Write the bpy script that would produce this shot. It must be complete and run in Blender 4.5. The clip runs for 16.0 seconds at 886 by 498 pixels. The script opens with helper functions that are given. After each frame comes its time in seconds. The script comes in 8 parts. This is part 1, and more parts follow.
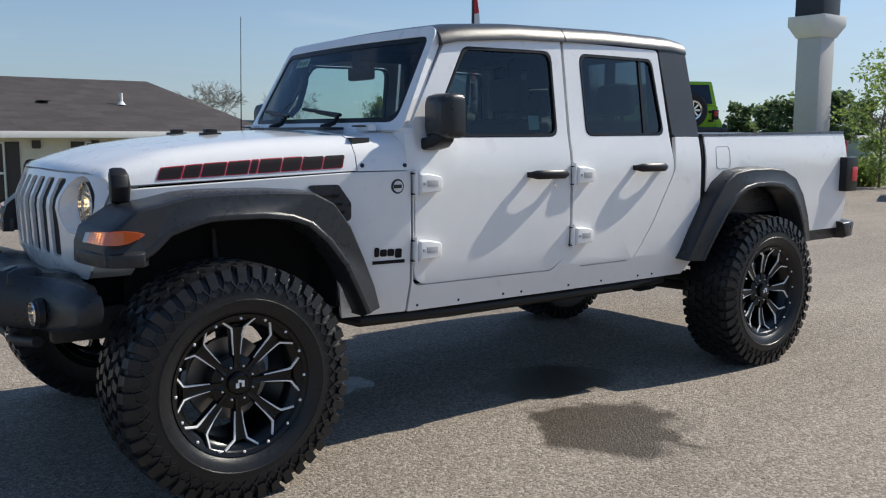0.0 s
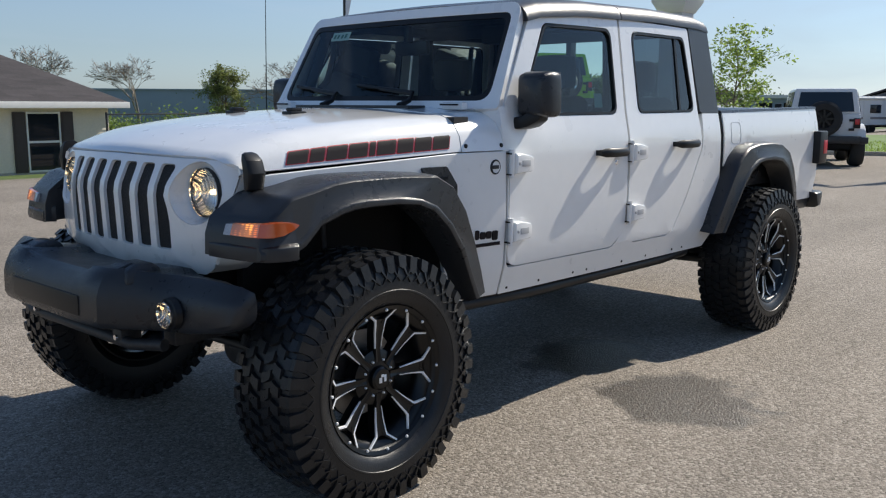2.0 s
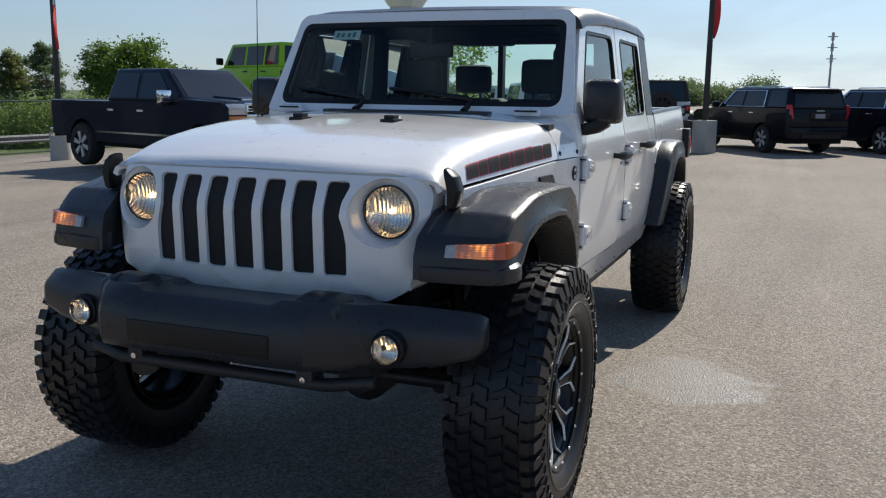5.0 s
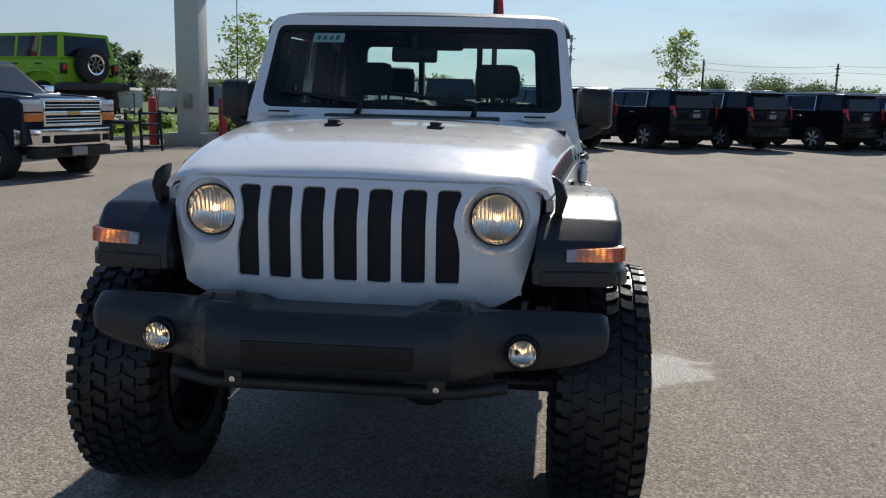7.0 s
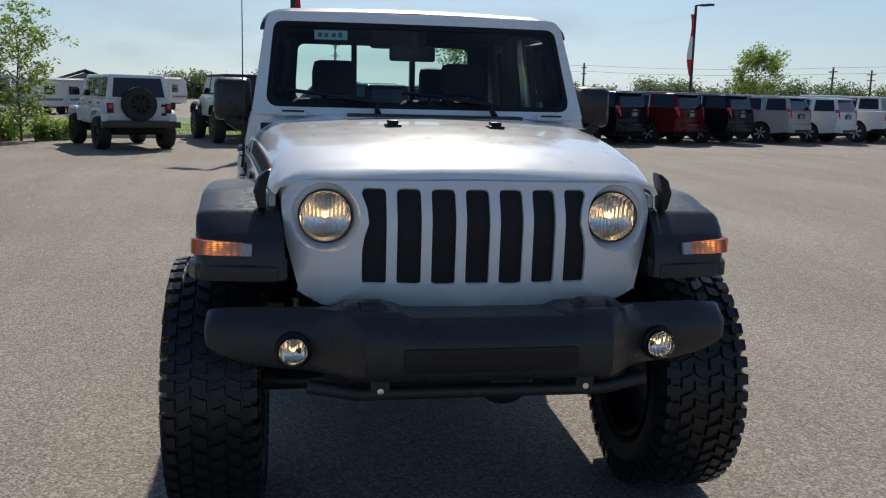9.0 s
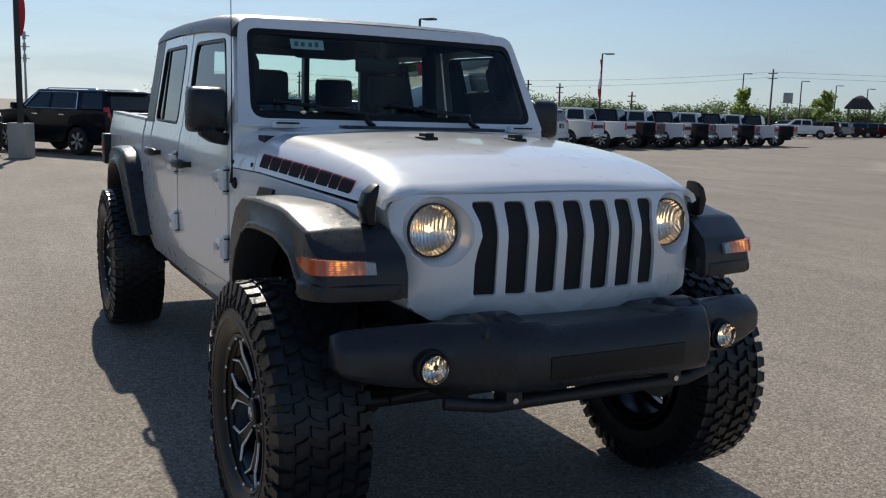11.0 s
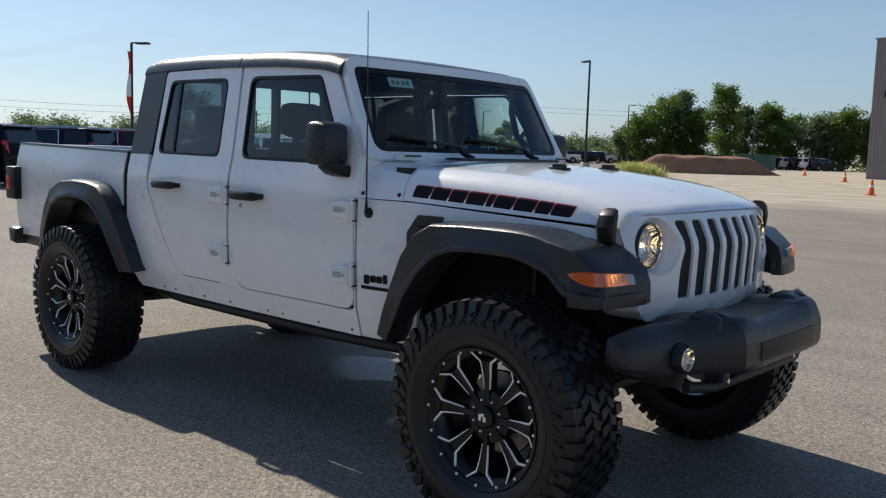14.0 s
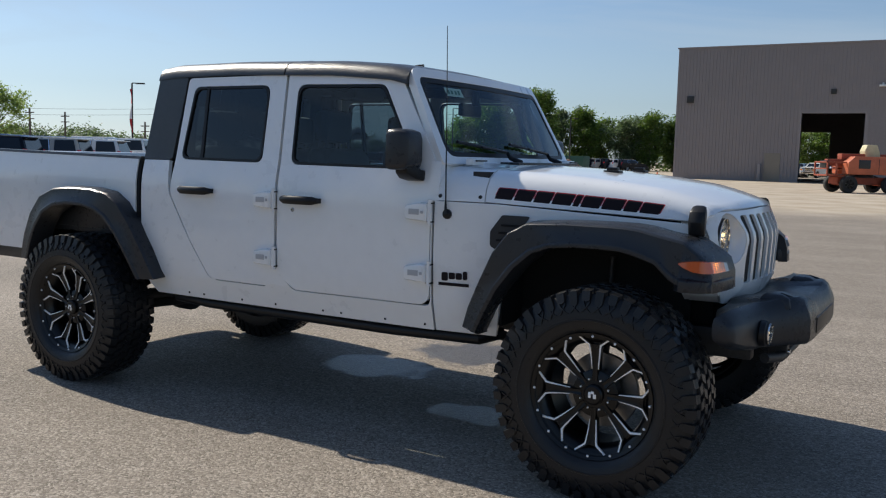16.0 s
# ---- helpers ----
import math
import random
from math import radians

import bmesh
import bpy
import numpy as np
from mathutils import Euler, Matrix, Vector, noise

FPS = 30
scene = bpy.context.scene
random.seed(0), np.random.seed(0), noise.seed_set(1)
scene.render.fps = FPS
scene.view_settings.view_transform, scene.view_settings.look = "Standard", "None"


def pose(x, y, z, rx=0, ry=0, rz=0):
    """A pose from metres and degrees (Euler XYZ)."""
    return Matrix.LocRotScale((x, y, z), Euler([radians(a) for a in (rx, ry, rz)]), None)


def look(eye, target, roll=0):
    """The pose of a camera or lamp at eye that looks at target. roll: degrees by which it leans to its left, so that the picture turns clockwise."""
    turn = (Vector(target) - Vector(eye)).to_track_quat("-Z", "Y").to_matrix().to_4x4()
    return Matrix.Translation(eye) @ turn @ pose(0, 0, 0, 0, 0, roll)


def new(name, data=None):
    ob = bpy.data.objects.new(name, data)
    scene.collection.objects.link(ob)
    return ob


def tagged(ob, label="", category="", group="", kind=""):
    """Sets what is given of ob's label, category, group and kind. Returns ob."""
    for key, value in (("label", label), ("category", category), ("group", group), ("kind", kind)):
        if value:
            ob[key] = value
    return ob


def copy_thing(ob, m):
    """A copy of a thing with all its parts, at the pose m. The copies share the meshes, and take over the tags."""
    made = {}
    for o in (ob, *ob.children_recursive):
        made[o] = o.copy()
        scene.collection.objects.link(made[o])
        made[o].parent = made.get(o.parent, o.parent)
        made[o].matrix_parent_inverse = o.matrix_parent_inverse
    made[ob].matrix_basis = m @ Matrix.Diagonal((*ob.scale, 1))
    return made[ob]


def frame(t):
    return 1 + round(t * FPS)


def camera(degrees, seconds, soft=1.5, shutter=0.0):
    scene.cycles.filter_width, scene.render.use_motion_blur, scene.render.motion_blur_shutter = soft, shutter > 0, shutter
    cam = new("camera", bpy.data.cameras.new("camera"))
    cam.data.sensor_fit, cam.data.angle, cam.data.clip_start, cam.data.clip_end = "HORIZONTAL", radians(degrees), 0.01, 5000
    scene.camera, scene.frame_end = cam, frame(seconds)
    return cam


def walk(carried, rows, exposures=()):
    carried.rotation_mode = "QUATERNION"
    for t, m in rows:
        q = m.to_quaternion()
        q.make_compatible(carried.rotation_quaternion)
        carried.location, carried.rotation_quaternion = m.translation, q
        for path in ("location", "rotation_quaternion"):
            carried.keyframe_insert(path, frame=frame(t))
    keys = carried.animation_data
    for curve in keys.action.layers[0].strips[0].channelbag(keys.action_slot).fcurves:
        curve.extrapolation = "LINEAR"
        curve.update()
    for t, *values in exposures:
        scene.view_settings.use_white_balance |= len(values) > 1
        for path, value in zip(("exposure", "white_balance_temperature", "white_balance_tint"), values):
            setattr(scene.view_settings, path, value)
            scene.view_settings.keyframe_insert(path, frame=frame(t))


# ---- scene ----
cam = camera(53.1, 16.0, soft=1.2)
# seconds, eye, heading (left from +y), pitch, roll
PATH = [
    (0, 1.384, 4.095, 1.414, 142.80, -7.35, 0.16),
    (0.5, 1.579, 3.871, 1.424, 140.10, -7.83, 0.17),
    (1, 1.796, 3.671, 1.445, 136.88, -8.31, 0.36),
    (1.5, 2.030, 3.475, 1.463, 134.44, -8.59, 0.30),
    (2, 2.166, 3.252, 1.454, 132.31, -9.28, 0.21),
    (2.5, 2.286, 2.999, 1.477, 129.03, -9.51, 0.29),
    (3, 2.454, 2.741, 1.483, 125.43, -9.52, 0.41),
    (3.5, 2.618, 2.496, 1.503, 122.16, -9.58, 0.26),
    (6, 3.160, 1.173, 1.523, 103.90, -9.94, 1.24),
    (6.5, 3.218, 0.894, 1.523, 99.89, -9.90, 1.30),
    (7, 3.338, 0.614, 1.549, 95.85, -9.94, 1.31),
    (7.5, 3.368, 0.364, 1.530, 92.90, -9.99, 1.17),
    (8, 3.351, 0.072, 1.542, 89.18, -9.99, 1.29),
    (8.5, 3.318, -0.242, 1.529, 85.15, -9.88, 1.31),
    (9, 3.308, -0.580, 1.537, 80.58, -9.82, 1.43),
    (11.5, 2.796, -2.113, 1.503, 58.08, -8.04, 1.90),
    (12, 2.660, -2.437, 1.482, 54.45, -7.24, 1.91),
    (12.5, 2.555, -2.739, 1.483, 50.72, -7.01, 1.85),
    (13, 2.408, -2.993, 1.465, 47.75, -6.86, 1.76),
    (13.5, 2.248, -3.249, 1.462, 44.85, -6.65, 1.76),
    (14, 2.110, -3.568, 1.487, 42.18, -6.41, 1.76),
    (14.5, 1.955, -3.794, 1.470, 39.54, -6.30, 1.66),
    (15, 1.733, -4.028, 1.458, 36.62, -6.14, 1.64),
    (15.5, 1.534, -4.306, 1.450, 33.55, -6.01, 1.61),
    (16, 1.337, -4.541, 1.467, 30.60, -5.93, 1.52),
]


def aim(t, x, y, z, yaw, pitch, roll):
    a, b = radians(yaw), radians(pitch)
    target = (x - math.sin(a) * math.cos(b), y + math.cos(a) * math.cos(b), z + math.sin(b))
    return t, look((x, y, z), target, roll)


walk(cam, [aim(*row) for row in PATH], exposures=[(0, 0.28, 6080, 8), (3.5, 0.24, 6080, 8), (6, 0.06, 6100, 8), (9, -0.06, 6150, 8), (12.5, 0.03, 6180, 8), (14, 0.13, 6180, 8), (16, 0.17, 6180, 8)])

# ---- world and sun ----
SUN_AZ, SUN_EL = 169.5, 41.0  # degrees: azimuth from +x towards +y, height
world = bpy.data.worlds.new("sky")
world.use_nodes = True
scene.world = world
wn, wl = world.node_tree.nodes, world.node_tree.links
sky = wn.new("ShaderNodeTexSky")
sky.sky_type = "NISHITA"
sky.sun_disc = False
sky.sun_elevation = radians(SUN_EL)
sky.sun_rotation = radians(90 - SUN_AZ)
sky.altitude = 200
sky.air_density, sky.dust_density, sky.ozone_density = 1.0, 0.45, 2.6
# thin high cloud
tc = wn.new("ShaderNodeTexCoord")
mp = wn.new("ShaderNodeMapping")
mp.inputs["Scale"].default_value = (1.2, 2.2, 9.0)
cn = wn.new("ShaderNodeTexNoise")
cn.inputs["Scale"].default_value, cn.inputs["Detail"].default_value, cn.inputs["Distortion"].default_value = 1.6, 7.0, 0.6
cr = wn.new("ShaderNodeValToRGB")
cr.color_ramp.elements[0].position, cr.color_ramp.elements[1].position = 0.49, 0.74
cr.color_ramp.elements[0].color, cr.color_ramp.elements[1].color = (0, 0, 0, 1), (0.55, 0.55, 0.55, 1)
cm = wn.new("ShaderNodeMix")
cm.data_type = "RGBA"
cm.inputs[7].default_value = (6.2, 6.5, 6.8, 1)
wl.new(tc.outputs["Generated"], mp.inputs[0])
wl.new(mp.outputs[0], cn.inputs["Vector"])
wl.new(cn.outputs[0], cr.inputs[0])
wl.new(cr.outputs[0], cm.inputs[0])
wl.new(sky.outputs[0], cm.inputs[6])
hz = wn.new("ShaderNodeMix")
hz.data_type, hz.blend_type = "RGBA", "MULTIPLY"
hz.inputs[0].default_value = 1.0
hz.inputs[7].default_value = (0.87, 0.97, 1.07, 1)
# pale haze low over the horizon
el = wn.new("ShaderNodeSeparateXYZ")
wl.new(tc.outputs["Generated"], el.inputs[0])
hr = wn.new("ShaderNodeValToRGB")
hr.color_ramp.interpolation = "EASE"
hr.color_ramp.elements[0].position, hr.color_ramp.elements[1].position = 0.0, 0.34
hr.color_ramp.elements[0].color, hr.color_ramp.elements[1].color = (0.85, 0.85, 0.85, 1), (0, 0, 0, 1)
hm = wn.new("ShaderNodeMix")
hm.data_type = "RGBA"
pale = wn.new("ShaderNodeHueSaturation")
pale.inputs["Saturation"].default_value, pale.inputs["Value"].default_value = 0.38, 0.85
wl.new(cm.outputs[2], pale.inputs["Color"])
wl.new(pale.outputs[0], hm.inputs[7])
wl.new(el.outputs[2], hr.inputs[0])
wl.new(hr.outputs[0], hm.inputs[0])
wl.new(cm.outputs[2], hm.inputs[6])
wl.new(hm.outputs[2], hz.inputs[6])
wl.new(hz.outputs[2], wn["Background"].inputs[0])
wn["Background"].inputs[1].default_value = 0.086

sun = new("sun", bpy.data.lights.new("sun", "SUN"))
sun.data.energy, sun.data.angle, sun.data.color = 4.8, radians(0.55), (1.0, 0.89, 0.74)
se, sa = radians(SUN_EL), radians(SUN_AZ)
sun.matrix_world = look((30 * math.cos(se) * math.cos(sa), 30 * math.cos(se) * math.sin(sa), 30 * math.sin(se)), (0, 0, 0))


# ---- materials ----
def material(name, color, rough=0.5, metal=0.0, vary=0.0, scale=4.0, bump=0.0, grain=150.0, coat=0.0, rvary=0.0,
             emit=None, power=0.0, island=0.0, space="Object"):
    m = bpy.data.materials.new(name)
    m.use_nodes = True
    n, l = m.node_tree.nodes, m.node_tree.links
    b = n["Principled BSDF"]
    b.inputs["Base Color"].default_value = (*color, 1)
    b.inputs["Roughness"].default_value, b.inputs["Metallic"].default_value = rough, metal
    b.inputs["Coat Weight"].default_value, b.inputs["Coat Roughness"].default_value = coat, 0.04
    co = n.new("ShaderNodeTexCoord")
    if vary or rvary:
        t1 = n.new("ShaderNodeTexNoise")
        t1.inputs["Scale"].default_value, t1.inputs["Detail"].default_value = scale, 6
        l.new(co.outputs[space], t1.inputs["Vector"])
        t2 = n.new("ShaderNodeTexNoise")
        t2.inputs["Scale"].default_value, t2.inputs["Detail"].default_value = scale * 11, 3
        l.new(co.outputs[space], t2.inputs["Vector"])
        ad = n.new("ShaderNodeMath")
        l.new(t1.outputs[0], ad.inputs[0])
        l.new(t2.outputs[0], ad.inputs[1])
        if vary:
            mr = n.new("ShaderNodeMapRange")
            mr.inputs[1].default_value, mr.inputs[2].default_value = 0.6, 1.4
            mr.inputs[3].default_value, mr.inputs[4].default_value = 1 - vary, 1 + vary
            l.new(ad.outputs[0], mr.inputs[0])
            mx = n.new("ShaderNodeMix")
            mx.data_type, mx.blend_type = "RGBA", "MULTIPLY"
            mx.inputs[0].default_value = 1
            mx.inputs[6].default_value = (*color, 1)
            l.new(mr.outputs[0], mx.inputs[7])
            last = mx
            if island:
                ge = n.new("ShaderNodeNewGeometry")
                m2 = n.new("ShaderNodeMapRange")
                m2.inputs[3].default_value, m2.inputs[4].default_value = 1 - island, 1 + island
                l.new(ge.outputs["Random Per Island"], m2.inputs[0])
                my = n.new("ShaderNodeMix")
                my.data_type, my.blend_type = "RGBA", "MULTIPLY"
                my.inputs[0].default_value = 1
                l.new(mx.outputs[2], my.inputs[6])
                l.new(m2.outputs[0], my.inputs[7])
                last = my
            l.new(last.outputs[2], b.inputs["Base Color"])
        if rvary:
            rr = n.new("ShaderNodeMapRange")
            rr.inputs[1].default_value, rr.inputs[2].default_value = 0.6, 1.4
            rr.inputs[3].default_value, rr.inputs[4].default_value = max(0.02, rough - rvary), rough + rvary
            l.new(ad.outputs[0], rr.inputs[0])
            l.new(rr.outputs[0], b.inputs["Roughness"])
    if bump:
        t3 = n.new("ShaderNodeTexNoise")
        t3.inputs["Scale"].default_value, t3.inputs["Detail"].default_value = grain, 3
        l.new(co.outputs[space], t3.inputs["Vector"])
        bp = n.new("ShaderNodeBump")
        bp.inputs["Strength"].default_value, bp.inputs["Distance"].default_value = bump, 0.004
        l.new(t3.outputs[0], bp.inputs["Height"])
        l.new(bp.outputs[0], b.inputs["Normal"])
    if emit:
        b.inputs["Emission Color"].default_value, b.inputs["Emission Strength"].default_value = (*emit, 1), power
    return m


def foliage(name, color, vary=0.25, scale=0.8, island=0.4):
    """Leaves: a third of the light goes through them."""
    m = material(name, color, 0.55, vary=vary, scale=scale, island=island)
    n, l = m.node_tree.nodes, m.node_tree.links
    b = n["Principled BSDF"]
    tr = n.new("ShaderNodeBsdfTranslucent")
    src = b.inputs["Base Color"].links[0].from_socket
    hs = n.new("ShaderNodeHueSaturation")
    hs.inputs["Value"].default_value, hs.inputs["Saturation"].default_value = 1.7, 1.1
    l.new(src, hs.inputs["Color"])
    l.new(hs.outputs[0], tr.inputs[0])
    mx = n.new("ShaderNodeMixShader")
    mx.inputs[0].default_value = 0.42
    l.new(b.outputs[0], mx.inputs[1])
    l.new(tr.outputs[0], mx.inputs[2])
    l.new(mx.outputs[0], n["Material Output"].inputs[0])
    return m


def glass(name, tint, ior=1.45, rough=0.0, base=0.0):
    """A thin pane: tinted see-through, with gloss by Fresnel."""
    m = bpy.data.materials.new(name)
    m.use_nodes = True
    n, l = m.node_tree.nodes, m.node_tree.links
    n.remove(n["Principled BSDF"])
    tr = n.new("ShaderNodeBsdfTransparent")
    tr.inputs[0].default_value = (*tint, 1)
    gl = n.new("ShaderNodeBsdfGlossy")
    gl.inputs["Roughness"].default_value = rough
    gl.inputs[0].default_value = (0.95, 0.98, 1.0, 1)
    fr = n.new("ShaderNodeFresnel")
    fr.inputs[0].default_value = ior
    mx = n.new("ShaderNodeMixShader")
    l.new(fr.outputs[0], mx.inputs[0])
    l.new(tr.outputs[0], mx.inputs[1])
    l.new(gl.outputs[0], mx.inputs[2])
    l.new(mx.outputs[0], n["Material Output"].inputs[0])
    return m


WHITE = material("white_paint", (0.85, 0.85, 0.845), 0.30, vary=0.025, scale=1.3, coat=1.0, rvary=0.05)
WHITE.node_tree.nodes["Principled BSDF"].inputs["Coat Roughness"].default_value = 0.08
PLASTIC = material("black_plastic", (0.024, 0.0255, 0.029), 0.31, vary=0.15, scale=3, bump=0.22, grain=420, rvary=0.08)
PLASTIC.node_tree.nodes["Principled BSDF"].inputs["Specular IOR Level"].default_value = 0.42
TRIM = material("black_trim", (0.012, 0.012, 0.013), 0.38, vary=0.1)
TRIM.node_tree.nodes["Principled BSDF"].inputs["Specular IOR Level"].default_value = 0.3
HARDTOP = material("hardtop", (0.030, 0.031, 0.033), 0.34, vary=0.12, scale=2, bump=0.25, grain=500)
HARDTOP.node_tree.nodes["Principled BSDF"].inputs["Specular IOR Level"].default_value = 0.6
RUBBER = material("tyre_rubber", (0.014, 0.0145, 0.016), 0.36, vary=0.25, scale=5, bump=0.3, grain=160, rvary=0.12)
RUBBER.node_tree.nodes["Principled BSDF"].inputs["Specular IOR Level"].default_value = 0.36
RIM = material("rim_black", (0.005, 0.005, 0.0055), 0.28, vary=0.1)
RIM.node_tree.nodes["Principled BSDF"].inputs["Specular IOR Level"].default_value = 0.35
MILLED = material("milled_aluminium", (0.95, 0.95, 0.95), 0.45, 0.2)
CHROME = material("chrome", (0.85, 0.85, 0.86), 0.10, 1.0)
STEEL = material("dark_steel", (0.05, 0.05, 0.052), 0.55, 0.6, vary=0.3, scale=6)
INSIDE = material("interior_dark", (0.022, 0.023, 0.026), 0.75, vary=0.2, scale=6, bump=0.2, grain=200)
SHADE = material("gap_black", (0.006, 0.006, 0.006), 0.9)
GLASS = glass("windshield_glass", (0.84, 0.95, 0.92))
FRONTGLASS = glass("front_door_glass", (0.66, 0.79, 0.79), 1.5)
TINTED = glass("tinted_glass", (0.10, 0.13, 0.16), 1.55)
LENS = glass("clear_lens", (0.92, 0.94, 0.95), 1.5)
AMBER = material("amber_lens", (0.30, 0.045, 0.006), 0.18, coat=0.8, emit=(1.0, 0.2, 0.02), power=0.06)
MARKER = material("marker_clear", (0.42, 0.41, 0.41), 0.15, coat=0.9, vary=0.35, scale=40)


def lit_amber():
    """Pale reflector with a small amber lamp under rows of flat ribs."""
    m = material("lit_amber", (0.38, 0.22, 0.13), 0.2, 0.3, coat=0.6)
    n, l = m.node_tree.nodes, m.node_tree.links
    b = n["Principled BSDF"]
    co = n.new("ShaderNodeTexCoord")
    vo = n.new("ShaderNodeTexVoronoi")
    vo.inputs["Scale"].default_value, vo.inputs["Randomness"].default_value = 110, 0.15
    mp = n.new("ShaderNodeMapping")
    mp.inputs["Scale"].default_value = (0.4, 0.42, 1.35)
    l.new(co.outputs["Object"], mp.inputs[0])
    l.new(mp.outputs[0], vo.inputs["Vector"])
    pos = n.new("ShaderNodeSeparateXYZ")
    l.new(co.outputs["Object"], pos.inputs[0])
    ab = n.new("ShaderNodeMath")
    ab.operation = "ABSOLUTE"
    l.new(pos.outputs[1], ab.inputs[0])
    mid = n.new("ShaderNodeValToRGB")
    for e, (p, c) in zip(mid.color_ramp.elements, ((0.745, (0.02, 0.003, 0.0, 1)), (0.882, (0.25, 0.03, 0.0, 1)))):
        e.position, e.color = p, c
    for p, c in ((0.79, (0.42, 0.075, 0.006, 1)), (0.842, (1.6, 0.50, 0.06, 1)), (0.862, (0.70, 0.12, 0.008, 1))):
        mid.color_ramp.elements.new(p).color = c
    l.new(ab.outputs[0], mid.inputs[0])
    bead = n.new("ShaderNodeValToRGB")
    for e, (p, c) in zip(bead.color_ramp.elements, ((0.15, (1, 1, 1, 1)), (0.5, (0.16, 0.14, 0.12, 1)))):
        e.position, e.color = p, c
    l.new(vo.outputs["Distance"], bead.inputs[0])
    mx = n.new("ShaderNodeMix")
    mx.data_type, mx.blend_type = "RGBA", "MULTIPLY"
    mx.inputs[0].default_value = 1
    l.new(mid.outputs[0], mx.inputs[6])
    l.new(bead.outputs[0], mx.inputs[7])
    l.new(mx.outputs[2], b.inputs["Emission Color"])
    b.inputs["Emission Strength"].default_value = 1.25
    bp = n.new("ShaderNodeBump")
    bp.inputs["Strength"].default_value, bp.inputs["Distance"].default_value = 0.6, 0.002
    l.new(vo.outputs["Distance"], bp.inputs["Height"])
    l.new(bp.outputs[0], b.inputs["Normal"])
    return m


LITAMBER = lit_amber()
REDLENS = material("red_lens", (0.60, 0.02, 0.03), 0.35, coat=0.3)
DECAL = material("decal_black", (0.010, 0.006, 0.009), 0.6)
DECAL.node_tree.nodes["Principled BSDF"].inputs["Specular IOR Level"].default_value = 0.2
DECALRED = material("decal_red", (0.42, 0.012, 0.03), 0.4)


# ---- mesh helpers ----
def part(name, bm, mat, parent=None, label="", sharp=38.0):
    me = bpy.data.meshes.new(name)
    bm.normal_update()
    bm.to_mesh(me)
    bm.free()
    me.materials.append(mat)
    me.shade_smooth()
    me.set_sharp_from_angle(angle=radians(sharp))
    ob = new(name, me)
    if parent:
        ob.parent = parent
    if label:
        ob["label"] = label
    return ob


def soften(bm, width, angle=30.0, seg=2):
    es = [e for e in bm.edges if len(e.link_faces) == 2 and e.calc_face_angle(0) > radians(angle)]
    if es and width:
        bmesh.ops.bevel(bm, geom=es, offset=width, segments=seg, profile=0.6, affect="EDGES", clamp_overlap=True)
    return bm


def box(bm, lo, hi, m=None):
    """A box from lo to hi, in bm."""
    r = bmesh.ops.create_cube(bm, size=1.0)["verts"]
    c, s = [(a + b) / 2 for a, b in zip(lo, hi)], [b - a for a, b in zip(lo, hi)]
    for v in r:
        v.co = Vector((v.co.x * s[0] + c[0], v.co.y * s[1] + c[1], v.co.z * s[2] + c[2]))
        if m is not None:
            v.co = m @ v.co
    return r


def boxes(items, bevel=0.0):
    bm = bmesh.new()
    for lo, hi in items:
        box(bm, lo, hi)
    return soften(bm, bevel)


def loft(rings, closed=True, caps=True, loop=False):
    """Quads between rings of equal length; closed: each ring is a loop; loop: last ring joins the first."""
    bm = bmesh.new()
    vs = [[bm.verts.new(p) for p in ring] for ring in rings]
    pairs = list(zip(vs, vs[1:])) + ([(vs[-1], vs[0])] if loop else [])
    for a, b in pairs:
        n = len(a)
        for i in range(n if closed else n - 1):
            j = (i + 1) % n
            bm.faces.new((a[i], a[j], b[j], b[i]))
    if caps and closed and not loop:
        bm.faces.new(vs[0][::-1])
        bm.faces.new(vs[-1])
    bmesh.ops.recalc_face_normals(bm, faces=bm.faces)
    return bm


def tube(points, radius, seg=10):
    """A round bar along points; radius may be a list."""
    pts = [Vector(p) for p in points]
    rings = []
    for i, p in enumerate(pts):
        d = (pts[min(i + 1, len(pts) - 1)] - pts[max(i - 1, 0)]).normalized()
        u = d.orthogonal().normalized() if i == 0 else (u - d * u.dot(d)).normalized()
        w = d.cross(u)
        r = radius[i] if isinstance(radius, (list, tuple)) else radius
        rings.append([p + (u * math.cos(a) + w * math.sin(a)) * r for a in (2 * math.pi * k / seg for k in range(seg))])
    return loft(rings)


def join(*bms):
    """All given bmeshes in the first."""
    tmp = []
    for b in bms[1:]:
        me = bpy.data.meshes.new("tmp")
        b.to_mesh(me)
        b.free()
        bms[0].from_mesh(me)
        tmp.append(me)
    for me in tmp:
        bpy.data.meshes.remove(me)
    return bms[0]


def lathe(profile, seg, axis="y", centre=(0, 0, 0)):
    """Turns (radius, along) points about an axis."""
    rings = []
    for k in range(seg):
        a = 2 * math.pi * k / seg
        ring = []
        for r, h in profile:
            c, s = r * math.cos(a), r * math.sin(a)
            p = (c, h, s) if axis == "y" else (c, s, h) if axis == "z" else (h, c, s)
            ring.append((p[0] + centre[0], p[1] + centre[1], p[2] + centre[2]))
        rings.append(ring)
    return loft(rings, closed=False, caps=False, loop=True)


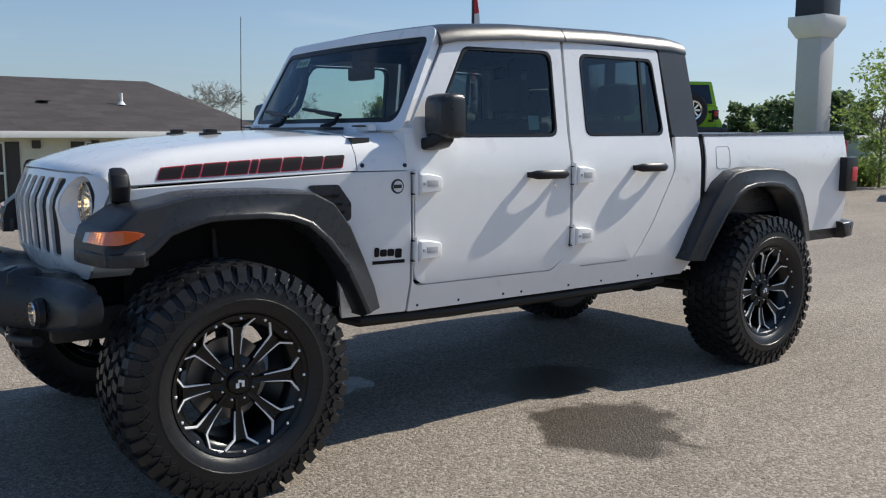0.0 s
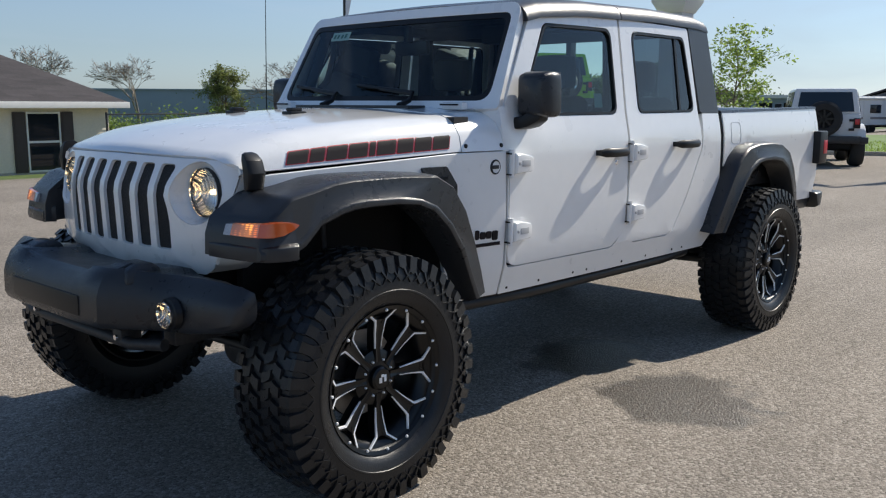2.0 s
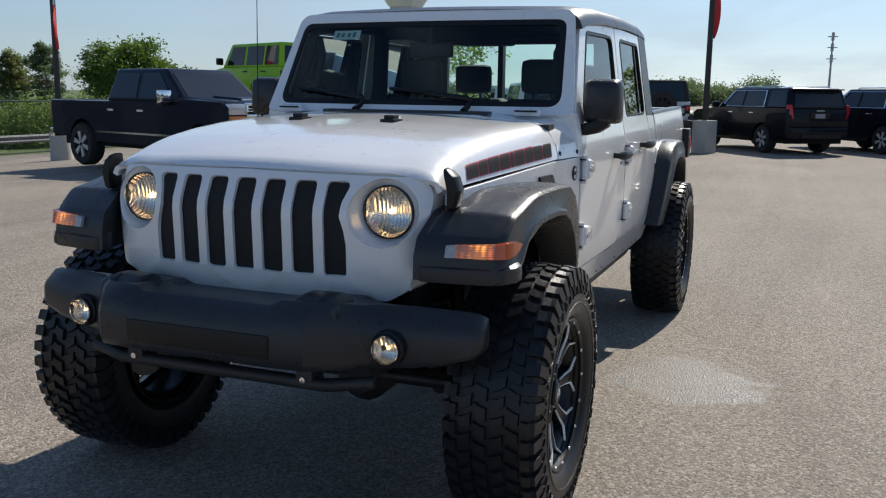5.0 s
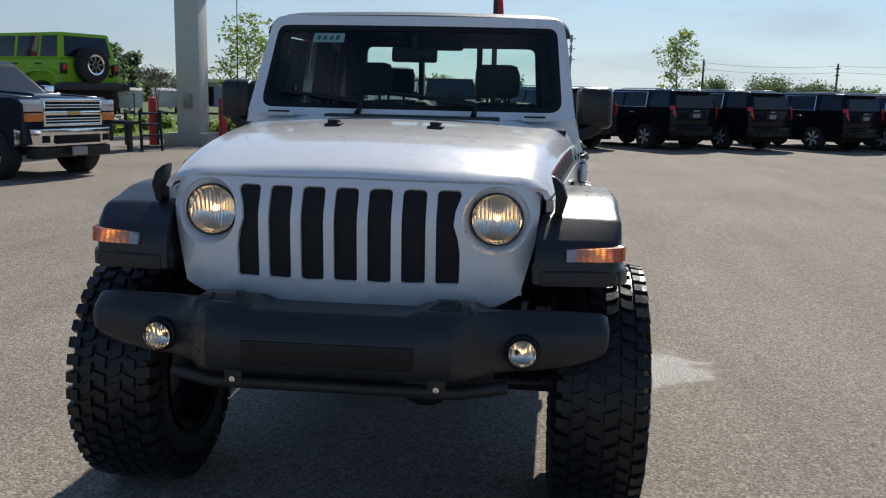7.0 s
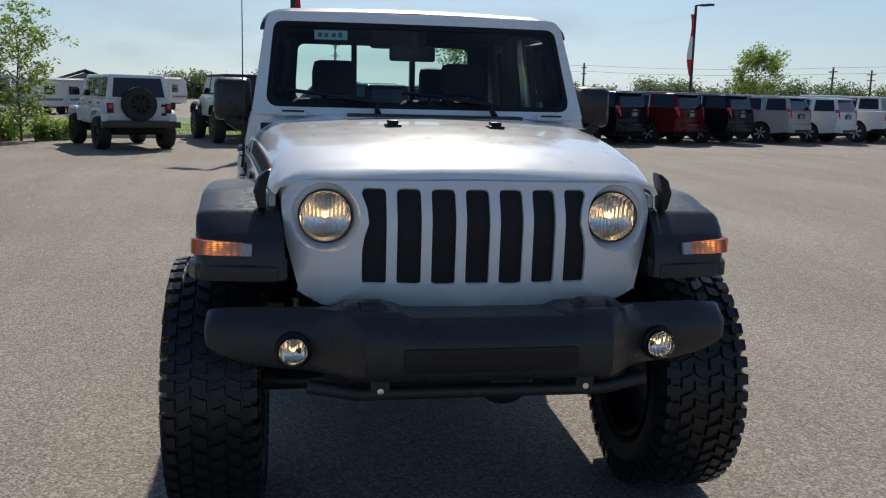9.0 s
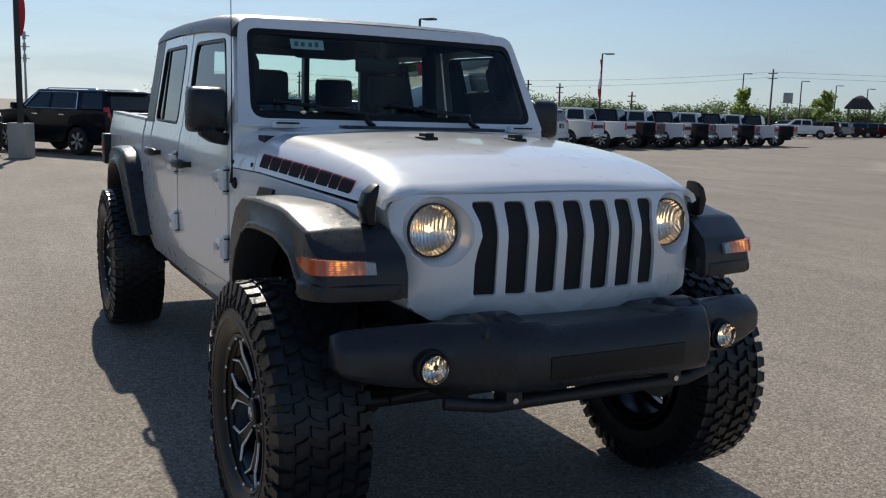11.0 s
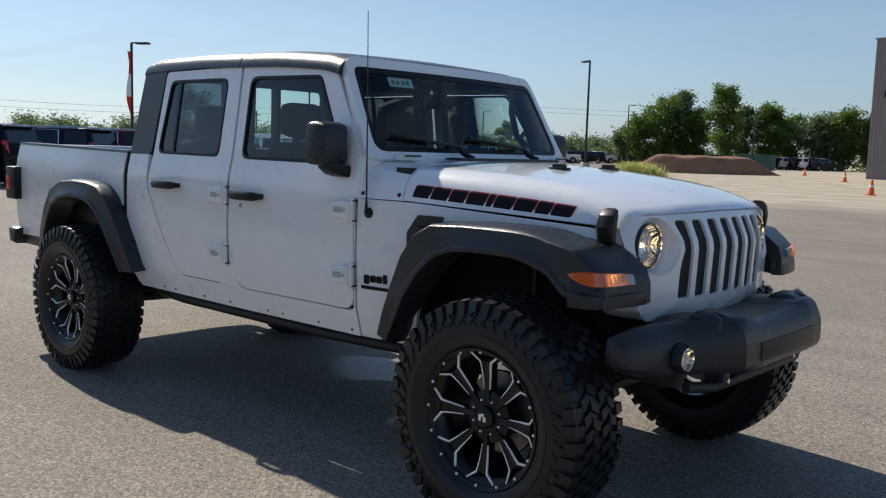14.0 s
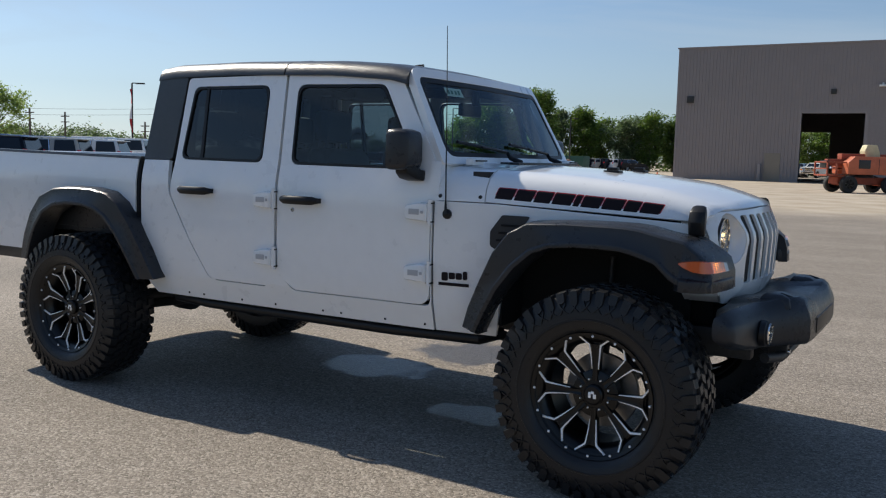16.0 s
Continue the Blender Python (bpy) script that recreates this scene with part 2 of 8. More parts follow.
def rounded(points, seg=5):
    """2D polygon (u, v, radius) with its corners rounded."""
    out, n = [], len(points)
    for i, (u, v, r) in enumerate(points):
        p, a, b = Vector((u, v)), Vector(points[i - 1][:2]), Vector(points[(i + 1) % n][:2])
        if r <= 0:
            out.append((u, v))
            continue
        da, db = (a - p).normalized(), (b - p).normalized()
        ang = math.acos(max(-1, min(1, da.dot(db))))
        if ang > 3.1:
            out.append((u, v))
            continue
        d = min(r / math.tan(ang / 2), (a - p).length * 0.49, (b - p).length * 0.49)
        p0, p1 = p + da * d, p + db * d
        for k in range(seg + 1):
            t = k / seg
            q = (1 - t) ** 2 * p0 + 2 * t * (1 - t) * p + t * t * p1
            out.append((q.x, q.y))
    return out


def sheet(outline, holes, cuts_u, cuts_v, place):
    """A curved panel: a flat outline with holes in (u, v), cut by lines, laid onto place(u, v)."""
    bm = bmesh.new()
    for ring in [outline, *holes]:
        vs = [bm.verts.new((u, v, 0)) for u, v in ring]
        for a, b in zip(vs, vs[1:] + vs[:1]):
            bm.edges.new((a, b))
    bmesh.ops.triangle_fill(bm, use_beauty=True, use_dissolve=False, edges=bm.edges[:])
    for axis, cuts in ((0, cuts_u), (1, cuts_v)):
        for c in cuts:
            co, no = Vector((0, 0, 0)), Vector((0, 0, 0))
            co[axis], no[axis] = c, 1
            bmesh.ops.bisect_plane(bm, geom=bm.verts[:] + bm.edges[:] + bm.faces[:], dist=1e-5, plane_co=co, plane_no=no)
    for v in bm.verts:
        v.co = Vector(place(v.co.x, v.co.y))
    return bm


def thicken(bm, thick, outward):
    """Gives an open sheet a back face; outward: a rough outward direction."""
    bm.normal_update()
    tot = Vector((0, 0, 0))
    for f in bm.faces:
        tot += f.normal * f.calc_area()
    if tot.dot(Vector(outward)) < 0:
        bmesh.ops.reverse_faces(bm, faces=bm.faces[:])
    bm.normal_update()
    geom = bm.faces[:]
    base = {v: (v.co.copy(), v.normal.copy()) for v in bm.verts}
    ret = bmesh.ops.duplicate(bm, geom=bm.verts[:] + bm.edges[:] + geom)
    vmap = ret["vert_map"]
    back = [f for f in ret["geom"] if isinstance(f, bmesh.types.BMFace)]
    edges = [e for e in bm.edges if len(e.link_faces) == 1 and e.verts[0] in base and e.verts[1] in base]
    for v, (co, no) in base.items():
        vmap[v].co = co - no * thick
    for e in edges:
        a, b = e.verts
        try:
            bm.faces.new((a, b, vmap[b], vmap[a]))
        except ValueError:
            pass
    bmesh.ops.reverse_faces(bm, faces=back)
    bmesh.ops.recalc_face_normals(bm, faces=bm.faces)
    return bm


def face_out(bm, way):
    """Turns all faces of an open sheet to look along way."""
    bm.normal_update()
    bad = [f for f in bm.faces if f.normal.dot(Vector(way)) < 0]
    bmesh.ops.reverse_faces(bm, faces=bad)
    return bm


def lerp(x, xs, ys):
    return float(np.interp(x, xs, ys))


def smooth(a, b, x):
    t = max(0.0, min(1.0, (x - a) / (b - a)))
    return t * t * (3 - 2 * t)


# ---- ground ----
def ground_z(x, y):
    """The lot is level round the truck and falls away past y = -8."""
    z = -0.85 * smooth(-8, -27, y) - 1.2 * smooth(-27, -80, y)
    return z


def asphalt():
    m = bpy.data.materials.new("asphalt")
    m.use_nodes = True
    n, l = m.node_tree.nodes, m.node_tree.links
    b = n["Principled BSDF"]
    co = n.new("ShaderNodeTexCoord")

    def ramp(src, stops):
        r = n.new("ShaderNodeValToRGB")
        while len(r.color_ramp.elements) < len(stops):
            r.color_ramp.elements.new(0.5)
        for e, (p, c) in zip(r.color_ramp.elements, stops):
            e.position, e.color = p, (*c, 1) if isinstance(c, tuple) else (c, c, c, 1)
        l.new(src, r.inputs[0])
        return r.outputs[0]

    def noise_tex(scale, detail=4.0, vec=None, dist=0.0):
        t = n.new("ShaderNodeTexNoise")
        t.inputs["Scale"].default_value, t.inputs["Detail"].default_value, t.inputs["Distortion"].default_value = scale, detail, dist
        l.new(vec or co.outputs["Object"], t.inputs["Vector"])
        return t.outputs[0]

    def mix(f, a, c, blend="MIX"):
        x = n.new("ShaderNodeMix")
        x.data_type, x.blend_type = "RGBA", blend
        for src, k in ((f, 0), (a, 6), (c, 7)):
            if isinstance(src, (int, float)):
                x.inputs[k].default_value = src if k == 0 else (src, src, src, 1)
            elif isinstance(src, tuple):
                x.inputs[k].default_value = (*src, 1)
            else:
                l.new(src, x.inputs[k])
        return x.outputs[2]

    def calc(op, a, c=0.0):
        x = n.new("ShaderNodeMath")
        x.operation = op
        for k, src in enumerate((a, c)):
            if isinstance(src, (int, float)):
                x.inputs[k].default_value = src
            else:
                l.new(src, x.inputs[k])
        return x.outputs[0]

    # stones of the wearing course
    v1 = n.new("ShaderNodeTexVoronoi")
    v1.inputs["Scale"].default_value = 88
    l.new(co.outputs["Object"], v1.inputs["Vector"])
    v2 = n.new("ShaderNodeTexVoronoi")
    v2.inputs["Scale"].default_value = 260
    l.new(co.outputs["Object"], v2.inputs["Vector"])
    sep = n.new("ShaderNodeSeparateColor")
    l.new(v1.outputs["Color"], sep.inputs[0])
    stone = ramp(sep.outputs[0], [(0.0, (0.086, 0.071, 0.055)), (0.35, (0.217, 0.185, 0.151)), (0.7, (0.298, 0.255, 0.210)), (1.0, (0.507, 0.450, 0.383))])
    sep2 = n.new("ShaderNodeSeparateColor")
    l.new(v2.outputs["Color"], sep2.inputs[0])
    fine = ramp(sep2.outputs[0], [(0.0, (0.101, 0.085, 0.068)), (1.0, (0.380, 0.330, 0.271))])
    col = mix(0.4, stone, fine)
    big = ramp(noise_tex(0.35, 5), [(0.3, 0.86), (0.7, 1.1)])
    col = mix(1.0, col, big, "MULTIPLY")
    streak = n.new("ShaderNodeMapping")
    streak.inputs["Scale"].default_value = (0.15, 1.6, 1.0)
    streak.inputs["Rotation"].default_value = (0, 0, radians(12))
    l.new(co.outputs["Object"], streak.inputs[0])
    col = mix(1.0, col, ramp(noise_tex(0.8, 6, streak.outputs[0], 1.0), [(0.35, 0.9), (0.65, 1.06)]), "MULTIPLY")
    # hairline cracks
    vc = n.new("ShaderNodeTexVoronoi")
    vc.feature = "DISTANCE_TO_EDGE"
    vc.inputs["Scale"].default_value = 0.16
    wob = n.new("ShaderNodeVectorMath")
    wob.operation = "ADD"
    wn2 = n.new("ShaderNodeTexNoise")
    wn2.inputs["Scale"].default_value, wn2.inputs["Detail"].default_value = 0.9, 5
    l.new(co.outputs["Object"], wn2.inputs["Vector"])
    l.new(co.outputs["Object"], wob.inputs[0])
    l.new(wn2.outputs[1], wob.inputs[1])
    l.new(wob.outputs[0], vc.inputs["Vector"])
    crack = ramp(vc.outputs["Distance"], [(0.0, 0.90), (0.0025, 1.0)])
    col = mix(1.0, col, crack, "MULTIPLY")
    # dirt yard beyond the lot's edge
    pos = n.new("ShaderNodeSeparateXYZ")
    l.new(co.outputs["Object"], pos.inputs[0])
    west = calc("MAXIMUM", calc("SUBTRACT", -17.0, pos.outputs[0]), 0.0)
    edge = calc("SUBTRACT", calc("ADD", pos.outputs[1], calc("MULTIPLY", noise_tex(0.16, 6), 10.0)), calc("MULTIPLY", west, 1.67))
    dirt_f = ramp(calc("MULTIPLY", edge, 0.01), [(0.285, 0.0), (0.325, 1.0)])
    dirt = ramp(noise_tex(0.5, 8), [(0.3, (0.36, 0.29, 0.21)), (0.7, (0.52, 0.45, 0.35))])
    col = mix(dirt_f, col, dirt)
    # grass far to the low side, behind the fence
    low = calc("ADD", pos.outputs[1], calc("MULTIPLY", noise_tex(0.4, 4), 1.2))
    grass_f = ramp(calc("MULTIPLY", low, -0.01), [(0.228, 0.0), (0.232, 1.0)])
    turf = ramp(noise_tex(2.5, 6), [(0.3, (0.05, 0.09, 0.02)), (0.7, (0.13, 0.17, 0.05))])
    col = mix(grass_f, col, turf)
    # water that ran off the truck: damp patches
    wet = None
    for cx, cy, rx, ry in ((-1.80, 1.24, 0.52, 0.46), (-2.15, 0.48, 0.50, 0.34), (-1.05, -0.16, 0.34, 0.2)):
        dx = calc("MULTIPLY", calc("SUBTRACT", pos.outputs[0], cx), 1 / rx)
        dy = calc("MULTIPLY", calc("SUBTRACT", pos.outputs[1], cy), 1 / ry)
        d = calc("SQRT", calc("ADD", calc("MULTIPLY", dx, dx), calc("MULTIPLY", dy, dy)))
        d = calc("ADD", d, calc("MULTIPLY", calc("SUBTRACT", noise_tex(3.2, 6, None, 0.4), 0.5), 1.5))
        f = ramp(d, [(0.72, 1.0), (0.90, 0.0)])
        wet = f if wet is None else calc("MAXIMUM", wet, f)
    col = mix(wet, col, mix(1.0, col, (0.27, 0.245, 0.215), "MULTIPLY"))
    l.new(col, b.inputs["Base Color"])
    rough = n.new("ShaderNodeMapRange")
    rough.inputs[3].default_value, rough.inputs[4].default_value = 0.85, 0.42
    l.new(wet, rough.inputs[0])
    l.new(rough.outputs[0], b.inputs["Roughness"])
    hb = calc("ADD", calc("MULTIPLY", v1.outputs["Distance"], 0.7), calc("MULTIPLY", v2.outputs["Distance"], 0.3))
    bp = n.new("ShaderNodeBump")
    bp.invert = True
    bp.inputs["Strength"].default_value, bp.inputs["Distance"].default_value = 0.8, 0.006
    l.new(hb, bp.inputs["Height"])
    l.new(bp.outputs[0], b.inputs["Normal"])
    sp = n.new("ShaderNodeMapRange")
    sp.inputs[3].default_value, sp.inputs[4].default_value = 0.35, 0.6
    l.new(wet, sp.inputs[0])
    l.new(sp.outputs[0], b.inputs["Specular IOR Level"])
    return m


def grow(lo, hi, step, far, factor):
    out = list(np.arange(lo, hi + 1e-6, step))
    s = step
    while out[-1] < far:
        s *= factor
        out.append(out[-1] + s)
    s = step
    while out[0] > -far:
        s *= factor
        out.insert(0, out[0] - s)
    return out


gx, gy = grow(-40, 40, 4.0, 2500, 1.5), grow(-40, 40, 2.0, 2500, 1.45)
bm = bmesh.new()
rows = [[bm.verts.new((x, y, ground_z(x, y))) for x in gx] for y in gy]
for a, b in zip(rows, rows[1:]):
    for i in range(len(gx) - 1):
        bm.faces.new((a[i], a[i + 1], b[i + 1], b[i]))
tagged(part("ground", bm, asphalt()), "sunlit tan-grey asphalt lot with damp patches, running out to bare dirt", "ground", kind="structure")


# ---- the white pickup: front axle at x = 0, forward is +x, left is +y ----
truck = tagged(new("pickup_truck"), "lifted white crew-cab pickup with black flares and mud tyres", "pickup truck")
# grey of seams and hinge bolts, and of the hinge recesses' painted shade
SEAM = material("seam_recess_grey", (0.45, 0.45, 0.46), 0.4)


def side_y(x, z):
    base = lerp(x, [-4.7, -3.0, -1.9, -0.95, -0.6, 0.2, 0.5], [0.835, 0.85, 0.845, 0.825, 0.785, 0.695, 0.65])
    return base + lerp(z, [0.55, 0.62, 0.74, 0.95, 1.18, 1.27, 1.33, 1.41, 1.90, 2.0],
                       [-0.06, -0.045, -0.012, 0.0, 0.0, -0.003, -0.012, -0.03, -0.10, -0.115])


ZCUTS = (0.66, 0.74, 0.84, 0.95, 1.07, 1.18, 1.27, 1.33, 1.41, 1.57, 1.74)


def flank(name, outline, s, mat=WHITE, holes=(), thick=0.025, lift=0.0, label="", parent=truck):
    """A body panel on one flank (s = 1 left, -1 right), outlined in (x, z)."""
    bm = sheet(outline, holes, np.arange(-4.6, 0.6, 0.2), ZCUTS, lambda x, z: (x, s * (side_y(x, z) + lift), z))
    thicken(bm, thick, (0, s, 0))
    ob = part(name, bm, mat, parent, label, sharp=30)
    bv = ob.modifiers.new("edge", "BEVEL")
    bv.width, bv.segments, bv.limit_method, bv.angle_limit = 0.004, 2, "ANGLE", radians(55)
    return ob


CAB = [(-0.930, 0.60, 0), (-2.89, 0.60, 0.02), (-2.985, 0.70, 0.03), (-2.980, 1.405, 0.01), (-2.768, 1.405, 0), (-2.748, 1.215, 0.06),
       (-2.565, 0.92, 0.1), (-2.432, 0.735, 0.05), (-2.36, 0.722, 0), (-2.02, 0.722, 0.05), (-1.936, 0.745, 0.06), (-1.93, 0.84, 0), (-1.905, 0.84, 0),
       (-1.90, 0.80, 0.08), (-1.80, 0.718, 0.06), (-1.02, 0.722, 0.06), (-0.935, 0.722, 0.07), (-0.935, 1.25, 0), (-0.930, 1.25, 0)]
DOOR_F = [(-0.941, 0.728, 0.075), (-0.941, 1.455, 0.02), (-1.195, 1.888, 0.03), (-1.909, 1.893, 0.012), (-1.909, 0.80, 0.09), (-1.79, 0.724, 0.07)]
WIN_F = [(-1.075, 1.40, 0.05), (-1.075, 1.475, 0.05), (-1.275, 1.83, 0.06), (-1.84, 1.838, 0.055), (-1.84, 1.405, 0.05)]
DOOR_R = [(-1.929, 0.728, 0.07), (-1.929, 1.893, 0.012), (-2.668, 1.888, 0.03), (-2.737, 1.215, 0.08), (-2.559, 0.925, 0.12), (-2.422, 0.728, 0.07)]
WIN_R = [(-2.045, 1.408, 0.05), (-2.035, 1.838, 0.055), (-2.615, 1.838, 0.05), (-2.675, 1.413, 0.045)]


def inset(pts, d):
    """The polygon's points moved towards its middle by about d."""
    cx, cz = sum(p[0] for p in pts) / len(pts), sum(p[1] for p in pts) / len(pts)
    out = []
    for u, v, r in pts:
        k = Vector((cx - u, cz - v))
        out.append((u + math.copysign(min(d, abs(k.x)), k.x), v + math.copysign(min(d, abs(k.y)), k.y), r))
    return out


def window(pts, s, name, parent, mat):
    """Black rubber surround, tinted pane."""
    ring = sheet(rounded(inset(pts, -0.004)), [rounded(inset(pts, 0.015))], np.arange(-2.7, -1, 0.2), ZCUTS, lambda x, z: (x, s * (side_y(x, z) + 0.003), z))
    part("window_seal", thicken(ring, 0.03, (0, s, 0)), TRIM, parent, "black rubber window seal")
    pane = sheet(rounded(inset(pts, 0.012)), [], np.arange(-2.7, -1, 0.2), ZCUTS, lambda x, z: (x, s * (side_y(x, z) - 0.008), z))
    part(name, face_out(pane, (0, s, 0)), mat, parent, "tinted glass pane")


for s in (1, -1):
    flank("cab_side", rounded(CAB), s, label="white cab side and rocker panel")
    for name, door, win, hx in (("front_door", DOOR_F, WIN_F, (-1.61, -1.86)), ("rear_door", DOOR_R, WIN_R, (-2.385, -2.635))):
        d = flank(name, rounded(door, 6), s, holes=[rounded(win)], thick=0.03)
        window(win, s, "window_pane", d, FRONTGLASS if name == "front_door" else TINTED)
        if name == "rear_door":
            bm = bmesh.new()
            box(bm, (-2.522, -0.012, 1.405), (-2.502, 0.006, 1.84))
            for v in bm.verts:
                v.co.y = s * (side_y(v.co.x, v.co.z) - 0.008 + v.co.y)
            bmesh.ops.recalc_face_normals(bm, faces=bm.faces)
            part("window_divider", bm, TRIM, d)
        # handle: a bar on two feet over a dished recess
        zc = 1.218 if name == "front_door" else 1.238
        y0 = side_y(hx[0], zc)
        ring = []
        for k in range(9):
            u = k / 8
            x = hx[0] + (hx[1] - hx[0]) * u
            bow = 0.030 + 0.028 * math.sin(math.pi * u) ** 0.5
            w = 0.023 if 0 < k < 8 else 0.014
            y1 = side_y(x, zc) - 0.005 + bow
            ring.append([(x, s * (y1 + 0.016 * math.cos(a)), zc + w * math.sin(a)) for a in (2 * math.pi * j / 10 for j in range(10))])
        h = loft(ring)
        feet = bmesh.new()
        for x in (hx[0] - 0.015, hx[1] + 0.015):
            y1 = side_y(x, zc)
            box(feet, (x - 0.014, s * (y1 - 0.02) if s > 0 else s * (y1 + 0.032), zc - 0.013), (x + 0.014, s * (y1 + 0.032) if s > 0 else s * (y1 - 0.02), zc + 0.013))
        part("door_handle", join(h, feet), TRIM, d, "black door handle")
        # hinges: cast brackets with a bolt each
        for zh in (0.891, 1.195) if name == "front_door" else (0.893, 1.209):
            xf = door[0][0] + 0.012
            ys = side_y(xf - 0.06, zh)
            prof = [(xf - 0.014, -0.046), (xf - 0.014, 0.044), (xf - 0.06, 0.046), (xf - 0.135, 0.032), (xf - 0.145, 0.020), (xf - 0.145, -0.026), (xf - 0.135, -0.040)]
            rings = []
            for yo, k in ((-0.004, 1.0), (0.026, 0.97), (0.034, 0.88)):
                mx = sum(p[0] for p in prof) / len(prof)
                rings.append([(mx + (x - mx) * k, s * (ys + yo), zh + z * k) for x, z in prof])
            hb = soften(loft(rings), 0.003)
            part("hinge", hb, WHITE, d, "white painted cast hinge")
            kb = tube([(xf - 0.004, s * (ys + 0.014), zh - 0.062), (xf - 0.004, s * (ys + 0.014), zh + 0.062)], 0.013)
            part("hinge_pin", kb, WHITE, d)
            for z0 in (-0.050, 0.042):
                part("hinge_gap", boxes([((xf - 0.016, min(s * (ys - 0.01), s * (ys + 0.022)), zh + z0), (xf + 0.010, max(s * (ys - 0.01), s * (ys + 0.022)), zh + z0 + 0.006))]), SHADE, d)
            part("hinge_bolt", boxes([((xf - 0.046, min(s * (ys + 0.033), s * (ys + 0.038)), zh - 0.007), (xf - 0.032, max(s * (ys + 0.033), s * (ys + 0.038)), zh + 0.007))], 0.002), SEAM, d)
            # the recess is a raised plate with its shade in the grey
            pb = boxes([((xf - 0.115, min(s * (ys + 0.0335), s * (ys + 0.036)), zh - 0.014), (xf - 0.055, max(s * (ys + 0.0335), s * (ys + 0.036)), zh + 0.014))], 0.001)
            part("hinge_recess_shade", pb, SEAM, d)
        # inner trim
        zt = 1.385
        bm = bmesh.new()
        xs = (door[0][0] - 0.03, (-1.88 if name == "front_door" else -2.60))
        box(bm, (min(xs), s * 0.73 if s > 0 else s * 0.79, 0.80), (max(xs), s * 0.79 if s > 0 else s * 0.73, zt))
        part("door_trim", soften(bm, 0.01), INSIDE, d, "dark interior door trim")
    lock = lathe([(0.0, 0.004), (0.010, 0.004), (0.013, 0.0), (0.013, -0.01)], 14, "y", (0, 0, 0))
    for v in lock.verts:
        v.co = Vector((-1.80 + v.co.x, s * (side_y(-1.8, 1.162) + v.co.y), 1.162 + v.co.z))
    part("door_lock", lock, CHROME, truck)
    # front fender side with the wheel opening, and the cowl side above it
    fen = [(-0.920, 0.60, 0), (-0.920, 1.252, 0), (-0.60, 1.250, 0), (0.25, 1.207, 0), (0.31, 1.20, 0), (0.31, 1.10, 0), (0.2, 1.12, 0), (-0.3, 1.10, 0.05), (-0.46, 1.0, 0.1), (-0.56, 0.80, 0.05), (-0.60, 0.60, 0)]
    flank("front_fender", rounded(fen), s, label="white front fender side")
    # bed side
    bed = [(-3.034, 1.408, 0.008), (-3.034, 0.93, 0.02), (-3.12, 1.00, 0.02), (-3.26, 1.11, 0.05), (-3.5, 1.15, 0.1), (-3.74, 1.11, 0.05), (-3.9, 0.95, 0.03), (-3.985, 0.775, 0.01), (-4.60, 0.775, 0.03), (-4.645, 0.95, 0.05), (-4.635, 1.432, 0.03)]
    b = flank("bed_side", rounded(bed), s, thick=0.05, label="white cargo bed side")
    if s > 0:
        fo = rounded([(-3.13, 1.215, 0.03), (-3.13, 1.35, 0.03), (-3.27, 1.352, 0.03), (-3.27, 1.215, 0.03)])
        fi = rounded([(-3.134, 1.219, 0.028), (-3.134, 1.346, 0.028), (-3.266, 1.348, 0.028), (-3.266, 1.219, 0.028)])
        seam = sheet(fo, [fi], (-3.2,), (1.27, 1.33), lambda x, z: (x, side_y(x, z) + 0.0015, z))
        part("fuel_door_seam", thicken(seam, 0.004, (0, 1, 0)), SEAM, b, "fuel filler door outline")
    rail = []
    for x in (-3.02, -3.6, -4.2, -4.63):
        zt = lerp(x, [-4.63, -3.02], [1.434, 1.41])
        yb = side_y(x, 1.40)
        rail.append([(x, s * (yb + 0.0), zt - 0.004), (x, s * (yb - 0.006), zt + 0.012), (x, s * (yb - 0.075), zt + 0.012), (x, s * (yb - 0.085), zt - 0.05), (x, s * (yb - 0.07), zt - 0.05), (x, s * (yb - 0.05), zt - 0.004)])
    part("bed_rail_cap", loft(rail), PLASTIC, truck, "black bed rail cap")
    low = flank("rear_lower_trim", [(-4.02, 0.70), (-4.56, 0.70), (-4.60, 0.772), (-3.985, 0.772)], s, PLASTIC, lift=-0.01, label="black lower corner trim")
    # black strip and block added as the shade of the cab-bed gap
    flank("gap_shade_strip", [(-3.034, 0.80), (-3.034, 1.404), (-3.006, 1.404), (-3.006, 0.80)], s, SHADE, lift=-0.008, label="black strip put in as shade between cab and bed")
    part("gap_shade_block", boxes([((-3.034, min(s * 0.70, s * 0.79), 0.75), (-2.985, max(s * 0.70, s * 0.79), 1.40))]), SHADE, truck, "black block put in as shade of the cab-bed gap")
    # pinch-weld plugs along the sill
    for x in (-0.72, -0.98, -1.22, -1.5, -1.62, -1.95, -2.2, -2.5, -2.62):
        bm = lathe([(0, 0.004), (0.006, 0.003), (0.008, -0.006)], 8, "y")
        for v in bm.verts:
            v.co = Vector((x + v.co.x, s * (side_y(x, 0.625) + v.co.y), 0.625 + v.co.z))
        part("sill_plug", bm, SHADE, truck)
    # black hardtop corner between rear door and rear window
    pil = [(-2.772, 1.408, 0), (-2.745, 1.42, 0), (-2.680, 1.892, 0.0), (-2.915, 1.90, 0.03), (-2.985, 1.408, 0.0)]
    flank("hardtop_corner", rounded(pil), s, HARDTOP, thick=0.06, label="black hardtop rear corner")
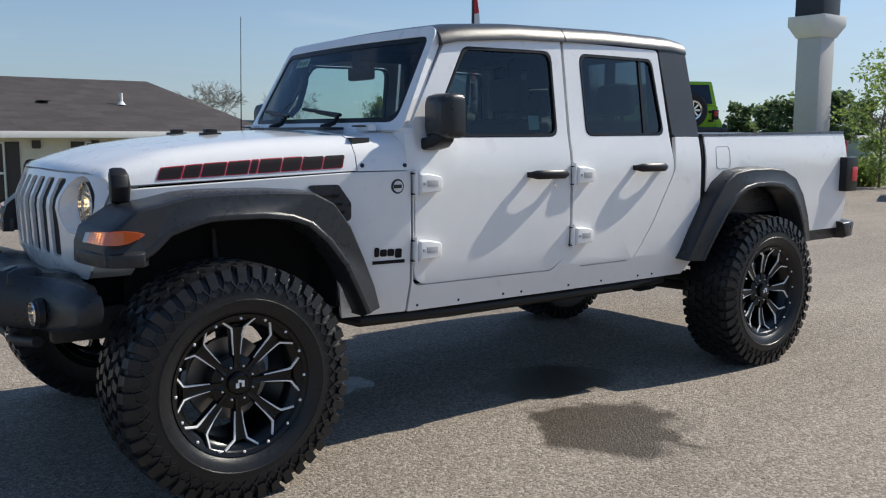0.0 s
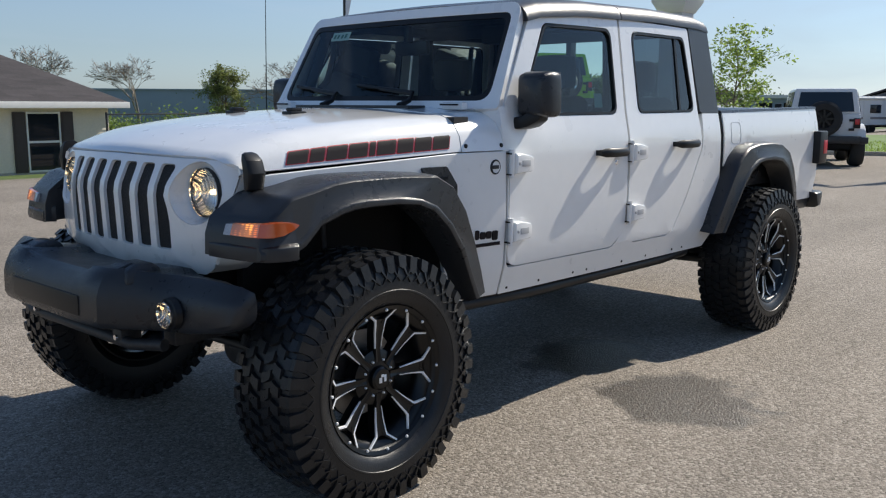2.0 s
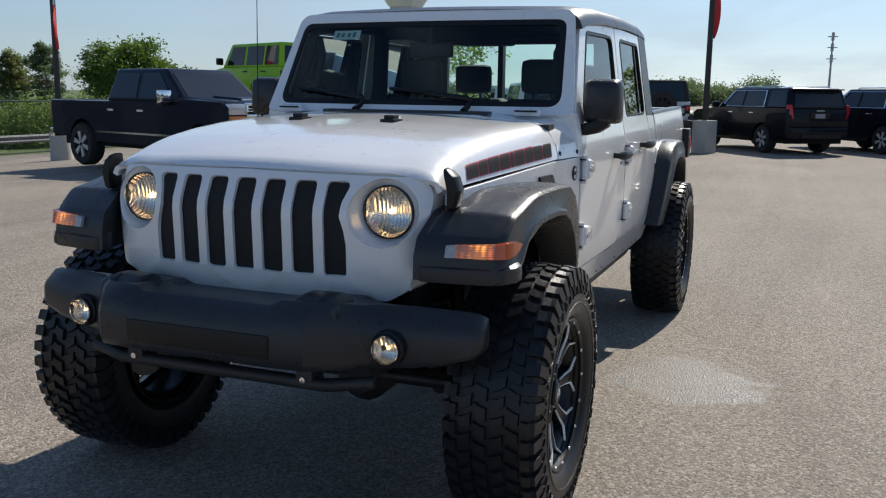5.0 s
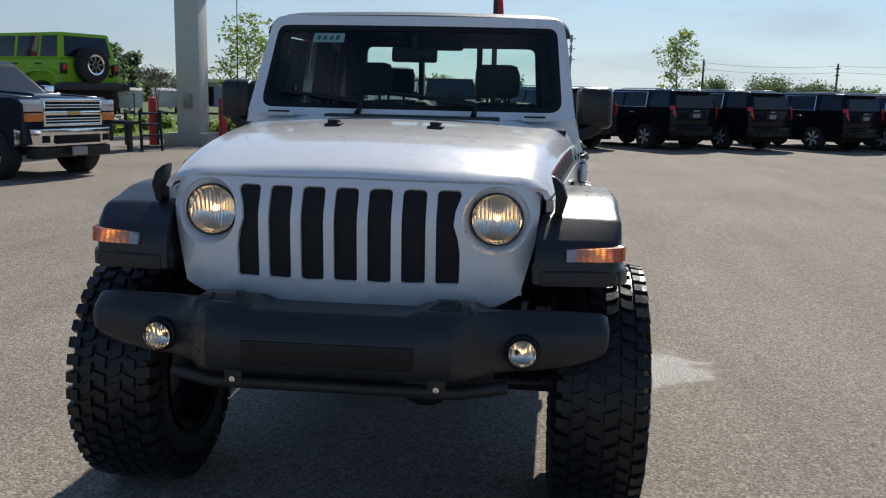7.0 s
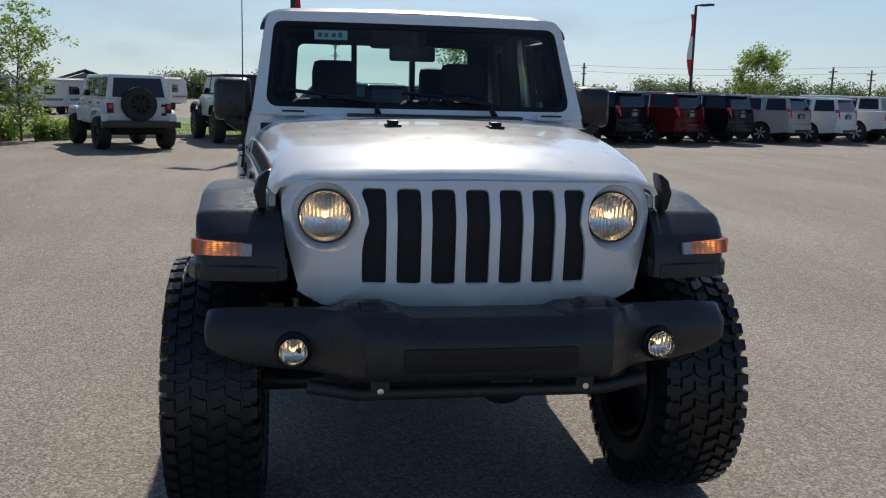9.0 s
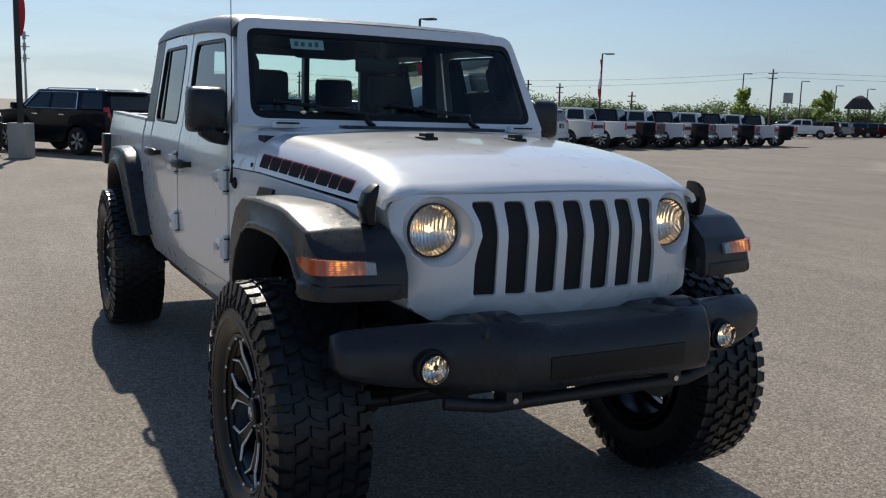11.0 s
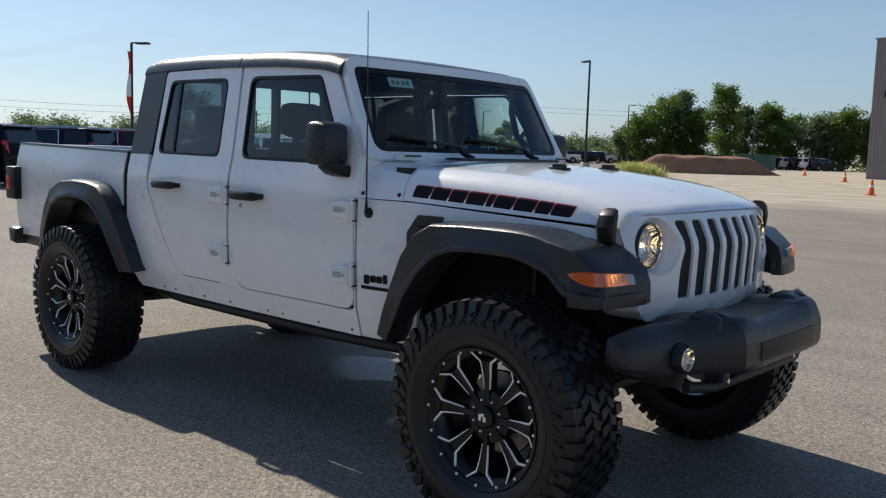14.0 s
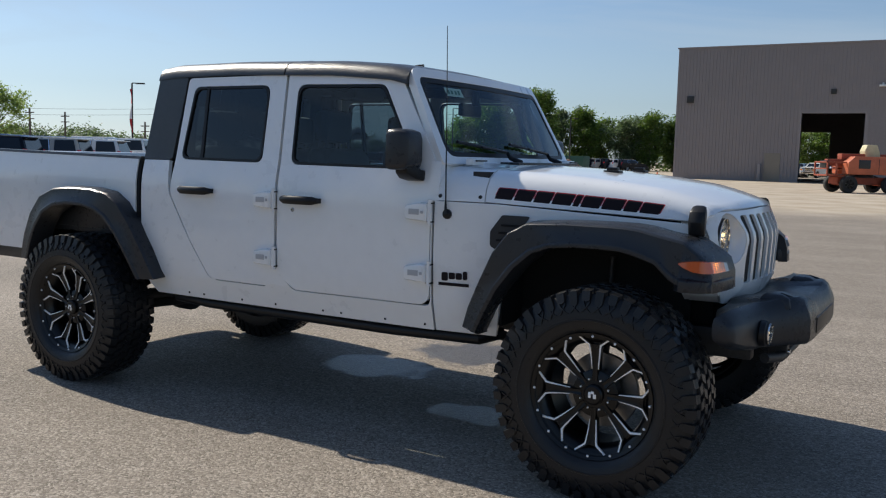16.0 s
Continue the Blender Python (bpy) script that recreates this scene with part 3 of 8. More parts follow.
    # tail lamp
    tl = boxes([((-4.705, 0.775 if s > 0 else -0.888, 1.03), (-4.55, 0.888 if s > 0 else -0.775, 1.268))], 0.014)
    t = part("tail_lamp", tl, TRIM, truck, "black housed tail lamp")
    part("lamp_lens", boxes([((-4.712, 0.80 if s > 0 else -0.87, 1.07), (-4.68, 0.87 if s > 0 else -0.80, 1.225)), ((-4.69, 0.87 if s > 0 else -0.892, 1.10), (-4.62, 0.892 if s > 0 else -0.87, 1.20))], 0.006), REDLENS, t, "red lens")


# flares: stations of (top x, top z, arch x, arch z, outer y)
def flare(name, stations, s, body, label):
    rings = []
    for tx, tz, ax, az, yo in stations:
        d = Vector((tx - ax, tz - az)).normalized()
        yb = body(tx)
        ring = [(tx, yb, tz + 0.008), (tx, yo - 0.10, tz + 0.006), (tx, yo - 0.034, tz + 0.001), (tx - d.x * 0.003, yo - 0.024, tz - d.y * 0.003),
                (tx - d.x * 0.010, yo - 0.016, tz - d.y * 0.010), (ax + d.x * 0.034, yo - 0.009, az + d.y * 0.034), (ax + d.x * 0.027, yo - 0.002, az + d.y * 0.027),
                (ax + d.x * 0.021, yo, az + d.y * 0.021), (ax + d.x * 0.004, yo - 0.002, az + d.y * 0.004), (ax, yo - 0.008, az), (ax, yb, az), ]
        # the nose is swept back towards the outside
        sweep = 0.14 * smooth(0.24, 0.42, tx)
        rings.append([(x + sweep * (yo - y), s * y, z) for x, y, z in ring])
    f = loft(rings)
    return part(name, f, PLASTIC, truck, label, sharp=42)


FRONT_FLARE = [(-0.700, 0.640, -0.632, 0.628, 0.862), (-0.716, 0.662, -0.632, 0.640, 0.898), (-0.688, 0.76, -0.585, 0.74, 0.899), (-0.625, 0.89, -0.515, 0.86, 0.916), (-0.555, 1.03, -0.425, 0.97, 0.926), (-0.475, 1.13, -0.335, 1.045, 0.929),
               (-0.38, 1.178, -0.25, 1.075, 0.929), (-0.20, 1.19, -0.14, 1.085, 0.929), (0.0, 1.192, 0.0, 1.085, 0.929), (0.08, 1.190, 0.07, 1.082, 0.928), (0.15, 1.183, 0.12, 1.072, 0.927), (0.24, 1.162, 0.22, 1.040, 0.924), (0.325, 1.146, 0.285, 0.980, 0.924),
               (0.338, 1.141, 0.312, 0.966, 0.924), (0.347, 1.134, 0.33, 0.955, 0.924), (0.38, 1.106, 0.368, 0.945, 0.922), (0.413, 1.079, 0.41, 0.942, 0.914), (0.432, 1.064, 0.435, 0.942, 0.902), (0.452, 1.008, 0.455, 0.942, 0.890)]
REAR_FLARE = [(-2.80, 0.695, -2.95, 0.685, 0.93), (-2.885, 0.86, -3.015, 0.81, 0.95), (-2.985, 1.02, -3.11, 0.95, 0.96), (-3.085, 1.135, -3.21, 1.045, 0.962), (-3.19, 1.195, -3.31, 1.09, 0.962), (-3.34, 1.216, -3.41, 1.105, 0.962),
              (-3.55, 1.218, -3.55, 1.105, 0.962), (-3.70, 1.205, -3.68, 1.088, 0.962), (-3.84, 1.15, -3.79, 1.035, 0.96), (-3.945, 1.04, -3.87, 0.945, 0.955), (-4.02, 0.90, -3.93, 0.84, 0.95), (-4.085, 0.725, -3.98, 0.725, 0.94)]
for s in (1, -1):
    ff = flare("front_flare", FRONT_FLARE, s, lambda x: side_y(min(x, 0.3), 1.1) - 0.03 if x < 0.3 else lerp(x, [0.3, 0.36, 0.46], [0.65, 0.635, 0.62]), "wide black plastic front fender flare")
    flare("rear_flare", REAR_FLARE, s, lambda x: 0.80, "black plastic rear fender flare")
    # marker lamp wrapped round the flare's front corner
    def lens(stations, name, mat, label):
        rings = []
        for x, y, z0, z1 in stations:
            n = Vector((1.0, 0.1)) if y < 0.88 else (Vector((0.7, 0.7)) if y < 0.91 else Vector((0.1, 1.0)))
            n.normalize()
            rings.append([(x - n.x * 0.02, s * (y - n.y * 0.02), z0), (x + n.x * 0.003, s * (y + n.y * 0.003), z0 + 0.004), (x - n.x * 0.010, s * (y + n.y * 0.001), z1 - 0.011), (x - n.x * 0.03, s * (y - n.y * 0.02), z1 - 0.008)])
        part(name, loft(rings), mat, ff, label)
    lens([(0.484, 0.725, 1.016, 1.066), (0.479, 0.757, 1.016, 1.0685)], "marker_lens", MARKER, "clear marker lamp lens")
    lens([(0.479, 0.757, 1.016, 1.0685), (0.4735, 0.792, 1.016, 1.0705), (0.463, 0.850, 1.016, 1.073), (0.456, 0.878, 1.016, 1.075)], "turn_lens", LITAMBER, "lit amber turn signal behind a clear ribbed lens")
    lens([(0.456, 0.878, 1.016, 1.075), (0.447, 0.895, 1.016, 1.076), (0.438, 0.905, 1.016, 1.077), (0.424, 0.915, 1.016, 1.078), (0.385, 0.921, 1.020, 1.078), (0.345, 0.927, 1.036, 1.072), (0.325, 0.928, 1.050, 1.066)], "side_marker", AMBER, "amber side marker lens")
    ledge = [[(x - 0.03, s * (y - 0.046), 0.937), (x + ox, s * (y + oy - 0.016), 0.937), (x + ox, s * (y + oy - 0.016), 0.984), (x - 0.03, s * (y - 0.046), 1.008)] for x, y, ox, oy in ((0.476, 0.660, 0.016, 0.0), (0.470, 0.75, 0.016, 0.0), (0.450, 0.87, 0.015, 0.004), (0.425, 0.910, 0.010, 0.012), (0.38, 0.935, 0.0, 0.013), (0.33, 0.938, 0.0, 0.010))]
    part("flare_ledge", soften(loft(ledge), 0.004), PLASTIC, ff, "black ledge under the marker lamp")
    # air outlet behind the flare
    vent = flank("fender_vent", rounded([(-0.42, 1.20, 0.01), (-0.56, 1.20, 0.015), (-0.618, 1.12, 0.02), (-0.618, 1.05, 0.02), (-0.56, 1.02, 0.01)]), s, PLASTIC, lift=0.012, label="black honeycomb fender vent")
    for i in range(3):
        bm = boxes([((-0.585 + i * 0.012, -0.002, 1.075 + i * 0.036), (-0.485 + i * 0.02, 0.004, 1.085 + i * 0.036))])
        for v in bm.verts:
            v.co.y = s * (side_y(v.co.x, v.co.z) + 0.013 + v.co.y)
        bmesh.ops.recalc_face_normals(bm, faces=bm.faces)
        part("vent_slat", bm, SHADE, vent)


# hood
def hood_z(x):
    xs, zs = [-0.74, -0.66, -0.45, -0.24, 0.0, 0.2, 0.32, 0.40, 0.45, 0.48, 0.52], [1.441, 1.438, 1.430, 1.418, 1.396, 1.367, 1.334, 1.307, 1.284, 1.262, 1.235]
    return sum(lerp(x + d, xs, zs) for d in (-0.045, -0.03, -0.015, 0.0, 0.015, 0.03, 0.045)) / 7


def front_x(y):
    """The nose in plan."""
    return 0.475 - 0.10 * (abs(y) / 0.65) ** 2.2


def hood_edge_z(x):
    return lerp(x, [-0.66, 0.2, 0.5], [1.258, 1.222, 1.208])


rings = []
NX = 34
for i in range(NX + 1):
    u = i / NX
    ring = []
    for j in range(-14, 15):
        w = j / 14
        a = abs(w)
        # across: crown, shoulder, flank
        yy = lerp(a, [0, 0.45, 0.72, 0.84, 0.93, 1.0], [0, 0.55, 0.84, 0.93, 0.98, 1.0])
        x1 = front_x(yy * 0.64) - lerp(yy, [0, 0.85, 1.0], [0.074, 0.066, 0.03])
        x = -0.655 + (x1 + 0.655) * u
        hw = side_y(x, 1.2) - 0.004
        ze, zc = hood_edge_z(x), hood_z(x + 0.10 * (abs(yy) ** 2.2) * u)
        k = lerp(a, [0, 0.15, 0.3, 0.45, 0.5, 0.6, 0.72, 0.84, 0.93, 1.0], [1.0, 0.992, 0.968, 0.93, 0.91, 0.885, 0.84, 0.69, 0.36, 0.0])
        z = ze + (zc - ze) * k
        ring.append((x, math.copysign(yy * hw, w) if w else 0.0, z))
    rings.append(ring)
# the hood's front lip turns down to the shell
base_ring = rings[-1]
for drop, fore in ((0.35, 0.030), (1.0, 0.052)):
    ring = []
    for x, y, z in base_ring:
        yy = abs(y) / 0.66
        zb = lerp(yy, [0, 0.80, 0.93, 1.0], [1.2695, 1.266, 1.240, z - 0.002])
        ring.append((x + fore * lerp(yy, [0, 0.85, 1.0], [1.0, 0.9, 0.35]), y, z + (zb - z) * drop))
    rings.append(ring)
hood = part("hood", thicken(loft(rings, closed=False, caps=False), 0.02, (0, 0, 1)), WHITE, truck, "white hood with raised centre", sharp=50)
for s in (1, -1):
    # bumpers of the folding screen
    part("hood_bumper", soften(join(boxes([((-0.275, s * 0.208 - 0.032, 1.395), (-0.19, s * 0.208 + 0.032, 1.422))]), boxes([((-0.26, s * 0.208 - 0.022, 1.42), (-0.205, s * 0.208 + 0.022, 1.437))])), 0.006), TRIM, hood, "black rubber hood bumper")
    # side decal: nine plain blocks, red rim under black
    x0, x1 = 0.175, -0.60
    widths = [1.1, 0.8, 1.15, 1.1, 0.35, 1.15, 1.0, 1.1, 1.1]
    gap = 0.11
    unit = (x1 - x0) / (sum(widths) + gap * 8)
    cur = x0

    def hood_side(x, k):
        """A point on the hood's flank, k of the way up, and its lift."""
        hw, ze, zc = side_y(x, 1.2) - 0.004, hood_edge_z(x), hood_z(x)
        y = hw * lerp(k, [0, 0.36, 0.7], [1.0, 0.98, 0.93])
        return y, ze + (zc - ze) * k

    for i, wd in enumerate(widths):
        a, b = cur, cur + unit * wd
        cur = b + unit * gap
        for g, mat, lift, nm in ((0.0035, DECALRED, 0.0006, "decal_rim"), (0.0, DECAL, 0.0014, "decal_block")):
            lo, hi = 0.017 - g, 0.067 + g
            ring = rounded([(a + g, lo, 0.006), (b - g, lo, 0.006), (b - g, hi, 0.006), (a + g, hi, 0.006)], 3)

            def on_flank(x, v):
                y, z = hood_side(x, v / 0.17)
                return x - 0.4 * s * (v - 0.05), s * (y + lift), z

            bm = sheet(ring, [], np.arange(-0.62, 0.22, 0.04), (0.03, 0.0465, 0.061), on_flank)
            part(nm, face_out(bm, (0, s, 0)), mat, hood, "red rim of decal" if nm == "decal_rim" else "black decal block")
    # latch
    lx, ly, lz = 0.335, 0.675, 1.215
    rings = []
    for k, (dz, w, d) in enumerate(((-0.062, 0.026, 0.012), (-0.055, 0.034, 0.026), (0.0, 0.036, 0.040), (0.045, 0.034, 0.036), (0.066, 0.028, 0.016), (0.072, 0.016, 0.004))):
        yy = ly + 0.01 - max(0, dz) * 0.25
        rings.append([(lx - w, s * yy, lz + dz), (lx - w, s * (yy + d * 0.8), lz + dz), (lx - w * 0.6, s * (yy + d), lz + dz), (lx + w * 0.6, s * (yy + d), lz + dz), (lx + w, s * (yy + d * 0.8), lz + dz), (lx + w, s * yy, lz + dz)])
    part("hood_latch", soften(loft(rings), 0.003), TRIM, truck, "black hood latch")

# grille: one pressed shell with seven slots and two lamp openings
LAMP_Y, LAMP_Z = 0.492, 1.138


def grille_place(y, z):
    tilt = lerp(z, [0.84, 0.926, 1.12, 1.155, 1.235, 1.262, 1.285, 1.297, 1.303], [0.028, 0.034, 0.042, 0.036, 0.0, -0.012, -0.034, -0.054, -0.074])
    roll = 0.05 * smooth(0.56, 0.66, abs(y)) + 0.03 * smooth(0.90, 0.85, z)
    return front_x(y) + tilt - roll - 0.004, y, z


outline = rounded([(-0.50, 0.842, 0.04), (-0.575, 0.885, 0.06), (-0.622, 1.06, 0.2), (-0.645, 1.254, 0.105), (0, 1.264, 0), (0.645, 1.254, 0.105), (0.622, 1.06, 0.2), (0.575, 0.885, 0.06), (0.50, 0.842, 0.04), (0, 0.832, 0)])
holes = []
for k in range(-3, 4):
    c = k * 0.1125
    slot = rounded([(c - 0.039, 0.926, 0.014), (c + 0.039, 0.926, 0.014), (c + 0.039, 1.237, 0.018), (c - 0.039, 1.237, 0.018)], 4)
    if abs(k) == 3:
        # waisted where the lamp ring bites in
        sgn = 1 if k > 0 else -1
        pts = []
        for i in range(len(slot)):
            (u0, v0), (u1, v1) = slot[i], slot[(i + 1) % len(slot)]
            for t in range(6 if abs(v1 - v0) > 0.1 else 1):
                q = t / 6
                pts.append((u0 + (u1 - u0) * q, v0 + (v1 - v0) * q))
        slot = []
        for u, v in pts:
            d = Vector((u - sgn * LAMP_Y, v - LAMP_Z))
            if d.length < 0.138:
                d = d.normalized() * 0.138
                u = sgn * LAMP_Y + d.x
            slot.append((u, v))
    holes.append(slot)
for s in (1, -1):
    holes.append([(s * LAMP_Y + 0.112 * math.cos(a), LAMP_Z + 0.112 * math.sin(a)) for a in (2 * math.pi * i / 36 for i in range(36))])
bm = sheet(outline, holes, np.arange(-0.6, 0.61, 0.1), (0.88, 0.97, 1.05, 1.12, 1.14, 1.155, 1.18, 1.22, 1.245, 1.262, 1.275, 1.285, 1.292, 1.298), grille_place)
thicken(bm, 0.013, (1, 0, 0))
grille = part("grille", bm, WHITE, truck, "white seven-slot grille", sharp=40)
bv = grille.modifiers.new("edge", "BEVEL")
bv.width, bv.segments, bv.limit_method, bv.angle_limit = 0.005, 2, "ANGLE", radians(55)
bm = sheet(rounded([(-0.377, 0.90, 0), (0.377, 0.90, 0), (0.377, 1.25, 0), (-0.377, 1.25, 0)]), [], np.arange(-0.4, 0.41, 0.1), (1.0, 1.12, 1.155, 1.2), lambda y, z: (grille_place(y, z)[0] - 0.0135, y, z))
MESHBLACK = material("grille_mesh", (0.006, 0.006, 0.0065), 0.6, bump=1.0, grain=220)
part("grille_insert", thicken(bm, 0.01, (1, 0, 0)), MESHBLACK, grille, "black mesh insert")

# sides of the nose, from the shell back to the fenders
for s in (1, -1):
    rings = []
    for y, z in rounded([(0.49, 0.846, 0), (0.502, 0.846, 0.03), (0.573, 0.887, 0.06), (0.618, 1.06, 0.2), (0.629, 1.14, 0.02), (0.638, 1.247, 0.095), (0.57, 1.25, 0)]):
        x = grille_place(y, z)[0] - 0.012
        rings.append([(x, s * y, z), (x - 0.03, s * (y + 0.004), z), (0.25, s * (y + 0.012), z), (0.25, s * (y - 0.02), z), (x, s * (y - 0.02), z)])
    part("nose_side", loft(rings, closed=True), WHITE, grille, "white side of the nose", sharp=45)
# head lamps
REFLECT = bpy.data.materials.new("lamp_reflector")
REFLECT.use_nodes = True
n, l = REFLECT.node_tree.nodes, REFLECT.node_tree.links
b = n["Principled BSDF"]
b.inputs["Base Color"].default_value = (0.96, 0.95, 0.93, 1)
b.inputs["Metallic"].default_value, b.inputs["Roughness"].default_value = 1.0, 0.17
co = n.new("ShaderNodeTexCoord")
wv = n.new("ShaderNodeTexWave")
wv.bands_direction = "Y"
wv.inputs["Scale"].default_value, wv.inputs["Distortion"].default_value, wv.inputs["Detail"].default_value = 24, 0.35, 1
l.new(co.outputs["Object"], wv.inputs["Vector"])
bp = n.new("ShaderNodeBump")
bp.inputs["Strength"].default_value, bp.inputs["Distance"].default_value = 0.5, 0.012
l.new(wv.outputs[1], bp.inputs["Height"])
l.new(bp.outputs[0], b.inputs["Normal"])
BULB = material("bulb", (1.0, 0.75, 0.45), 0.4, emit=(1.0, 0.66, 0.30), power=2.8)


def lamp(name, x, y, z, r, depth, parent, label):
    bowl = lathe([(r * 1.02, 0.012), (r * 1.02, 0.0), (r * 0.96, 0.0), (r * 0.86, -depth * 0.55), (r * 0.55, -depth * 0.9), (r * 0.2, -depth), (0.0, -depth)], 32, "x", (x, y, z))
    o = part(name, bowl, REFLECT, parent, label)
    part("lamp_bulb", lathe([(0.0, 0.0), (r * 0.11, -0.008), (r * 0.12, -depth * 0.55)], 12, "x", (x - depth * 0.30, y, z)), BULB, o, "lit bulb")
    part("lamp_glass", face_out(lathe([(0.0, r * 0.20), (r * 0.4, r * 0.17), (r * 0.75, r * 0.09), (r, 0.0)], 32, "x", (x, y, z)), (1, 0, 0)), LENS, o, "clear lamp lens")
    part("lamp_ring", lathe([(r * 0.985, 0.004), (r * 1.03, 0.006), (r * 1.045, -0.01), (r * 1.02, -0.03)], 32, "x", (x, y, z)), STEEL, o)
    return o


for s in (1, -1):
    yl = s * LAMP_Y
    # the surround falls from the shell's edge to the lamp's rim
    xl, steps, rings = front_x(LAMP_Y) - 0.022, 48, []
    for r, k in ((0.1140, 0.0), (0.1110, 0.06), (0.1080, 0.22), (0.1030, 0.50), (0.0970, 0.78), (0.0880, 1.0)):
        ring = []
        for i in range(steps):
            a = 2 * math.pi * i / steps
            y, z = yl + r * math.cos(a), LAMP_Z + r * math.sin(a)
            edge = grille_place(yl + 0.112 * math.cos(a), LAMP_Z + 0.112 * math.sin(a))[0] - 0.005
            ring.append((edge + (xl - 0.010 - edge) * k, y, z))
        rings.append(ring)
    dish = loft(rings, closed=True, caps=False)
    part("lamp_dish", face_out(dish, (1, 0, 0)), WHITE, grille, "white lamp surround")
    lamp("head_lamp", front_x(LAMP_Y) - 0.022, yl, LAMP_Z, 0.086, 0.052, grille, "lit round head lamp with fluted reflector")


# front bumper: a moulded bar, thick centre between two towers, wings swept back
def bumper_rings():
    st = [(0.0, 0.786, 0.678, 0.872), (0.24, 0.785, 0.678, 0.872), (0.28, 0.783, 0.678, 0.890), (0.385, 0.776, 0.678, 0.892), (0.435, 0.730, 0.676, 0.890), (0.475, 0.680, 0.672, 0.874), (0.52, 0.640, 0.670, 0.870), (0.55, 0.620, 0.670, 0.870), (0.66, 0.600, 0.675, 0.870), (0.76, 0.580, 0.690, 0.866), (0.84, 0.558, 0.712, 0.858), (0.862, 0.545, 0.728, 0.848), (0.872, 0.528, 0.745, 0.836)]
    full = [(-y, x, a, b) for y, x, a, b in st[:0:-1]] + st
    out = []
    for y, x, a, b in full:
        h = b - a
        back = 0.43 if abs(y) < 0.7 else lerp(abs(y), [0.7, 0.84, 0.872], [0.43, 0.478, 0.462])
        out.append([(back, y, a + 0.03), (x - 0.06, y, a), (x - 0.012, y, a + 0.008), (x, y, a + h * 0.16), (x - 0.002, y, a + h * 0.55), (x - 0.012, y, a + h * 0.70), (x - 0.035, y, b - 0.018), (x - 0.06, y, b), (back, y, b - 0.03)])
    return out


bumper = part("front_bumper", soften(loft(bumper_rings()), 0.004, 40), PLASTIC, truck, "black moulded plastic front bumper", sharp=32)
for s in (1, -1):
    # towers beside the grille
    rings = []
    for z, x0, x1, y0, y1 in ((0.84, 0.56, 0.70, 0.29, 0.46), (0.885, 0.565, 0.69, 0.30, 0.45), (0.898, 0.58, 0.66, 0.315, 0.435), (0.902, 0.59, 0.645, 0.33, 0.42)):
        rings.append([(x0, s * y0, z), (x1, s * y0, z), (x1, s * y1, z), (x0, s * y1, z)])
    part("bumper_tower", soften(loft(rings), 0.01), PLASTIC, bumper, "raised bumper tower")
    hook = tube([(0.61, s * 0.40, 0.87), (0.65, s * 0.40, 0.893), (0.69, s * 0.40, 0.882), (0.70, s * 0.40, 0.85)], 0.013)
    part("tow_hook", hook, TRIM, bumper, "black tow hook")
    xf, yf, zf = 0.610, s * 0.596, 0.748
    cup = lathe([(0.058, -0.006), (0.055, 0.016), (0.048, 0.020), (0.045, 0.0)], 28, "x", (xf + 0.004, yf, zf))
    part("fog_lamp_bezel", cup, TRIM, bumper, "black fog lamp bezel")
    lamp("fog_lamp", xf + 0.026, yf, zf, 0.044, 0.024, bumper, "lit round fog lamp")
part("bumper_recess", boxes([((0.772, -0.27, 0.715), (0.7875, 0.27, 0.79))], 0.006), TRIM, bumper, "plate recess")
# skid bar below
part("skid_bar", join(tube([(0.62, -0.55, 0.63), (0.66, -0.4, 0.615), (0.66, 0.4, 0.615), (0.62, 0.55, 0.63)], 0.022), boxes([((0.60, -0.36, 0.60), (0.68, -0.30, 0.66)), ((0.60, 0.30, 0.60), (0.68, 0.36, 0.66))], 0.006)), STEEL, truck, "black skid bar")
for s in (1, -1):
    part("skid_bolt", lathe([(0, 0.006), (0.010, 0.005), (0.012, -0.01)], 10, "x", (0.684, s * 0.33, 0.63)), CHROME, truck)


# windscreen frame
def screen(y, z, fore=0.0):
    x = -0.905 - 0.548 * (z - 1.475) + 0.055 * (1 - (y / 0.74) ** 2)
    return x + fore, y, z


OUT = rounded([(-0.79, 1.435, 0.02), (0.79, 1.435, 0.02), (0.722, 1.918, 0.07), (-0.722, 1.918, 0.07)])
GLZ = [(-0.728, 1.47, 0.06), (0.728, 1.47, 0.06), (0.690, 1.872, 0.05), (-0.690, 1.872, 0.05)]
bm = sheet(OUT, [rounded(GLZ)], np.arange(-0.7, 0.71, 0.14), (1.5, 1.6, 1.7, 1.8, 1.9), lambda y, z: screen(y, z))
screen_frame = part("windshield_frame", thicken(bm, 0.045, (1, 0, 0.5)), WHITE, truck, "white windshield frame", sharp=40)
bv = screen_frame.modifiers.new("edge", "BEVEL")
bv.width, bv.segments, bv.limit_method, bv.angle_limit = 0.012, 3, "ANGLE", radians(55)
bm = sheet(rounded([(a, b, r) for a, b, r in ((-0.732, 1.466, 0.06), (0.732, 1.466, 0.06), (0.694, 1.876, 0.05), (-0.694, 1.876, 0.05))]), [rounded([(-0.705, 1.492, 0.06), (0.705, 1.492, 0.06), (0.668, 1.845, 0.05), (-0.668, 1.845, 0.05)])],
           np.arange(-0.7, 0.71, 0.14), (1.6, 1.7, 1.8), lambda y, z: screen(y, z, -0.004))
part("windshield_band", thicken(bm, 0.006, (1, 0, 0.5)), TRIM, screen_frame, "black ceramic band of windshield")
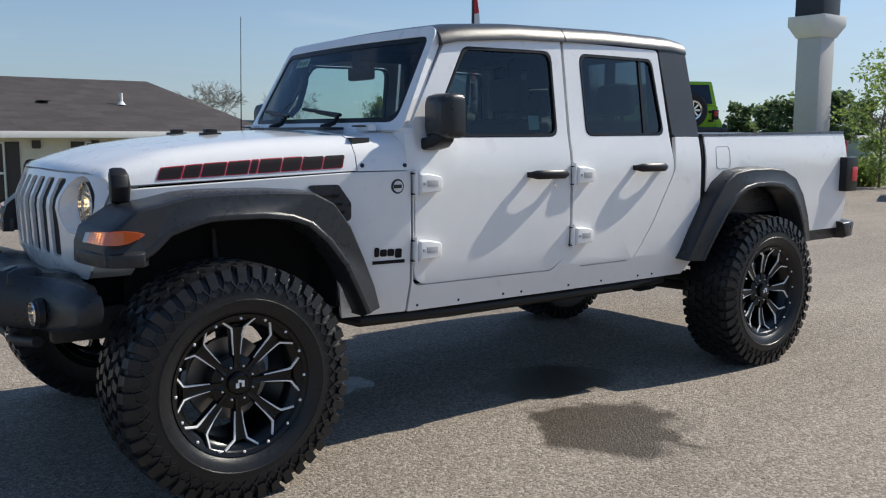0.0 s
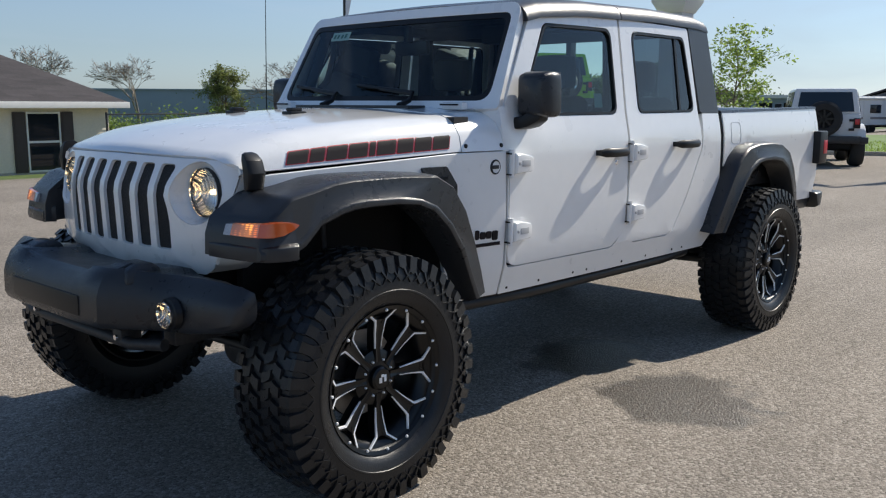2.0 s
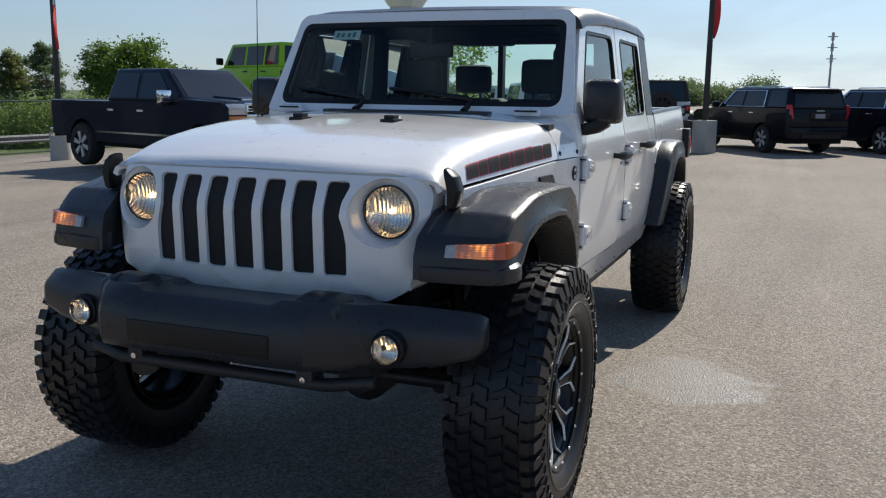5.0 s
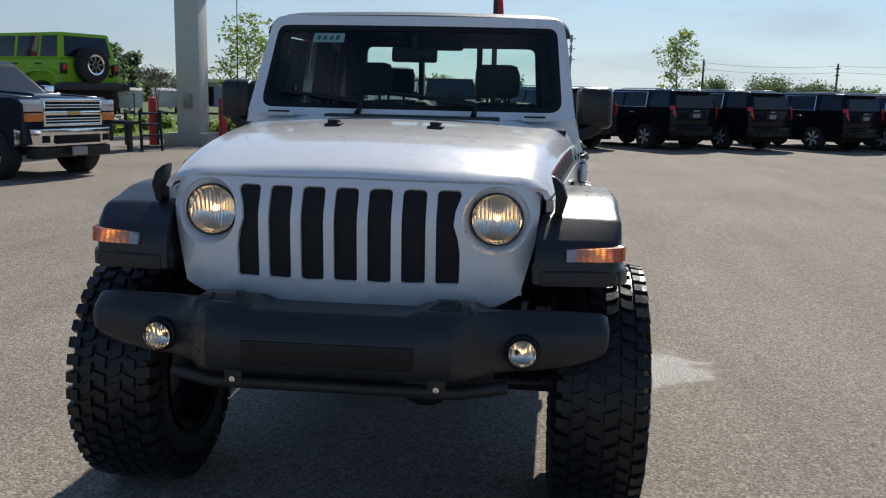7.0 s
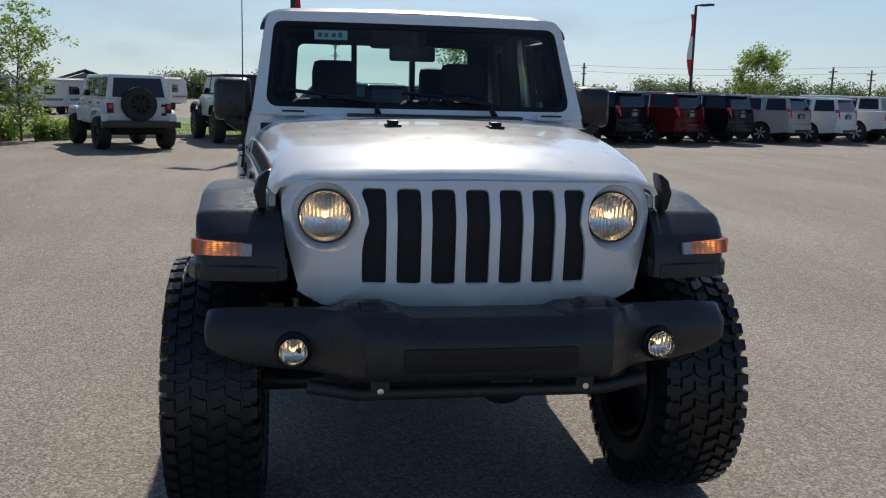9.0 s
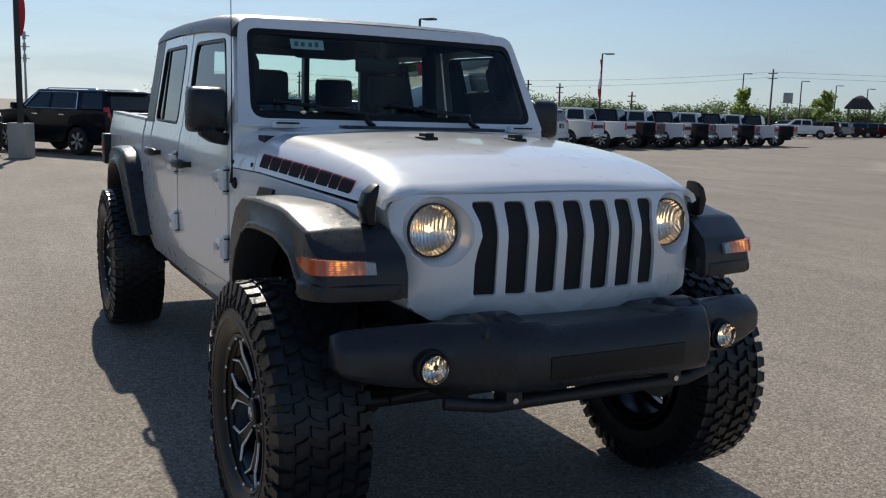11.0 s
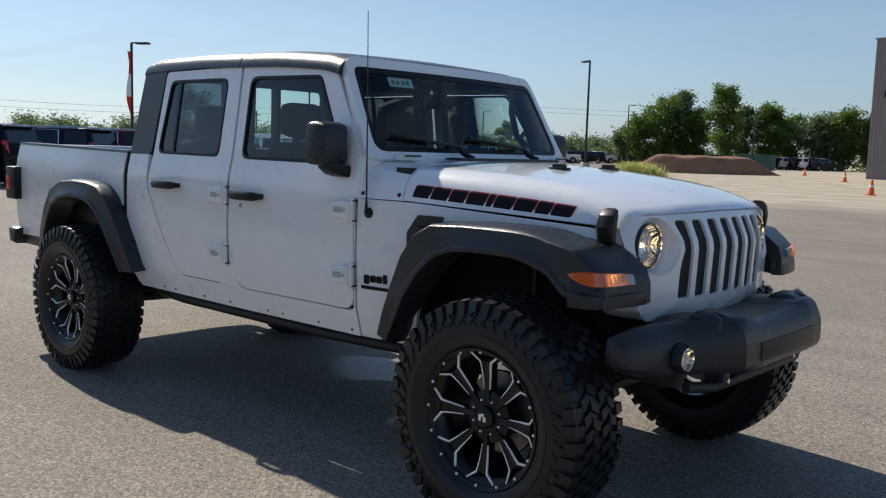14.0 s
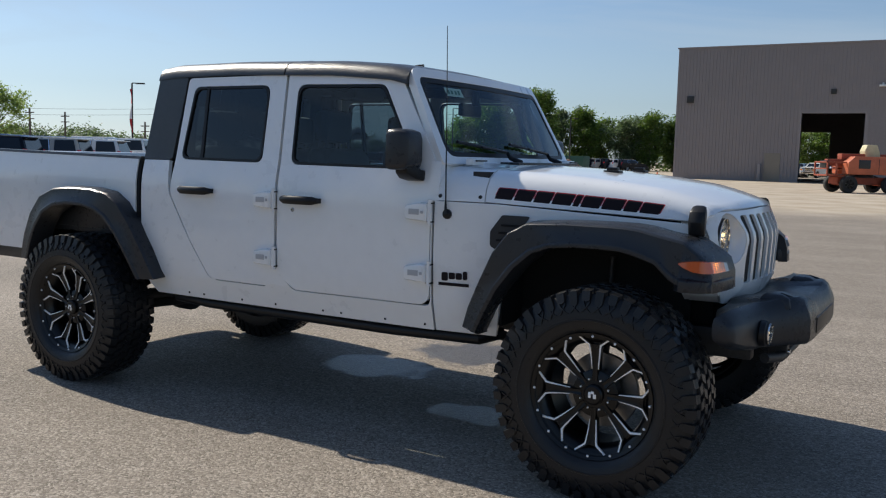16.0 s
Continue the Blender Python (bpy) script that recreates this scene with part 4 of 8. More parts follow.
bm = sheet(rounded([(-0.71, 1.485, 0.06), (0.71, 1.485, 0.06), (0.672, 1.85, 0.05), (-0.672, 1.85, 0.05)]), [], np.arange(-0.7, 0.71, 0.14), (1.6, 1.7, 1.8), lambda y, z: screen(y, z, -0.008))
pane = part("windshield_pane", face_out(bm, (1, 0, 0.5)), GLASS, screen_frame, "clear windshield glass")
STICKER = material("sticker", (0.25, 0.38, 0.36), 0.6)
INK = material("sticker_ink", (0.03, 0.12, 0.11), 0.6)
bm = sheet([(-0.50, 1.785), (-0.345, 1.785), (-0.345, 1.83), (-0.50, 1.83)], [], (), (), lambda y, z: screen(y, z, -0.0065))
part("windshield_sticker", bm, STICKER, screen_frame, "pale green sticker with handwriting")
for i, (y0, h) in enumerate(((-0.485, 0.022), (-0.455, 0.02), (-0.42, 0.02), (-0.39, 0.024))):
    bm = sheet([(y0, 1.797), (y0 + 0.018, 1.797), (y0 + 0.022, 1.797 + h), (y0 + 0.004, 1.797 + h)], [], (), (), lambda y, z: screen(y, z, -0.005))
    part("sticker_mark", bm, INK, screen_frame)

# pillar feet that close the cowl's corners
for s in (1, -1):
    sec = [(0.56, 1.30), (0.56, 1.445), (0.795, 1.445), (0.806, 1.40), (0.818, 1.33), (0.823, 1.25), (0.80, 1.24)]
    rings = [[(x, s * (y - d), z) for y, z in sec] for x, d in ((-0.955, 0.0), (-0.922, 0.001), (-0.902, 0.012))]
    part("pillar_foot", loft(rings), WHITE, truck, "white pillar foot", sharp=40)
# cowl between hood and windscreen
rings = []
for x, z in ((-0.659, 0.0), (-0.74, 0.004), (-0.80, 0.012), (-0.86, 0.022), (-0.915, 0.03)):
    ring = []
    for j in range(-14, 15):
        w = j / 14
        hw = side_y(x, 1.2) - 0.002
        ze, zc = 1.256, 1.436 + z * 0.3
        yy = lerp(abs(w), [0, 0.45, 0.72, 0.84, 0.93, 1.0], [0, 0.55, 0.84, 0.93, 0.98, 1.0])
        k = lerp(abs(w), [0, 0.45, 0.5, 0.72, 0.84, 0.93, 1.0], [1.0, 0.985, 0.935, 0.87, 0.70, 0.36, 0.0])
        back = 0.055 * (1 - yy * yy)
        ring.append((x + back * (1 if x < -0.7 else 0), math.copysign(yy * hw, w) if w else 0.0, ze + (zc - ze) * k))
    rings.append(ring)
cowl = part("cowl", thicken(loft(rings, closed=False, caps=False), 0.02, (0, 0, 1)), WHITE, truck, "white cowl panel", sharp=50)
part("cowl_vent", boxes([((-0.80, -0.36, 1.432), (-0.69, 0.44, 1.448))], 0.004), PLASTIC, cowl, "black cowl air intake")
for s in (1, -1):
    for x, z in ((-0.892, 1.277), (-0.683, 1.279)):
        bm = lathe([(0, 0.005), (0.009, 0.004), (0.012, -0.01)], 10, "y")
        y0 = lerp(z, [1.256, 1.30], [0, -0.012]) + side_y(x, 1.24)
        for v in bm.verts:
            v.co = Vector((x + v.co.x, s * (y0 + v.co.y), z + v.co.z))
        part("cowl_bolt", bm, TRIM, cowl, "black bolt")
    # screen hinge brackets
    part("screen_bracket", boxes([((-0.84, s * 0.60 - 0.06, 1.43), (-0.80, s * 0.60 + 0.06, 1.462))], 0.006), WHITE, cowl)
    part("bracket_bolt", boxes([((-0.79, s * 0.60 - 0.05, 1.448), (-0.775, s * 0.60 + 0.05, 1.456))], 0.002), TRIM, cowl)
    # wipers
for yb, y1, z1 in ((0.32, -0.10, 1.52), (-0.22, -0.62, 1.52)):
    base = screen(yb, 1.47, 0.04)
    mid = screen(yb + 0.02 * 0, 1.50, 0.035)
    tip = screen((yb + y1) / 2 - 0.02, 1.523, 0.028)
    arm = tube([(-0.79 + 0.05 * (1 - yb * yb / 0.55), yb, 1.445), base, mid, tip], [0.016, 0.012, 0.009, 0.006], 8)
    a, b2 = screen(yb - 0.02, 1.508, 0.012), screen(y1, 1.545, 0.012)
    blade = tube([a, [(p + q) / 2 for p, q in zip(a, b2)], b2], 0.009, 6)
    part("wiper", join(arm, blade), TRIM, cowl, "black windshield wiper")

# roof: two front panels and the rear hardtop
def roof_part(name, x0, x1, label):
    rings = []
    for i in range(9):
        x = x0 + (x1 - x0) * i / 8
        zt = lerp(x, [-2.94, -2.80, -2.3, -1.6, -1.25, -1.13], [1.965, 1.983, 1.987, 1.970, 1.942, 1.914])
        ring = []
        for w in (-1.0, -1.0, -0.985, -0.955, -0.90, -0.8, -0.5, -0.2, 0, 0.2, 0.5, 0.8, 0.90, 0.955, 0.985, 1.0, 1.0):
            hw = lerp(x, [-2.93, -1.9, -1.13], [0.754, 0.760, 0.756])
            a = abs(w)
            z = zt + 0.012 * (1 - a * a) - lerp(a, [0, 0.8, 0.90, 0.955, 0.985, 1.0], [0, 0.003, 0.011, 0.027, 0.052, 0.080])
            ring.append([x, w * hw, z])
        ring[0][2] -= 0.010
        ring[-1][2] -= 0.010
        rings.append([tuple(p) for p in ring])
    return part(name, thicken(loft(rings, closed=False, caps=False), 0.03, (0, 0, 1)), HARDTOP, truck, label, sharp=50)


roof_part("roof_panel", -1.932, -1.142, "black front roof panels")
roof = roof_part("hardtop_roof", -2.925, -1.940, "black rear hardtop roof")
part("roof_ribs", boxes([((-2.7, y - 0.04, 1.985), (-2.0, y + 0.04, 2.003)) for y in (-0.4, 0.0, 0.4)], 0.008), HARDTOP, roof)
bm = sheet(rounded([(-0.72, 1.38, 0.02), (0.72, 1.38, 0.02), (0.70, 1.955, 0.06), (-0.70, 1.955, 0.06)]), [rounded([(-0.60, 1.455, 0.05), (0.60, 1.455, 0.05), (0.575, 1.86, 0.05), (-0.575, 1.86, 0.05)])], (-0.4, 0, 0.4), (1.6, 1.8),
           lambda y, z: (-2.935 + 0.13 * (z - 1.4), y, z))
back = part("hardtop_back", thicken(bm, 0.04, (-1, 0, 0)), HARDTOP, truck, "black hardtop back wall")
bm = sheet(rounded([(-0.605, 1.45, 0.05), (0.605, 1.45, 0.05), (0.58, 1.865, 0.05), (-0.58, 1.865, 0.05)]), [], (), (), lambda y, z: (-2.925 + 0.13 * (z - 1.4), y, z))
part("rear_pane", face_out(bm, (-1, 0, 0)), GLASS, back, "sliding rear window glass")
part("pane_bar", boxes([((-2.92, y - 0.018, 1.45), (-2.86, y + 0.018, 1.87)) for y in (-0.2, 0.2)]), TRIM, back)
# cab floor, rear wall, dash, seats and roll bars seen through the glass
part("cab_floor", boxes([((-2.93, -0.735, 0.62), (-0.70, 0.735, 0.72)), ((-2.95, -0.75, 0.62), (-2.88, 0.75, 1.40)), ((-0.75, -0.74, 0.62), (-0.66, 0.74, 1.40))], 0.0), INSIDE, truck, "dark cab floor and bulkheads")
dash = part("dashboard", soften(join(boxes([((-1.24, -0.70, 1.05), (-0.93, 0.70, 1.37))]), boxes([((-1.20, 0.20, 1.34), (-1.0, 0.58, 1.425))])), 0.03, 30, 3), INSIDE, truck, "dark dashboard")
wheel_rim = []
for k in range(24):
    a = 2 * math.pi * k / 24
    c = Vector((-1.40 + 0.19 * math.sin(a) * 0.42, 0.38 + 0.19 * math.cos(a), 1.30 + 0.19 * math.sin(a) * 0.9))
    wheel_rim.append(c)
sw = tube(wheel_rim + wheel_rim[:2], 0.015, 8)
part("steering_wheel", join(sw, boxes([((-1.42, 0.32, 1.27), (-1.36, 0.44, 1.33)), ((-1.40, 0.20, 1.285), (-1.385, 0.56, 1.31))], 0.01)), INSIDE, truck, "black steering wheel")


def seat(x, y, w, name):
    rings = []
    for z, d0, d1, k in ((1.00, 0.0, 0.16, 0.9), (1.10, -0.03, 0.15, 1.0), (1.30, -0.08, 0.08, 1.0), (1.46, -0.12, 0.02, 0.9), (1.50, -0.12, 0.0, 0.8)):
        rings.append([(x + d0, y - w * k, z), (x + d1, y - w * k * 0.9, z), (x + d1, y + w * k * 0.9, z), (x + d0, y + w * k, z)])
    o = part(name, soften(join(loft(rings), boxes([((x, y - w, 0.86), (x + 0.55, y + w, 1.03))])), 0.035, 30, 3), INSIDE, truck, "dark cloth seat")
    head = boxes([((x - 0.15, y - 0.125, 1.53), (x - 0.04, y + 0.125, 1.72))], 0.045)
    part("headrest", head, INSIDE, o)
    part("headrest_post", boxes([((x - 0.10, y - 0.06, 1.44), (x - 0.085, y - 0.045, 1.56)), ((x - 0.10, y + 0.045, 1.44), (x - 0.085, y + 0.06, 1.56))]), STEEL, o)


for y in (0.37, -0.37):
    seat(-1.80, y, 0.25, "front_seat")
seat(-2.68, 0.36, 0.30, "rear_seat")
seat(-2.68, -0.36, 0.30, "rear_seat")
for s in (1, -1):
    part("roll_bar", join(tube([(-1.13, s * 0.66, 1.84), (-1.5, s * 0.67, 1.89), (-2.7, s * 0.66, 1.89)], 0.03), tube([(-1.98, s * 0.70, 1.10), (-1.98, s * 0.67, 1.88)], 0.045), tube([(-2.78, s * 0.70, 1.10), (-2.72, s * 0.66, 1.88)], 0.035),
                          tube([(-1.02, s * 0.735, 1.38), (-1.18, s * 0.67, 1.86)], 0.03)), INSIDE, truck, "padded black roll bar")
    part("grab_handle", tube([(-1.10, s * 0.68, 1.52), (-1.14, s * 0.64, 1.58), (-1.18, s * 0.63, 1.72), (-1.20, s * 0.66, 1.80)], 0.018), INSIDE, truck, "grab handle")
part("roll_crossbar", join(tube([(-1.98, -0.67, 1.88), (-1.98, 0.67, 1.88)], 0.04), boxes([((-2.05, -0.16, 1.80), (-1.90, 0.16, 1.90))], 0.02)), INSIDE, truck, "roll bar cross tube with speaker bar")
part("rear_view_mirror", soften(join(boxes([((-1.20, -0.13, 1.70), (-1.165, 0.10, 1.775))]), boxes([((-1.17, -0.03, 1.76), (-1.13, 0.01, 1.85))])), 0.015), TRIM, truck, "black rear-view mirror")

# door mirrors
for s in (1, -1):
    rings = []
    for x, k in ((-0.995, 0.72), (-1.01, 0.90), (-1.05, 1.0), (-1.10, 1.0), (-1.115, 0.96)):
        cy, cz, hy, hz = 0.885, 1.498, 0.086 * k, 0.100 * k
        rings.append([(x, s * (cy + u), cz + v) for u, v in rounded([(-hy, -hz, 0.03), (hy, -hz, 0.03), (hy * 0.97, hz, 0.035), (-hy, hz, 0.035)], 4)])
    mir = part("door_mirror", loft(rings), PLASTIC, truck, "black door mirror")
    part("mirror_glass", boxes([((-1.1165, s * 0.885 - 0.075, 1.42), (-1.1155, s * 0.885 + 0.075, 1.595))]), CHROME, mir, "mirror glass")
    rings = []
    for y, x0, x1, z0, z1 in ((0.80, -0.985, -1.09, 1.345, 1.40), (0.83, -0.985, -1.09, 1.345, 1.40), (0.87, -1.0, -1.10, 1.355, 1.42), (0.92, -1.02, -1.09, 1.385, 1.42)):
        rings.append([(x0, s * y, z0), (x1, s * y, z0), (x1, s * y, z1), (x0, s * y, z1)])
    part("mirror_arm", soften(loft(rings), 0.012), TRIM, mir, "black mirror arm")

# badge blocks, round emblem, antenna
for s in (1, -1):
    for a, b2, z0, z1 in ((0.735, 0.757, 0.872, 0.914), (0.763, 0.795, 0.872, 0.904), (0.800, 0.832, 0.872, 0.904), (0.838, 0.870, 0.862, 0.904)):
        bm = sheet(rounded([(-a, z0, 0.008), (-b2, z0, 0.008), (-b2, z1, 0.008), (-a, z1, 0.008)], 3), [], (), (), lambda x, z: (x, s * (side_y(x, z) + 0.005), z))
        part("badge_block", thicken(bm, 0.006, (0, s, 0)), DECAL, truck, "black badge block")
    bm = sheet([(-0.727, 0.838), (-0.887, 0.838), (-0.887, 0.853), (-0.727, 0.853)], [], (-0.8,), (), lambda x, z: (x, s * (side_y(x, z) + 0.004), z))
    part("badge_bar", thicken(bm, 0.005, (0, s, 0)), DECAL, truck, "black badge bar")
ring = lathe([(0.026, 0.003), (0.030, 0.004), (0.033, 0.001), (0.033, -0.01)], 24, "y")
for v in ring.verts:
    v.co = Vector((-0.852 + v.co.x, side_y(-0.852, 1.184) + v.co.y, 1.184 + v.co.z))
part("round_emblem", join(ring, boxes([((-0.872, side_y(-0.852, 1.184) - 0.004, 1.176), (-0.832, side_y(-0.852, 1.184) + 0.003, 1.192))])), STEEL, truck, "small round grey emblem")
ant = lathe([(0.0, 0.016), (0.014, 0.014), (0.024, 0.006), (0.026, -0.01)], 20, "y")
for v in ant.verts:
    v.co = Vector((-0.849 + v.co.x, -(side_y(-0.849, 1.19) + v.co.y), 1.19 + v.co.z))
bmesh.ops.recalc_face_normals(ant, faces=ant.faces)
part("antenna", join(ant, tube([(-0.849, -0.83, 1.19), (-0.852, -0.826, 1.26), (-0.860, -0.824, 1.7), (-0.869, -0.824, 2.09)], [0.009, 0.004, 0.0026, 0.0018], 6)), TRIM, truck, "thin black whip antenna")
# window sticker on the left front pane
bm = sheet([(-1.665, 1.44), (-1.735, 1.44), (-1.735, 1.51), (-1.665, 1.51)], [], (), (), lambda x, z: (x, side_y(x, z) - 0.018, z))
part("window_sticker", bm, STICKER, truck, "pale sticker inside the door glass")

# cargo bed
part("bed_floor", boxes([((-4.62, -0.76, 0.92), (-3.02, 0.76, 0.97)), ((-3.06, -0.77, 0.74), (-3.015, 0.77, 1.40)), ((-4.62, 0.72, 0.95), (-3.03, 0.765, 1.395)), ((-4.62, -0.765, 0.95), (-3.03, -0.72, 1.395))], 0.006), PLASTIC, truck, "black lined cargo bed")
part("tailgate", boxes([((-4.665, -0.76, 0.78), (-4.60, 0.76, 1.435))], 0.015), WHITE, truck, "white tailgate")
rb = [[(-4.60 - 0.0, y, z0), (-4.60 - d, y, z0 + 0.01), (-4.62 - d, y, z1 - 0.02), (-4.60 - d + 0.01, y, z1), (-4.55, y, z1)] for y, d, z0, z1 in ((-0.885, 0.04, 0.715, 0.81), (-0.86, 0.12, 0.70, 0.82), (-0.6, 0.17, 0.69, 0.825), (0.6, 0.17, 0.69, 0.825), (0.86, 0.12, 0.70, 0.82), (0.885, 0.04, 0.715, 0.81))]
part("rear_bumper", soften(loft(rb), 0.008), PLASTIC, truck, "black rear bumper")

# ---- wheels ----
def tyre_tread(r, w):
    """Staggered lugs: two skewed rows and one shoulder row on each half, with blocks that wrap onto the sidewall."""
    bm = bmesh.new()
    n = 46
    rng = random.Random(5)
    pitch = 2 * math.pi / n

    def lug(ring0, ring1):
        v0, v1 = [bm.verts.new(p) for p in ring0], [bm.verts.new(p) for p in ring1]
        bm.faces.new(v1)
        for i in range(len(v0)):
            j = (i + 1) % len(v0)
            bm.faces.new((v0[i], v0[j], v1[j], v1[i]))

    for k in range(n):
        for s in (1, -1):
            a0 = pitch * (k + (0.5 if s > 0 else 0.0))
            for u0, u1, da, skew, wid in ((0.006, 0.052, 0.05, 0.50, 0.70), (0.058, 0.102, 0.48, -0.45, 0.68), (0.108, w / 2 - 0.004, 0.0, 0.10, 0.72)):
                ang, hw = a0 + da * pitch, wid * pitch / 2 * rng.uniform(0.94, 1.06)
                um, outer = (u0 + u1) / 2, u0 > 0.1
                ring0, ring1 = [], []
                # six-cornered lug with a step in its flank
                for u, t in ((u0, -1.0), (um, -1.12), (u1, -0.8), (u1, 0.9), (um, 0.78), (u0, 1.0)):
                    aa = t * hw + skew * (u - um) / (u1 - u0) * pitch * 0.6
                    edge = 0.007 * (outer and u > w / 2 - 0.02)
                    crown = 0.006 * (u / (w / 2)) ** 2
                    ring0.append(((r - 0.021 - edge) * math.cos(ang + aa), s * u, (r - 0.021 - edge) * math.sin(ang + aa)))
                    a2, u2, rr = ang + aa * 0.86, um + (u - um) * 0.90, r - edge - crown
                    ring1.append((rr * math.cos(a2), s * u2, rr * math.sin(a2)))
                lug(ring0, ring1)
            # shoulder block on the sidewall, alternately long and short
            ang, hw = a0, 0.33 * pitch
            drop = 0.062 if k % 2 else 0.046
            ring0, ring1 = [], []
            for rr, t, yo in ((r - 0.008, -1, -0.004), (r - 0.008, 1, -0.004), (r - drop, 1.05, 0.006), (r - drop - 0.008, 0.0, 0.007), (r - drop, -1.05, 0.006)):
                for ring, out, k2 in ((ring0, -0.014, 1.0), (ring1, 0.006, 0.88)):
                    a2 = ang + t * hw * k2
                    ring.append((rr * math.cos(a2), s * (w / 2 - 0.002 + yo + out), rr * math.sin(a2)))
            lug(ring0, ring1)
    # curved ribs moulded into the upper sidewall, in facing pairs
    for k in range(n * 2):
        a0 = pitch * (k + 0.5) / 2
        for s in (1, -1):
            turn = 0.085 if k % 2 else -0.085
            rows_ = []
            for i in range(5):
                rr = r - 0.050 - 0.0125 * i
                aa = a0 + turn * (i / 4) ** 1.7
                wd = 0.0042 * (1 - 0.15 * i)
                yo = w / 2 + (0.0, 0.005, 0.008, 0.010, 0.009)[i]
                c_, s_ = math.cos(aa), math.sin(aa)
                t_ = Vector((-s_, 0, c_)) * wd
                p = Vector((rr * c_, s * yo, rr * s_))
                up = Vector((0, s * 0.004, 0))
                rows_.append([bm.verts.new(p - t_ * 1.5 - up), bm.verts.new(p - t_ + up), bm.verts.new(p + t_ + up), bm.verts.new(p + t_ * 1.5 - up)])
            for r0, r1 in zip(rows_, rows_[1:]):
                for j in range(3):
                    bm.faces.new((r0[j], r0[j + 1], r1[j + 1], r1[j]))
    bmesh.ops.recalc_face_normals(bm, faces=bm.faces)
    return bm


R, TW = 0.468, 0.310
def build_wheel(side):
    """A wheel about its own centre, its face at +y (side 1) or -y."""
    barrel = lathe([(0.262, 0.135), (0.277, 0.142), (0.279, 0.130), (0.262, 0.112), (0.247, 0.098), (0.240, 0.02), (0.232, -0.12), (0.262, -0.15), (0.270, -0.15)], 48, "y")
    for v in barrel.verts:
        v.co.y *= side
    bmesh.ops.recalc_face_normals(barrel, faces=barrel.faces)
    wheel = part("wheel", barrel, RIM, truck, "gloss black alloy wheel with milled spokes")
    h = TW / 2
    car = lathe([(0.262, h - 0.045), (0.275, h - 0.022), (0.287, h - 0.008), (0.305, h + 0.004), (0.330, h + 0.010), (0.332, h + 0.013), (0.338, h + 0.013), (0.340, h + 0.010), (0.385, h + 0.008), (0.420, h - 0.004), (R - 0.022, h - 0.020), (R - 0.016, h - 0.05), (R - 0.013, 0),
                 (R - 0.016, -h + 0.05), (R - 0.022, -h + 0.020), (0.420, -h + 0.004), (0.36, -h - 0.008), (0.30, -h), (0.262, -h + 0.045)], 72, "y")
    bmesh.ops.recalc_face_normals(car, faces=car.faces)
    if side < 0:
        for v in car.verts:
            v.co.y *= -1
        bmesh.ops.reverse_faces(car, faces=car.faces[:])
    tyre = part("tyre", car, RUBBER, wheel, "black mud-terrain tyre")
    part("tread", tyre_tread(R, TW), RUBBER, wheel, "deep mud-terrain tread lugs", sharp=20)
    # raised bars of sidewall lettering, unreadable
    bars = bmesh.new()
    for c, n in ((0.9, 9), (2.6, 7), (4.2, 9), (5.6, 6)):
        for i in range(n):
            a = c + i * 0.045
            m = Matrix.Rotation(-a, 4, "Y")
            r = box(bars, (0.352, h + 0.004, -0.006), (0.378, h + 0.0095, 0.006))
            for v in r:
                v.co = m @ v.co
                v.co.y *= side
    bmesh.ops.recalc_face_normals(bars, faces=bars.faces)
    tagged(part("sidewall_mark", bars, RUBBER, wheel), kind="stuff")
    # eight forked spokes with milled edges round the windows
    back = lathe([(0.262, 0.112), (0.250, 0.108), (0.232, 0.092), (0.222, 0.050)], 48, "y")
    for v in back.verts:
        v.co.y *= side
    bmesh.ops.recalc_face_normals(back, faces=back.faces)
    part("rim_ring", back, RIM, wheel)
    for k in range(8):
        m = Matrix.Rotation(2 * math.pi * k / 8, 4, "Y")
        stem = [(0.060, 0.018, 0.094), (0.108, 0.0145, 0.090), (0.165, 0.0190, 0.095), (0.205, 0.0235, 0.103), (0.222, 0.0255, 0.106)]
        rings = [[(r, side * (y - 0.045), -w * 0.9), (r, side * (y - 0.010), -w), (r, side * y, -w + 0.005), (r, side * (y - 0.004), 0), (r, side * y, w - 0.005), (r, side * (y - 0.010), w), (r, side * (y - 0.045), w * 0.9)] for r, w, y in stem]
        b = loft(rings)
        for e in (1, -1):
            arm = [(0.206, 0.002, 0.0238, 0.103), (0.221, 0.010, 0.0270, 0.106), (0.2535, 0.050, 0.0715, 0.116)]
            rings = [[(r, side * (y - 0.040), e * w0), (r, side * (y - 0.008), e * w0), (r, side * y, e * (w0 + 0.004)), (r, side * y, e * (w1 - 0.004)), (r, side * (y - 0.008), e * w1), (r, side * (y - 0.040), e * w1)] for r, w0, w1, y in arm]
            b = join(b, loft(rings))
        # the closed pocket inside the fork
        pk = [(0.214, 0.0), (0.250, 0.052), (0.259, 0.020), (0.259, -0.020), (0.250, -0.052)]
        b = join(b, loft([[(r, side * 0.082, z) for r, z in pk], [(r, side * 0.088, z) for r, z in pk]]))
        for v in b.verts:
            v.co = m @ v.co
        bmesh.ops.recalc_face_normals(b, faces=b.faces)
        part("spoke", b, RIM, wheel)
